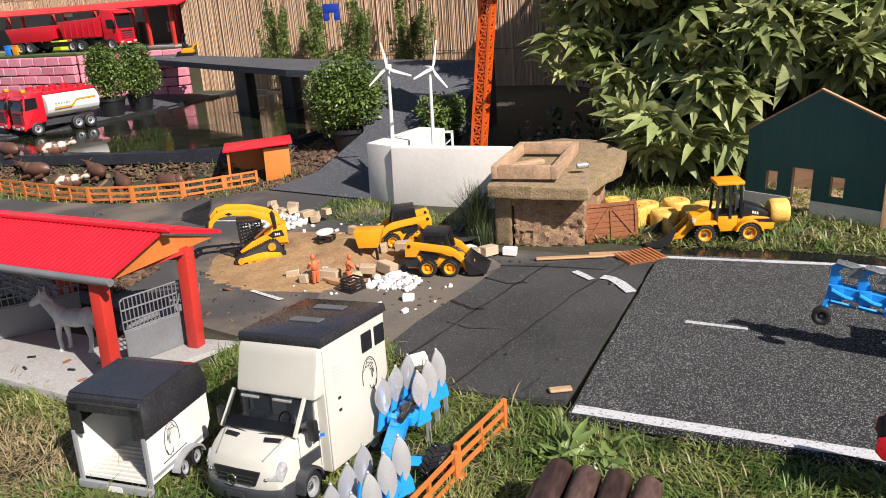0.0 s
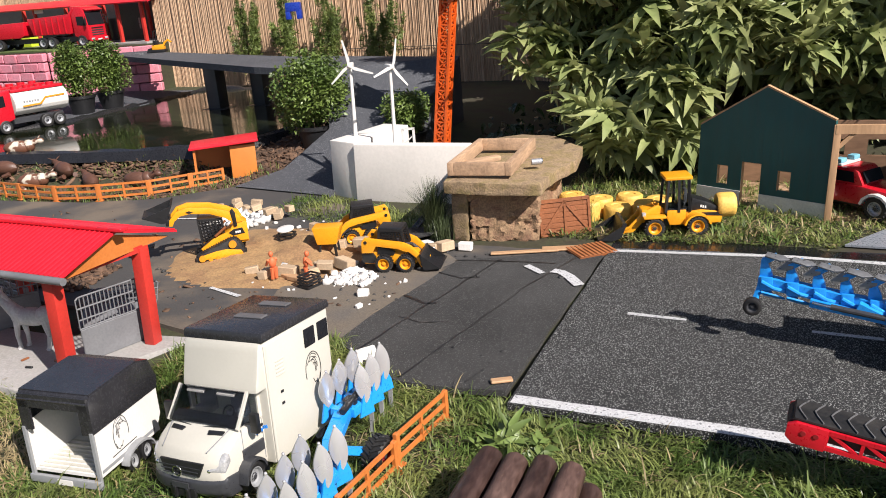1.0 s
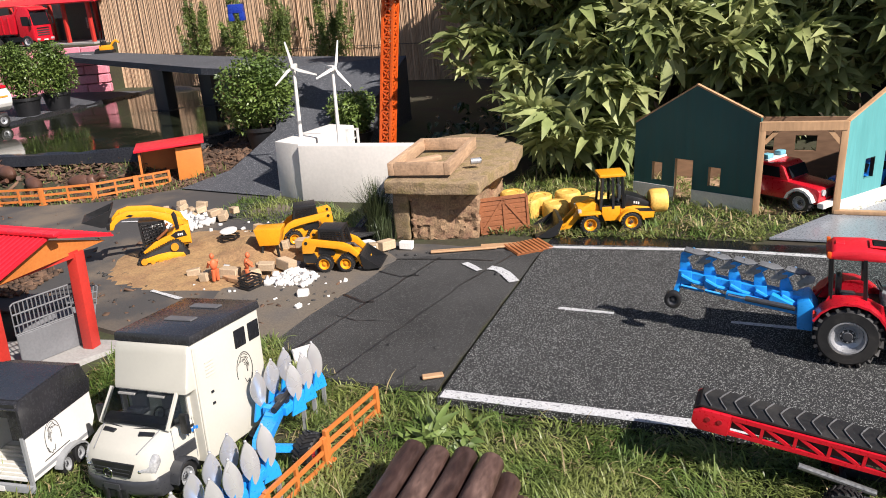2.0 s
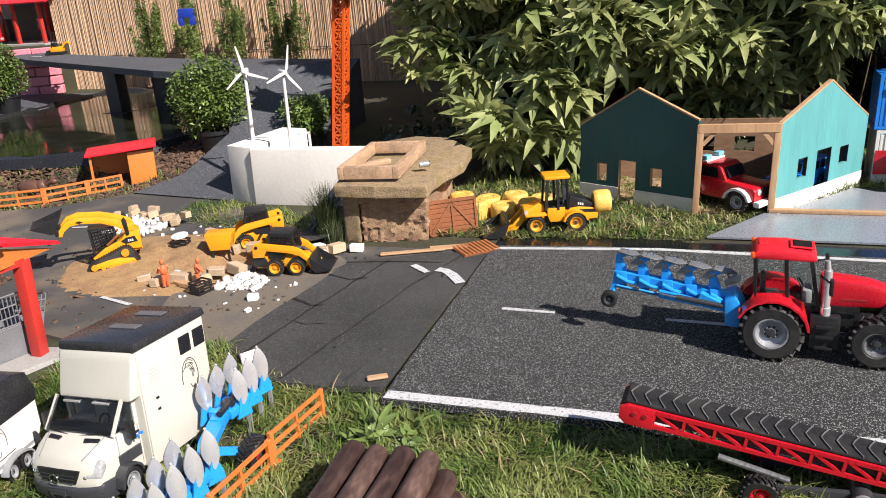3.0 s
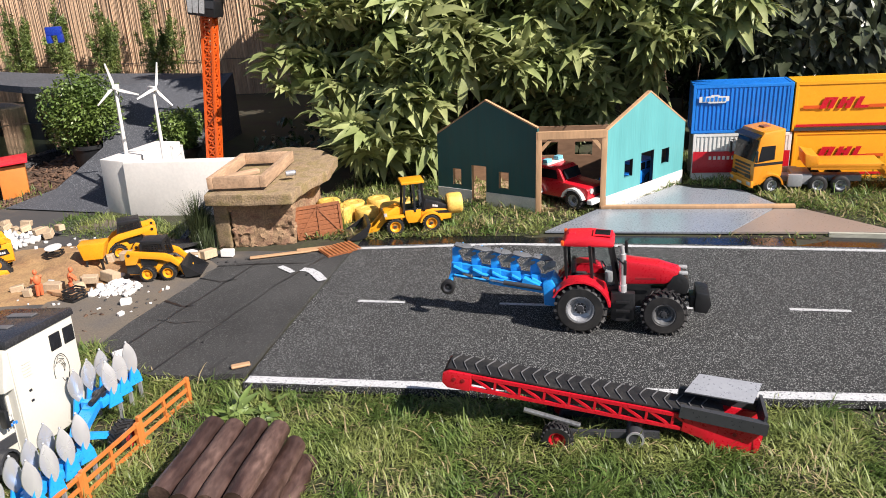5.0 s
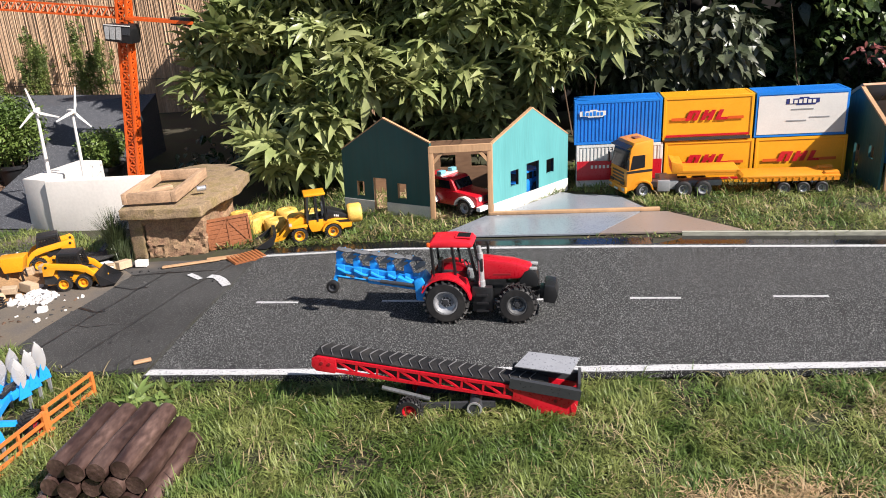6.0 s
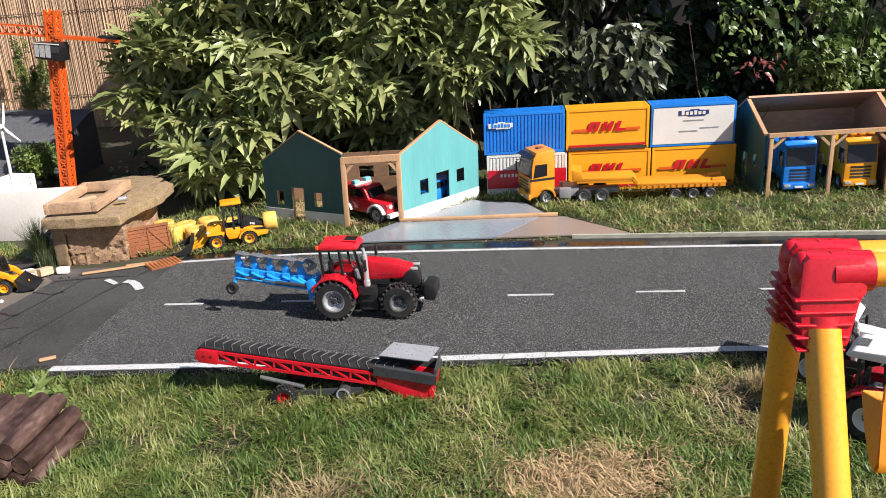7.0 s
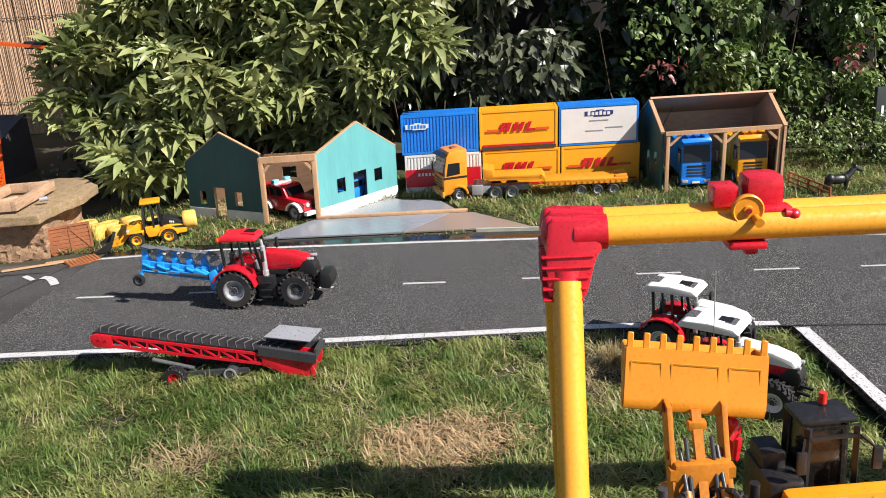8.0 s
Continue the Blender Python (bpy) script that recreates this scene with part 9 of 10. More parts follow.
# ---- building site, bales, boards ----
def stones(name, pts, size, material, label, category, group, spread=0.25):
    """Loose blocks, each a thing: pts of (x, y, z, angle, scale)."""
    for x, y, z, a, k in pts:
        bm = B()
        box(bm, 0, 0, 0, size[0] * k, size[1] * k, size[2] * k, bevel=0.0022, seg=1)
        for v in bm.verts:
            v.co += noise.noise_vector(v.co * 60 + Vector((x * 9, y * 9, 0))) * 0.0022
        tagged(part(name, bm, material, at=pose(x, y, z, rnd.uniform(-9, 9), rnd.uniform(-9, 9), a)), label, category, group)


def sand_heap():
    bm = B()
    n = 34
    g = [[None] * (n + 1) for _ in range(n + 1)]
    for j in range(n + 1):
        for i in range(n + 1):
            u, v = i / n * 2 - 1, j / n * 2 - 1
            x, y = u * 0.34, v * 0.30
            edge = max(0.0, 1 - (u * u + v * v))
            hgt = 0.010 * edge + 0.040 * math.exp(-((x - 0.10) ** 2 + (y - 0.02) ** 2) / 0.006) + 0.020 * math.exp(-((x + 0.06) ** 2 + (y - 0.08) ** 2) / 0.012)
            hgt += 0.012 * edge * noise.noise(Vector((x * 22, y * 22, 3))) + 0.006 * edge * noise.noise(Vector((x * 60, y * 60, 5)))
            q = 1 + 0.34 * noise.noise(Vector((2.1 * u / (0.3 + math.hypot(u, v)), 2.1 * v / (0.3 + math.hypot(u, v)), 1)))
            g[j][i] = bm.verts.new((x * q, y * q, hgt * min(1, edge * 4) - 0.004 * (edge <= 0)))
    for j in range(n):
        for i in range(n):
            bm.faces.new((g[j][i], g[j][i + 1], g[j + 1][i + 1], g[j + 1][i]))
    tagged(part("sand_heap", bm, sand, at=pose(-1.27, 0.20, -0.004, 0, 0, 15)), "spread heap of brown building sand on the yard", "sand", kind="stuff")


sand_heap()


def yard_z(x, y):
    return -0.006


chips("white_chips", [(-0.99, 0.01, -0.86, 0.09), (-0.98, 0.04, -0.9, 0.12)], 260, 0.0065, stone_white, "heap of small white stone chips", 0.002, 14, 0.7, zf=yard_z)
chips("scattered_chips", [(-1.2, -0.1, -0.75, 0.35), (-1.5, 0.35, -1.0, 0.55)], 110, 0.005, stone_white, "white chips scattered over the yard", 0.0, 15, 0.6, zf=yard_z)
chips("dark_crumbs", [(-1.6, -0.25, -0.72, 0.55), (-0.72, -0.4, -0.3, 0.35)], 260, 0.004, felt_dark, "dark crumbs of old felt on the yard", 0.0, 16, 0.5, zf=yard_z)
chips("brown_litter", [(-2.6, -0.2, -1.3, 0.55), (-1.5, -0.3, -0.75, 0.5)], 260, 0.006, mulch, "brown leaf litter and dirt scattered over the yard", 0.0, 18, 0.2, zf=yard_z)
chips("leaf_heap", [(-1.98, -0.23, -1.70, -0.06), (-1.90, -0.14, -1.72, -0.02)], 700, 0.012, mulch, "flat heap of brown dead leaves behind the stable", 0.003, 19, 0.2, zf=yard_z)
chips("white_rubble", [(-1.74, 0.42, -1.55, 0.58)], 150, 0.0105, stone_white, "white rubble heap behind the track loader", 0.004, 17, 0.7, zf=yard_z)
stones("stone_block", [(-1.82 + 0.030 * i + rnd.uniform(-0.02, 0.02), 0.60 + 0.03 * (i % 3) - 0.008 * i + rnd.uniform(-0.01, 0.01), 0.0 + 0.018 * (i % 2), rnd.uniform(0, 180), rnd.uniform(0.75, 1.05)) for i in range(12)], (0.045, 0.028, 0.026), stone_tan, "pale tan toy building stone in a loose heap", "stone", "building stones")
stones("stone_block", [(-1.10, 0.28, 0, 20, 1.1), (-1.02, 0.30, 0, 80, 1.2), (-1.0, 0.26, 0.02, 10, 1.2), (-1.06, 0.33, 0, 130, 1.0), (-1.05, 0.10, 0, 40, 1.0), (-1.12, 0.03, 0, 5, 1.2), (-1.18, 0.0, 0, 100, 1.0), (-1.05, 0.04, 0, 60, 1.1), (-0.985, 0.12, 0, 160, 1.3), (-1.02, 0.07, 0.015, 25, 1.0), (-1.24, 0.02, 0, 30, 0.9), (-0.80, 0.31, 0, 15, 1.1), (-0.76, 0.335, 0, 70, 1.2), (-1.18, 0.46, 0, 10, 1.3), (-1.28, 0.43, 0, -8, 1.1)], (0.046, 0.026, 0.024), stone_tan, "tan rubble stone lying on the building site", "stone", "site stones")
stones("white_stone", [(-0.705, 0.365, -0.005, 10, 1.1), (-0.83, 0.335, -0.005, 60, 1.3), (-0.80, 0.30, 0.0, 30, 1.0), (-0.83, -0.045, -0.005, 20, 0.8), (-0.80, -0.12, -0.005, 70, 0.5), (-0.635, -0.37, -0.012, 40, 1.2)], (0.038, 0.026, 0.022), stone_white, "chalky white stone lying on the ground", "stone", "white stones")


def plank(x, y, z, rz, L, w, h, material, label, rx=0, ry=0):
    bm = B()
    box(bm, 0, 0, 0, L, w, h, bevel=min(0.002, h * 0.3), seg=1)
    return tagged(part("plank", bm, material, at=pose(x, y, z, rx, ry, rz)), label, "plank")


plank(-1.23, 0.455, -0.005, -8, 0.16, 0.03, 0.018, stone_tan, "pale squared timber lying on the yard")
plank(-1.13, 0.025, -0.005, -20, 0.15, 0.026, 0.016, wood, "short pale plank on the sand")
plank(-1.05, -0.005, 0.0, -12, 0.11, 0.020, 0.014, wood, "short pale plank on the sand")
plank(-0.52, 0.375, -0.003, 22, 0.20, 0.020, 0.006, wood, "thin bare plank along the felt edge")
plank(-0.42, 0.43, -0.003, 20, 0.12, 0.035, 0.005, wood, "thin bare plank along the felt edge")
plank(-0.305, -0.40, 0.0, 30, 0.045, 0.018, 0.006, wood, "small bare wood chip at the road corner")

ramp_plate = thing("ribbed_ramp_plate", -0.333, 0.432, -0.004, 42, "orange-brown ribbed wooden ramp plate by the road", "plate")
bm = B()
slab(bm, [(-0.062, -0.052), (0.062, -0.052), (0.062, 0.05), (-0.062, 0.05)], 0, 0.005)
part("plate", bm, brown, ramp_plate)
for i in range(9):
    bm = B()
    box(bm, -0.054 + i * 0.0135, 0, 0.005, 0.009, 0.100, 0.003, bevel=0.001, seg=1)
    part("slat", bm, surf("rust_wood", (0.42, 0.15, 0.05), 0.6, var=0.3) if i == 0 else MATS["rust_wood"], ramp_plate)

panel = thing("barn_door_panel", -0.455, 0.588, -0.012, 33, "brown toy barn door panel leaning upright", "toy door", rx=-8)
bm = B()
box(bm, 0, 0, 0, 0.165, 0.008, 0.118, bevel=0.0015, seg=1)
part("board", bm, brown, panel)
for i in range(6):
    bm = B()
    box(bm, 0, -0.0045, 0.010 + i * 0.0165, 0.148, 0.003, 0.013, bevel=0.0008, seg=1)
    part("plank", bm, brown, panel)
for a, c in (((-0.075, 0.01), (0.0, 0.108)), ((0.0, 0.108), (0.075, 0.01)), ((-0.078, 0.006), (-0.078, 0.112)), ((0.078, 0.006), (0.078, 0.112)), ((-0.08, 0.112), (0.08, 0.112)), ((0, 0.006), (0, 0.112))):
    bm = B()
    bar(bm, (a[0], -0.0075, a[1]), (c[0], -0.0075, c[1]), 0.004, 0.008)
    part("brace", bm, brown, panel)


def bale(x, y, z, k=1.0):
    t = thing("round_bale", x, y, z, rnd.uniform(0, 90), "smooth yellow plastic toy round bale in a stack", "toy bale", "stacked bales")
    bm = B()
    r, h = 0.044 * k, 0.064 * k
    lathe(bm, [(0, 0), (r * 0.86, 0), (r * 0.97, 0.005), (r, 0.012), (r, h - 0.012), (r * 0.97, h - 0.005), (r * 0.86, h), (r * 0.45, h), (r * 0.40, h - 0.003), (0, h - 0.003)], 28)
    part("bale_body", bm, MATS.get("straw_yellow") or surf("straw_yellow", (0.82, 0.50, 0.10), 0.6, var=0.3, scale=40, bump=0.4), t)
    return t


for i in range(4):
    for j in range(2):
        bale(-0.515 + 0.094 * i + 0.02 * j, 0.72 + 0.012 * i + 0.092 * j, -0.014 + 0.012 * ((i + j) % 2))
bale(0.005, 0.715, 0.050, 0.85).matrix_world = pose(-0.02, 0.715, 0.072, 0, 90, 20)


def board_sheet(name, outline, z0, z1, material, label):
    bm = B()
    slab(bm, outline, z0, z1, bevel=0.0008)
    return tagged(part(name, bm, material, flat=True), label, "board")


board_sheet("forecourt_sheet", [(0.335, 0.618), (0.93, 0.612), (1.10, 0.87), (0.50, 0.868)], -0.006, 0.001, sheet_metal, "grey-blue smooth sheet lying before the barn")
board_sheet("forecourt_sheet", [(0.932, 0.612), (1.435, 0.612), (1.20, 0.865), (1.105, 0.868)], -0.006, 0.001, sheet_brown, "brownish smooth sheet lying before the barn")
board_sheet("forecourt_sheet", [(0.56, 0.895), (1.14, 0.895), (1.03, 1.12), (0.86, 1.15), (0.80, 1.20)], -0.008, 0.000, sheet_metal, "grey-blue smooth sheet behind the batten")
bm = B()
box(bm, 0, 0, 0, 0.66, 0.022, 0.012, bevel=0.002)
tagged(part("batten", bm, wood, at=pose(0.845, 0.880, 0.001, 0, 0, 0)), "bare wooden batten across the sheets", "batten")


def worker(x, y, rz, label, shirt, z=0.004):
    """A small toy builder figure as one plain mesh."""
    bm = B()
    for s in (-1, 1):
        rod(bm, (0, s * 0.007, 0.0), (-0.004, s * 0.006, 0.038), 0.006, 0.0075, 8)
        rod(bm, (0.0, s * 0.014, 0.066), (0.018, s * 0.016, 0.045), 0.005, 0.004, 8)
    ball(bm, 0.0, 0, 0.055, 0.010, 0.014, 0.018)
    ball(bm, 0.006, 0, 0.082, 0.008, 0.008, 0.010)
    return tagged(part("toy_figure", bm, shirt, at=pose(x, y, z, 0, 0, rz) @ Matrix.Diagonal((0.85, 0.85, 0.88, 1))), label, "toy figure")


vest = surf("orange_vest", (0.62, 0.14, 0.05), 0.6)
worker(1.662, -1.437, 200, "small plain toy figure in red beside the digger arm", red, 0.232)
worker(-1.046, 0.018, 40, "small plain toy builder figure in orange", vest)
worker(-1.142, -0.008, 150, "small plain toy builder figure in orange beside sand", vest)


def crate(x, y, z, rz, material, label):
    t = thing("lattice_crate", x, y, z, rz, label, "toy crate")
    for sx, sy, w in ((0, -1, 0.05), (0, 1, 0.05), (-1, 0, 0.04), (1, 0, 0.04)):
        for k in range(4):
            bm = B()
            box(bm, sx * 0.025, sy * 0.020, 0.003 + k * 0.009, 0.05 if sy else 0.003, 0.04 if sx else 0.003, 0.005)
            part("slat", bm, material, t)
    bm = B()
    box(bm, 0, 0, 0, 0.05, 0.04, 0.003)
    part("floor", bm, material, t)


crate(-1.015, -0.02, -0.004, 75, black, "small black lattice crate on the site")
crate(-1.292, 0.275, 0.008, 10, black, "black toy generator crate on the sand")
bm = B()
lathe(bm, [(0.0, 0.0), (0.024, 0.0), (0.028, 0.004), (0.028, 0.007), (0.02, 0.010), (0.0, 0.012)], 20)
tagged(part("white_disc", bm, white, at=pose(-1.30, 0.285, 0.047, 8, 0, 0)), "white plastic disc lying on the black generator", "disc")
hop = thing("tipping_hopper", -1.10, 0.225, -0.004, 200, "yellow toy tipping hopper on black legs", "toy hopper")
bm = B()
profile(bm, [(-0.03, 0.045), (0.03, 0.045), (0.042, 0.098), (-0.045, 0.098)], -0.030, 0.030, 0.003)
part("bowl", bm, yellow, hop)
for sx in (-1, 1):
    for sy in (-1, 1):
        bm = B()
        bar(bm, (sx * 0.026, sy * 0.024, 0.0), (sx * 0.022, sy * 0.022, 0.048), 0.006)
        part("leg", bm, black, hop)
mast = thing("lattice_piece", -0.95, 0.50, 0.0, 55, "dark lattice mast piece leaning in the grass", "lattice mast", rx=0, ry=-38)
for i in range(8):
    bm = B()
    bar(bm, (i * 0.022, -0.014, 0), (i * 0.022 + 0.022, 0.014, 0), 0.003)
    bar(bm, (i * 0.022, 0.014, 0), (i * 0.022 + 0.022, -0.014, 0), 0.003)
    bar(bm, (i * 0.022, -0.014, 0), (i * 0.022, 0.014, 0), 0.004)
    part("lattice", bm, darkgrey, mast)
for s in (-1, 1):
    bm = B()
    bar(bm, (0, s * 0.014, 0), (0.178, s * 0.014, 0), 0.005)
    part("chord", bm, darkgrey, mast)
bm = B()
slab(bm, [(-0.16, -0.07), (0.13, -0.05), (0.16, 0.04), (-0.10, 0.08)], 0, 0.004)
for v in bm.verts:
    v.co.z += 0.02 * noise.noise(v.co * 20)
tagged(part("felt_scrap", bm, felt_dark, at=pose(-0.98, 0.44, -0.004, 6, -8, 10)), "curled scrap of black felt by the grass", "felt scrap")


def tuft(x, y, z, n, h, seed, label, material=None):
    g = np.random.default_rng(seed)
    V, F = [], []
    for k in range(n):
        a, l = g.uniform(0, 6.28), h * g.uniform(0.6, 1.15)
        sp = g.uniform(0.15, 0.95)
        p = np.array([g.normal(0, 0.012), g.normal(0, 0.012), 0])
        d = np.array([math.cos(a), math.sin(a), 0])
        s = np.array([-math.sin(a), math.cos(a), 0]) * 0.0017
        pts = [(p + d * l * 0.55 * sp * f * f + np.array([0, 0, l * (f - 0.28 * sp * f * f)]), 1 - f * 0.85) for f in (0, 0.35, 0.7, 1.0)]
        b = len(V)
        for q, w in pts:
            V += [q - s * w, q + s * w]
        F += [(b + 2 * i, b + 2 * i + 1, b + 2 * i + 3, b + 2 * i + 2) for i in range(3)]
    t = thing("grass_clump", x, y, z, 0, label, "grass clump")
    tagged(arrays("foliage", np.array(V), np.array(F), material or grass_mat, t), kind="stuff")


tuft(-0.855, 0.475, -0.02, 620, 0.205, 5, "tall dark green ornamental grass clump by the plinth", leaf_tuft)
tuft(-0.80, 0.42, -0.02, 120, 0.10, 6, "small grass clump at the plinth foot", leaf_tuft)
tuft(1.60, -0.60, -0.045, 260, 0.085, 7, "pale dry grass clump by the road edge", dry_mat)
tuft(0.46, -0.92, -0.045, 120, 0.06, 8, "coarse grass clump in the lawn")
tuft(-0.42, 0.66, -0.02, 120, 0.13, 9, "long green blades behind the bales")


def weed(x, y, seed):
    t = thing("weed", x, y, ground_z(x, y), 0, "broad-leaved pale green weed in the lawn", "weed")
    g = np.random.default_rng(seed)
    n = 14
    c = np.c_[g.normal(0, 0.02, n), g.normal(0, 0.02, n), g.uniform(0.012, 0.03, n)]
    tagged(leaves("rosette", c, 0.05, leaf_hedge, t, "palm", seed, -0.1, 3), kind="stuff")


weed(-0.225, -0.605, 3)
weed(-0.17, -0.575, 4)


# ---- pasture shed, cows ----
def shed():
    t = thing("pasture_shed", -2.145, 1.072, 0.0, 38, "orange toy field shed with a red slanted roof", "toy shed", lean=0.04)
    bm = B()
    box(bm, 0.06, 0, 0, 0.11, 0.15, 0.155, bevel=0.002)
    part("wall", bm, surf("shed_orange", (0.58, 0.19, 0.035), 0.5, var=0.15), t)
    bm = B()
    profile(bm, [(-0.165, 0.158), (0.13, 0.168), (0.13, 0.178), (-0.165, 0.168)], -0.10, 0.10, 0.002)
    part("roof", bm, roof_red, t)
    for y in (-0.08, 0.08):
        bm = B()
        box(bm, -0.145, y, 0, 0.010, 0.010, 0.16)
        part("post", bm, fence_orange, t)
    bm = B()
    box(bm, -0.02, 0.078, 0, 0.25, 0.006, 0.16)
    part("back_wall", bm, fence_orange, t)


shed()


def cow(x, y, rz, coat, label, k=1.0):
    bm = B()
    ball(bm, 0, 0, 0.036, 0.062, 0.028, 0.030)
    ball(bm, 0.045, 0, 0.040, 0.026, 0.022, 0.026)
    rod(bm, (0.055, 0, 0.046), (0.085, 0, 0.060), 0.014, 0.011, 10)
    ball(bm, 0.094, 0, 0.058, 0.018, 0.011, 0.012)
    for s in (-1, 1):
        rod(bm, (0.086, s * 0.008, 0.068), (0.090, s * 0.024, 0.078), 0.003, 0.001, 6)
        rod(bm, (0.03, s * 0.02, 0.012), (0.065, s * 0.024, 0.006), 0.008, 0.006, 8)
        rod(bm, (-0.04, s * 0.022, 0.014), (-0.01, s * 0.034, 0.006), 0.010, 0.006, 8)
    bmesh.ops.transform(bm, matrix=Matrix.Scale(k, 4), verts=bm.verts)
    tagged(part("toy_cow", bm, coat, at=pose(x, y, ground_z(x, y) + 0.004, 0, 0, rz)), label, "toy cow", "pasture cows")


cow_pied = surf("pied_cow", (0.62, 0.55, 0.45), 0.5, second=(0.14, 0.06, 0.035), mix=0.68, spread=0.03, scale=22)
for x, y, a, c, lab in ((-3.52, 0.86, 175, cow_brown, "brown toy cow lying in the pasture"), (-3.27, 0.80, 190, cow_brown, "brown toy cow lying in the pasture"), (-3.05, 0.76, 20, cow_pied, "brown and white toy cow in the pasture"), (-2.93, 0.85, 160, cow_brown, "brown toy cow lying in the pasture"), (-2.72, 0.80, 150, cow_brown, "dark brown toy cow by the fence"), (-2.50, 0.86, 10, cow_brown, "brown toy cow resting by the mulch"), (-3.30, 0.92, 30, cow_pied, "pale toy cow among the mulch")):
    cow(x, y, a, c, lab, 1.15)


# ---- raised yard behind the pond ----
def raised_yard():
    t = thing("raised_yard", -5.0, 3.3, 0.0, 0, "raised toy yard on pink block walls with grass on top", "terrace", kind="structure")
    bm = B()
    slab(bm, [(-4.2, -0.42), (-0.30, -0.42), (-0.22, -0.30), (0.02, -0.20), (0.46, -0.05), (0.46, 0.30), (-0.2, 0.55), (-4.2, 0.9)], 0.0, 0.462)
    part("terrace_fill", bm, soil, t)
    rows, h = 5, 0.0716
    for x0, y0, x1, y1 in ((-4.2, -0.43, -0.30, -0.43), (-0.29, -0.43, -0.21, -0.31), (-0.21, -0.31, 0.49, -0.05)):
        rz, L = wall_frame(x0, y0, x1, y1)
        for r in range(rows):
            n = max(1, int(L / 0.15))
            for k in range(n + 1):
                a = (k - (0.5 if r % 2 else 0.0)) * L / n
                c = a + L / n
                a, c = max(a, 0), min(c, L)
                if c - a < 0.02:
                    continue
                bm = B()
                box(bm, (a + c) / 2, -0.012, 0.10 + r * h, c - a - 0.006, 0.05, h - 0.006, bevel=0.006, seg=1)
                for v in bm.verts:
                    v.co += noise.noise_vector(v.co * 22 + Vector((k * 3, r * 5, x0))) * 0.006
                part("block", bm, pink_stone, t, at=pose(x0, y0, 0.0, 0, 0, rz))
    bm = B()
    slab(bm, [(-2.6, -0.40), (-0.32, -0.40), (-0.24, -0.28), (-0.15, 0.1), (-4.2, 0.2)], 0.463, 0.473)
    part("green_top", bm, surf("artificial_turf", (0.10, 0.15, 0.035), 0.9, var=0.35, fine=240, bump=0.8), t)
    h = thing("toy_hall", -5.33, 3.62, 0.463, -4, "long toy hall with red roof and red posts", "toy hall")
    bm = B()
    profile(bm, [(-0.16, 0.315), (0.0, 0.365), (0.2, 0.315), (0.2, 0.325), (0.0, 0.377), (-0.17, 0.325)], -0.05, 3.4, 0.002)
    bmesh.ops.transform(bm, matrix=pose(0.72, -0.1, 0, 0, 0, 90), verts=bm.verts)
    part("roof", bm, roof_red, h)
    for x in (0.62, 0.34, -0.2, -0.7, -1.3, -2.0, -2.6):
        for y in (-0.20, 0.12):
            bm = B()
            box(bm, x, y, 0, 0.026, 0.026, 0.32, bevel=0.002)
            part("post", bm, post_red, h)
    bm = B()
    box(bm, -1.0, 0.16, 0, 3.3, 0.012, 0.33)
    bw = part("back_wall", bm, darkgrey, h)
    for x in (0.40, 0.50, 0.2):
        bm = B()
        box(bm, x, 0.150, 0.10, 0.05, 0.006, 0.09)
        wn = part("window", bm, lamp_clear, bw)
        bm = B()
        bar(bm, (x, 0.146, 0.10), (x, 0.146, 0.19), 0.004)
        bar(bm, (x - 0.025, 0.146, 0.145), (x + 0.025, 0.146, 0.145), 0.004)
        part("glazing_bar", bm, black, wn)
    bm = B()
    box(bm, 0.585, 0.150, 0, 0.05, 0.008, 0.20)
    part("door", bm, brown, bw)
    for x in (-0.05, -0.62):
        bm = B()
        box(bm, x, -0.215, 0.285, 0.11, 0.006, 0.034)
        part("sign_plate", bm, white, h, "pale sign plate with unreadable writing")
    bm = B()
    slab(bm, [(-2.7, -0.28), (0.70, -0.28), (0.70, 0.2), (-2.7, 0.2)], 0.0, 0.012)
    part("floor", bm, concrete, h)


raised_yard()


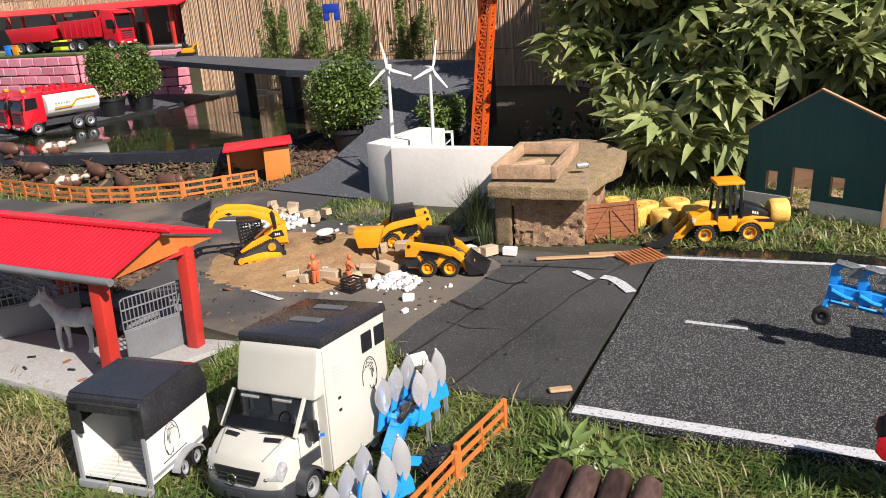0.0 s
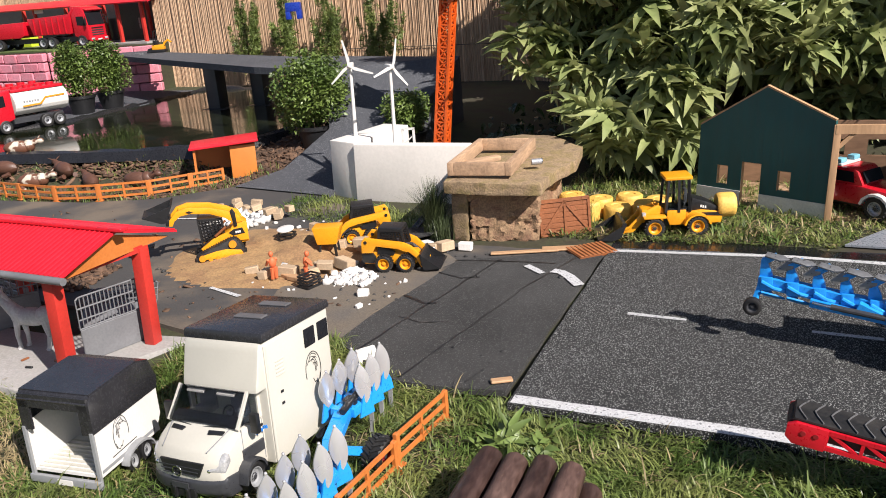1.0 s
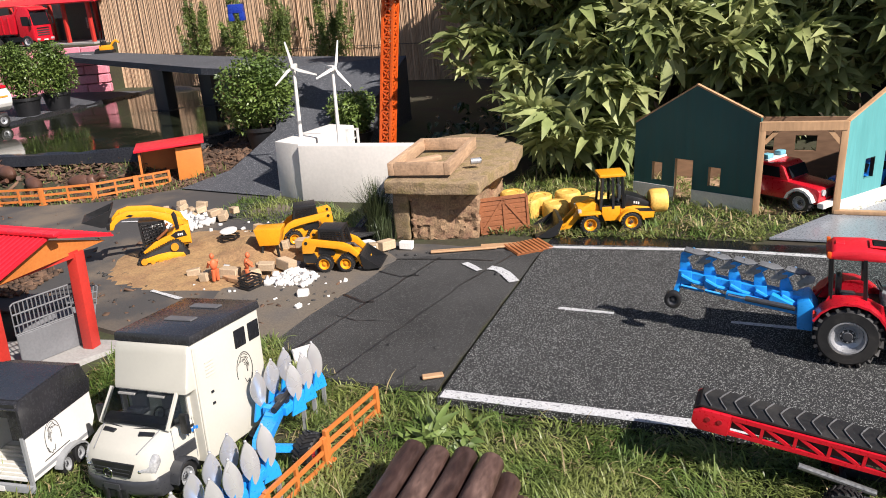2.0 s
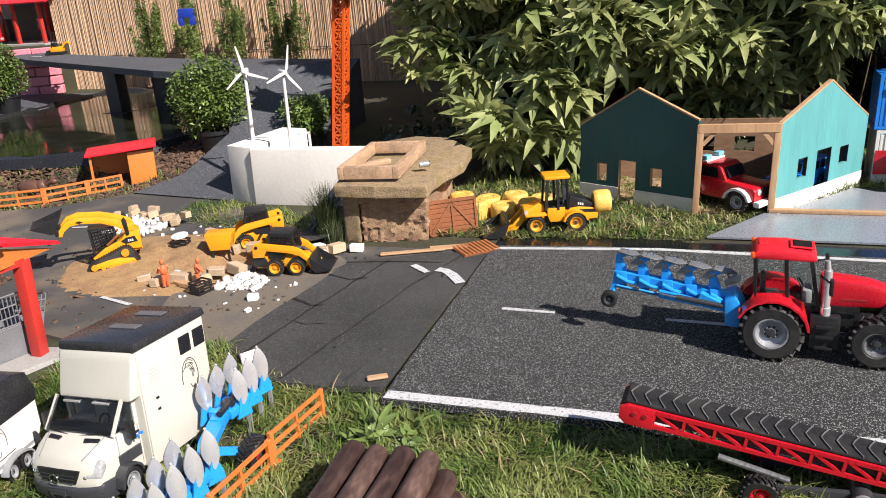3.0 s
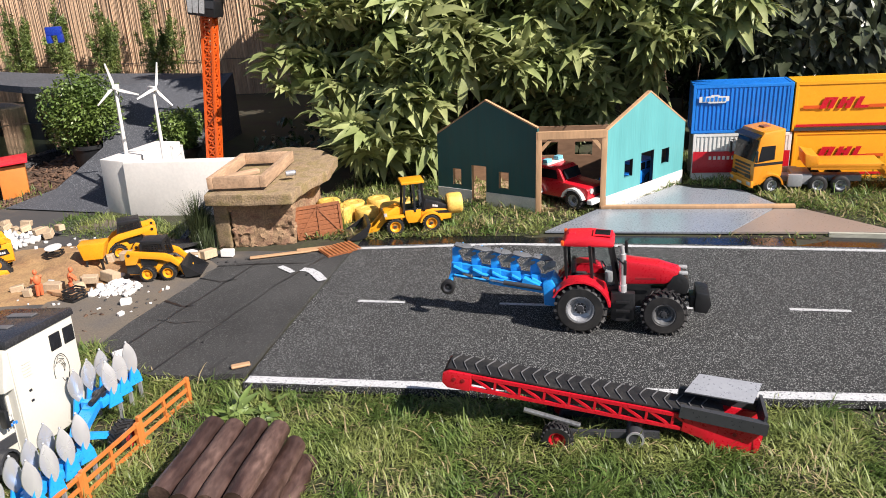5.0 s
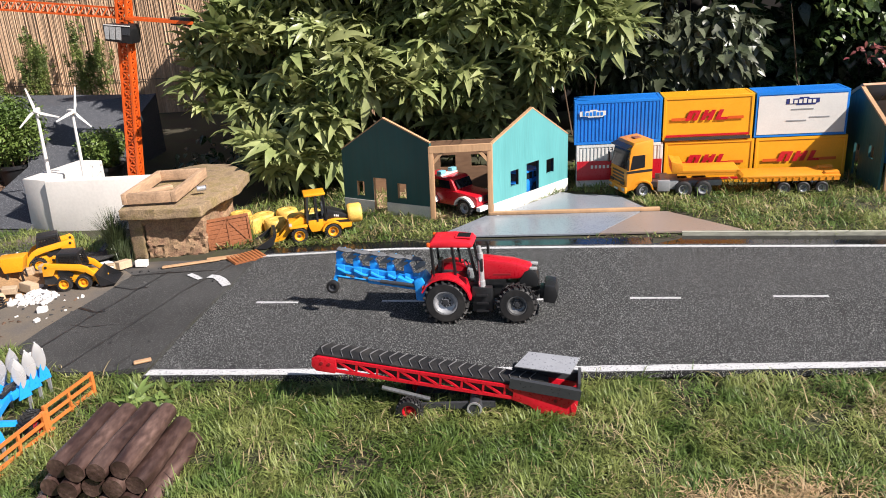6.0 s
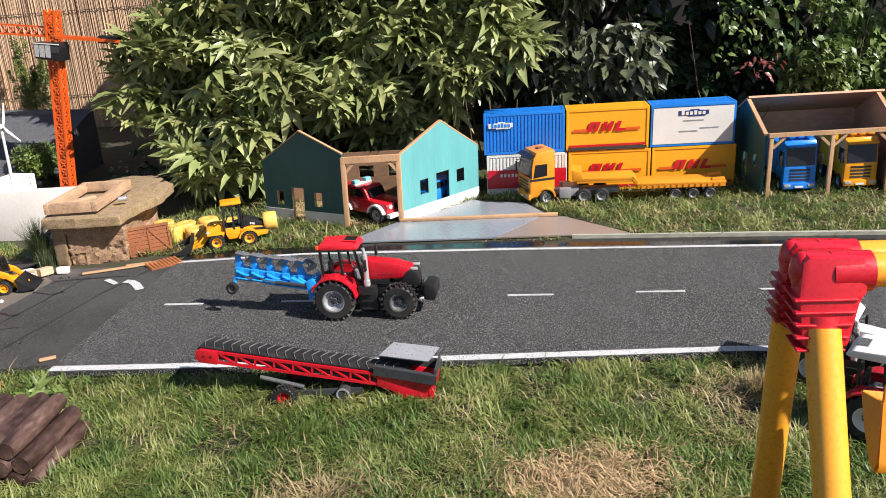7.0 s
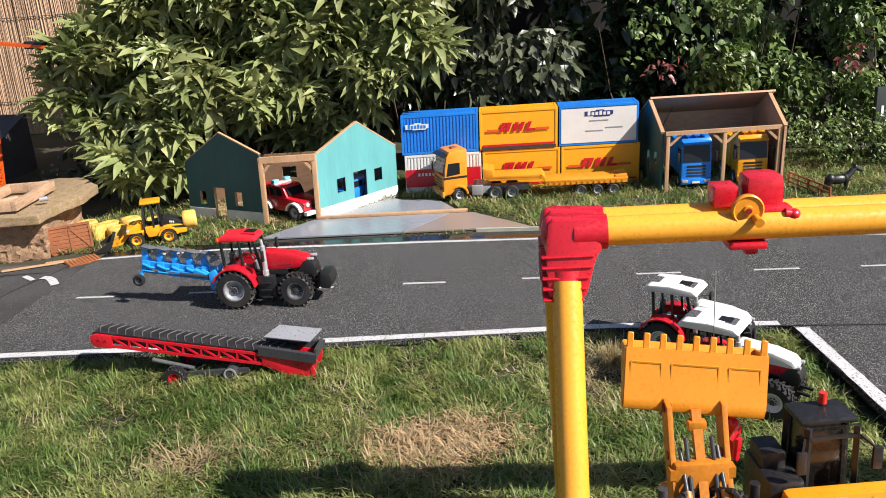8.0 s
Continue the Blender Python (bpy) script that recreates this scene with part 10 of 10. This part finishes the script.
def dump_truck(x, y, z, rz):
    t = thing("dump_truck", x, y, z, rz, "red toy dump truck with trailer on the raised yard", "toy truck")
    lorry_cab(t, 0.0, 0.075, red, 0.036, 0.215)
    for s in (-1, 1):
        for xx in (-0.06, -0.30, -0.37):
            wheel(t, xx, s * 0.066, 0.036, 0.036, 0.03, silver, s, False)
    bm = B()
    box(bm, -0.24, 0, 0.035, 0.36, 0.06, 0.03)
    part("chassis", bm, darkgrey, t)
    bm = B()
    profile(bm, [(-0.135, 0.085), (-0.43, 0.085), (-0.46, 0.19), (-0.13, 0.205), (-0.09, 0.245), (-0.085, 0.235), (-0.12, 0.19)], -0.078, 0.078, 0.004)
    bd = part("tipper_body", bm, red, t)
    for i in range(6):
        bm = B()
        box(bm, -0.17 - i * 0.048, -0.080, 0.09, 0.008, 0.005, 0.10)
        part("side_rib", bm, red, bd)
    u = thing("tipping_trailer", x - 0.68 * math.cos(radians(rz)), y - 0.68 * math.sin(radians(rz)), z, rz, "red toy tipping trailer behind the dump truck", "toy trailer")
    t.scale = u.scale = (1.3, 1.3, 1.25)
    for s in (-1, 1):
        for xx in (-0.20, -0.28):
            wheel(u, xx, s * 0.066, 0.038, 0.038, 0.03, silver, s, False)
    bm = B()
    profile(bm, [(0.02, 0.09), (-0.02, 0.075), (-0.34, 0.075), (-0.38, 0.165), (0.03, 0.175)], -0.08, 0.08, 0.006)
    part("tub", bm, red, u)
    bm = B()
    bar(bm, (-0.3, 0, 0.05), (0.08, 0, 0.05), 0.03, 0.03)
    part("frame", bm, darkgrey, u)


dump_truck(-5.02, 3.17, 0.474, 5)
bm = B()
box(bm, 0, 0, 0, 0.4, 0.14, 0.10, bevel=0.01)
tagged(part("lime_wagon", bm, surf("lime_plastic", (0.45, 0.55, 0.03), 0.4), at=pose(-6.25, 3.45, 0.474, 0, 0, -2)), "lime green toy wagon under the hall roof", "toy wagon")
for x, c, lab in ((-6.10, amber, "small orange toy bin on the turf"), (-6.19, blue, "small blue toy bin on the turf")):
    b_ = thing("toy_bin", x, 2.98, 0.474, 5, lab, "toy bin")
    bm = B()
    box(bm, 0, 0, 0, 0.05, 0.05, 0.07, taper=(1.15, 1.15), bevel=0.003)
    part("bin_body", bm, c, b_)
    bm = B()
    box(bm, 0, 0, 0.07, 0.062, 0.062, 0.010, bevel=0.003)
    part("lid", bm, c, b_)


def tanker(x, y, z, rz, label):
    t = thing("tanker_truck", x, y, z, rz, label, "toy truck", "tankers")
    lorry_cab(t, 0.0, 0.068, red, 0.034, 0.175)
    for s in (-1, 1):
        for xx in (-0.06, -0.27, -0.335):
            wheel(t, xx, s * 0.058, 0.032, 0.032, 0.026, silver, s, False)
    bm = B()
    box(bm, -0.21, 0, 0.035, 0.34, 0.05, 0.03)
    part("chassis", bm, darkgrey, t)
    bm = B()
    prof = [(0.074 * math.cos(a), 0.135 + 0.062 * math.sin(a)) for a in np.linspace(0, 2 * math.pi, 20, endpoint=False)]
    profile(bm, prof, 0.125, 0.40, 0.004)
    bmesh.ops.transform(bm, matrix=pose(0, 0, 0, 0, 0, 90), verts=bm.verts)
    tk = part("tank", bm, white, t, "white tank")
    bm = B()
    box(bm, -0.262, 0, 0.190, 0.27, 0.09, 0.014, bevel=0.004)
    part("top_rail", bm, red, tk)
    for i in range(4):
        bm = B()
        rod(bm, (-0.17 - i * 0.06, 0, 0.20), (-0.17 - i * 0.06, 0, 0.216), 0.020, seg=16)
        part("tank_lid", bm, red, tk)
    for s in (-1, 1):
        bm = B()
        bar(bm, (-0.16, s * 0.0755, 0.120), (-0.25, s * 0.0755, 0.122), 0.002, 0.008)
        bar(bm, (-0.25, s * 0.0755, 0.122), (-0.28, s * 0.0752, 0.150), 0.002, 0.008)
        bar(bm, (-0.28, s * 0.0752, 0.150), (-0.38, s * 0.0752, 0.152), 0.002, 0.008)
        part("stripe", bm, amber, tk)
        for i in range(6):
            bm = B()
            box(bm, -0.17 - i * 0.014, s * 0.0752, 0.138, 0.009, 0.002, 0.008)
            part("letter_bar", bm, grey, tk)
    bm = B()
    box(bm, -0.05, 0, 0.208, 0.02, 0.03, 0.016, bevel=0.004)
    part("beacon", bm, yellow, t)
    return t


tanker(-4.05, 1.33, 0.122, -104, "red and white toy tanker truck by the pond").scale = (1.15, 1.15, 1.15)
tanker(-4.27, 1.39, 0.122, -104, "second red and white toy tanker beside it").scale = (1.15, 1.15, 1.15)
bm = B()
slab(bm, [(-5.2, 0.95), (-4.25, 0.95), (-4.12, 1.28), (-3.89, 1.74), (-3.92, 2.52), (-3.96, 3.05), (-5.2, 3.05)], 0.0, 0.122)
tagged(part("pond_bank", bm, felt_ramp, flat=True), "grey felt covered bank beside the pond", "bank", kind="structure")

mini = thing("mini_digger", -4.26, 3.00, 0.414, 200, "small yellow toy digger on the bridge", "toy digger")
bm = B()
box(bm, 0, 0, 0.02, 0.09, 0.05, 0.035, bevel=0.006)
part("body", bm, yellow, mini)
bm = B()
for s in (-1, 1):
    bar(bm, (0.030, s * 0.024, 0.05), (0.012, s * 0.024, 0.155), 0.006)
bar(bm, (0.012, -0.027, 0.155), (0.012, 0.027, 0.155), 0.006)
part("roll_bar", bm, black, mini)
bm = B()
profile(bm, [(-0.035, 0.05), (-0.05, 0.075), (-0.080, 0.092), (-0.105, 0.070), (-0.098, 0.064), (-0.080, 0.080), (-0.058, 0.064), (-0.048, 0.048)], -0.008, 0.008)
part("digging_arm", bm, yellow, mini)
bm = B()
box(bm, 0.012, 0, 0.055, 0.03, 0.034, 0.03, bevel=0.005)
part("seat", bm, black, mini)
bm = B()
box(bm, 0.0, 0, 0, 0.11, 0.07, 0.022, bevel=0.006)
part("tracks", bm, black, mini)
bm = B()
profile(bm, [(0.05, 0.0), (0.085, 0.0), (0.07, 0.03), (0.05, 0.035)], -0.035, 0.035)
part("blade", bm, black, mini)
rp = thing("bridge_line", -4.37, 2.90, 0.4145, -18, "white dash painted on the bridge", "road mark", kind="structure")
bm = B()
box(bm, 0, 0, 0, 0.14, 0.014, 0.0015)
part("paint", bm, road_paint, rp)
gp = thing("green_panel", 3.25, 1.55, -0.02, 20, "dark green panel with pale marks by the hedge", "panel")
bm = B()
box(bm, 0, 0, 0, 0.30, 0.02, 0.36, bevel=0.003)
part("board", bm, surf("bottle_green", (0.012, 0.022, 0.020), 0.5, var=0.3), gp)
for i in range(2):
    bm = B()
    box(bm, -0.115 + i * 0.03, -0.0115, 0.22, 0.014, 0.002, 0.05)
    part("letter_bar", bm, white, gp)
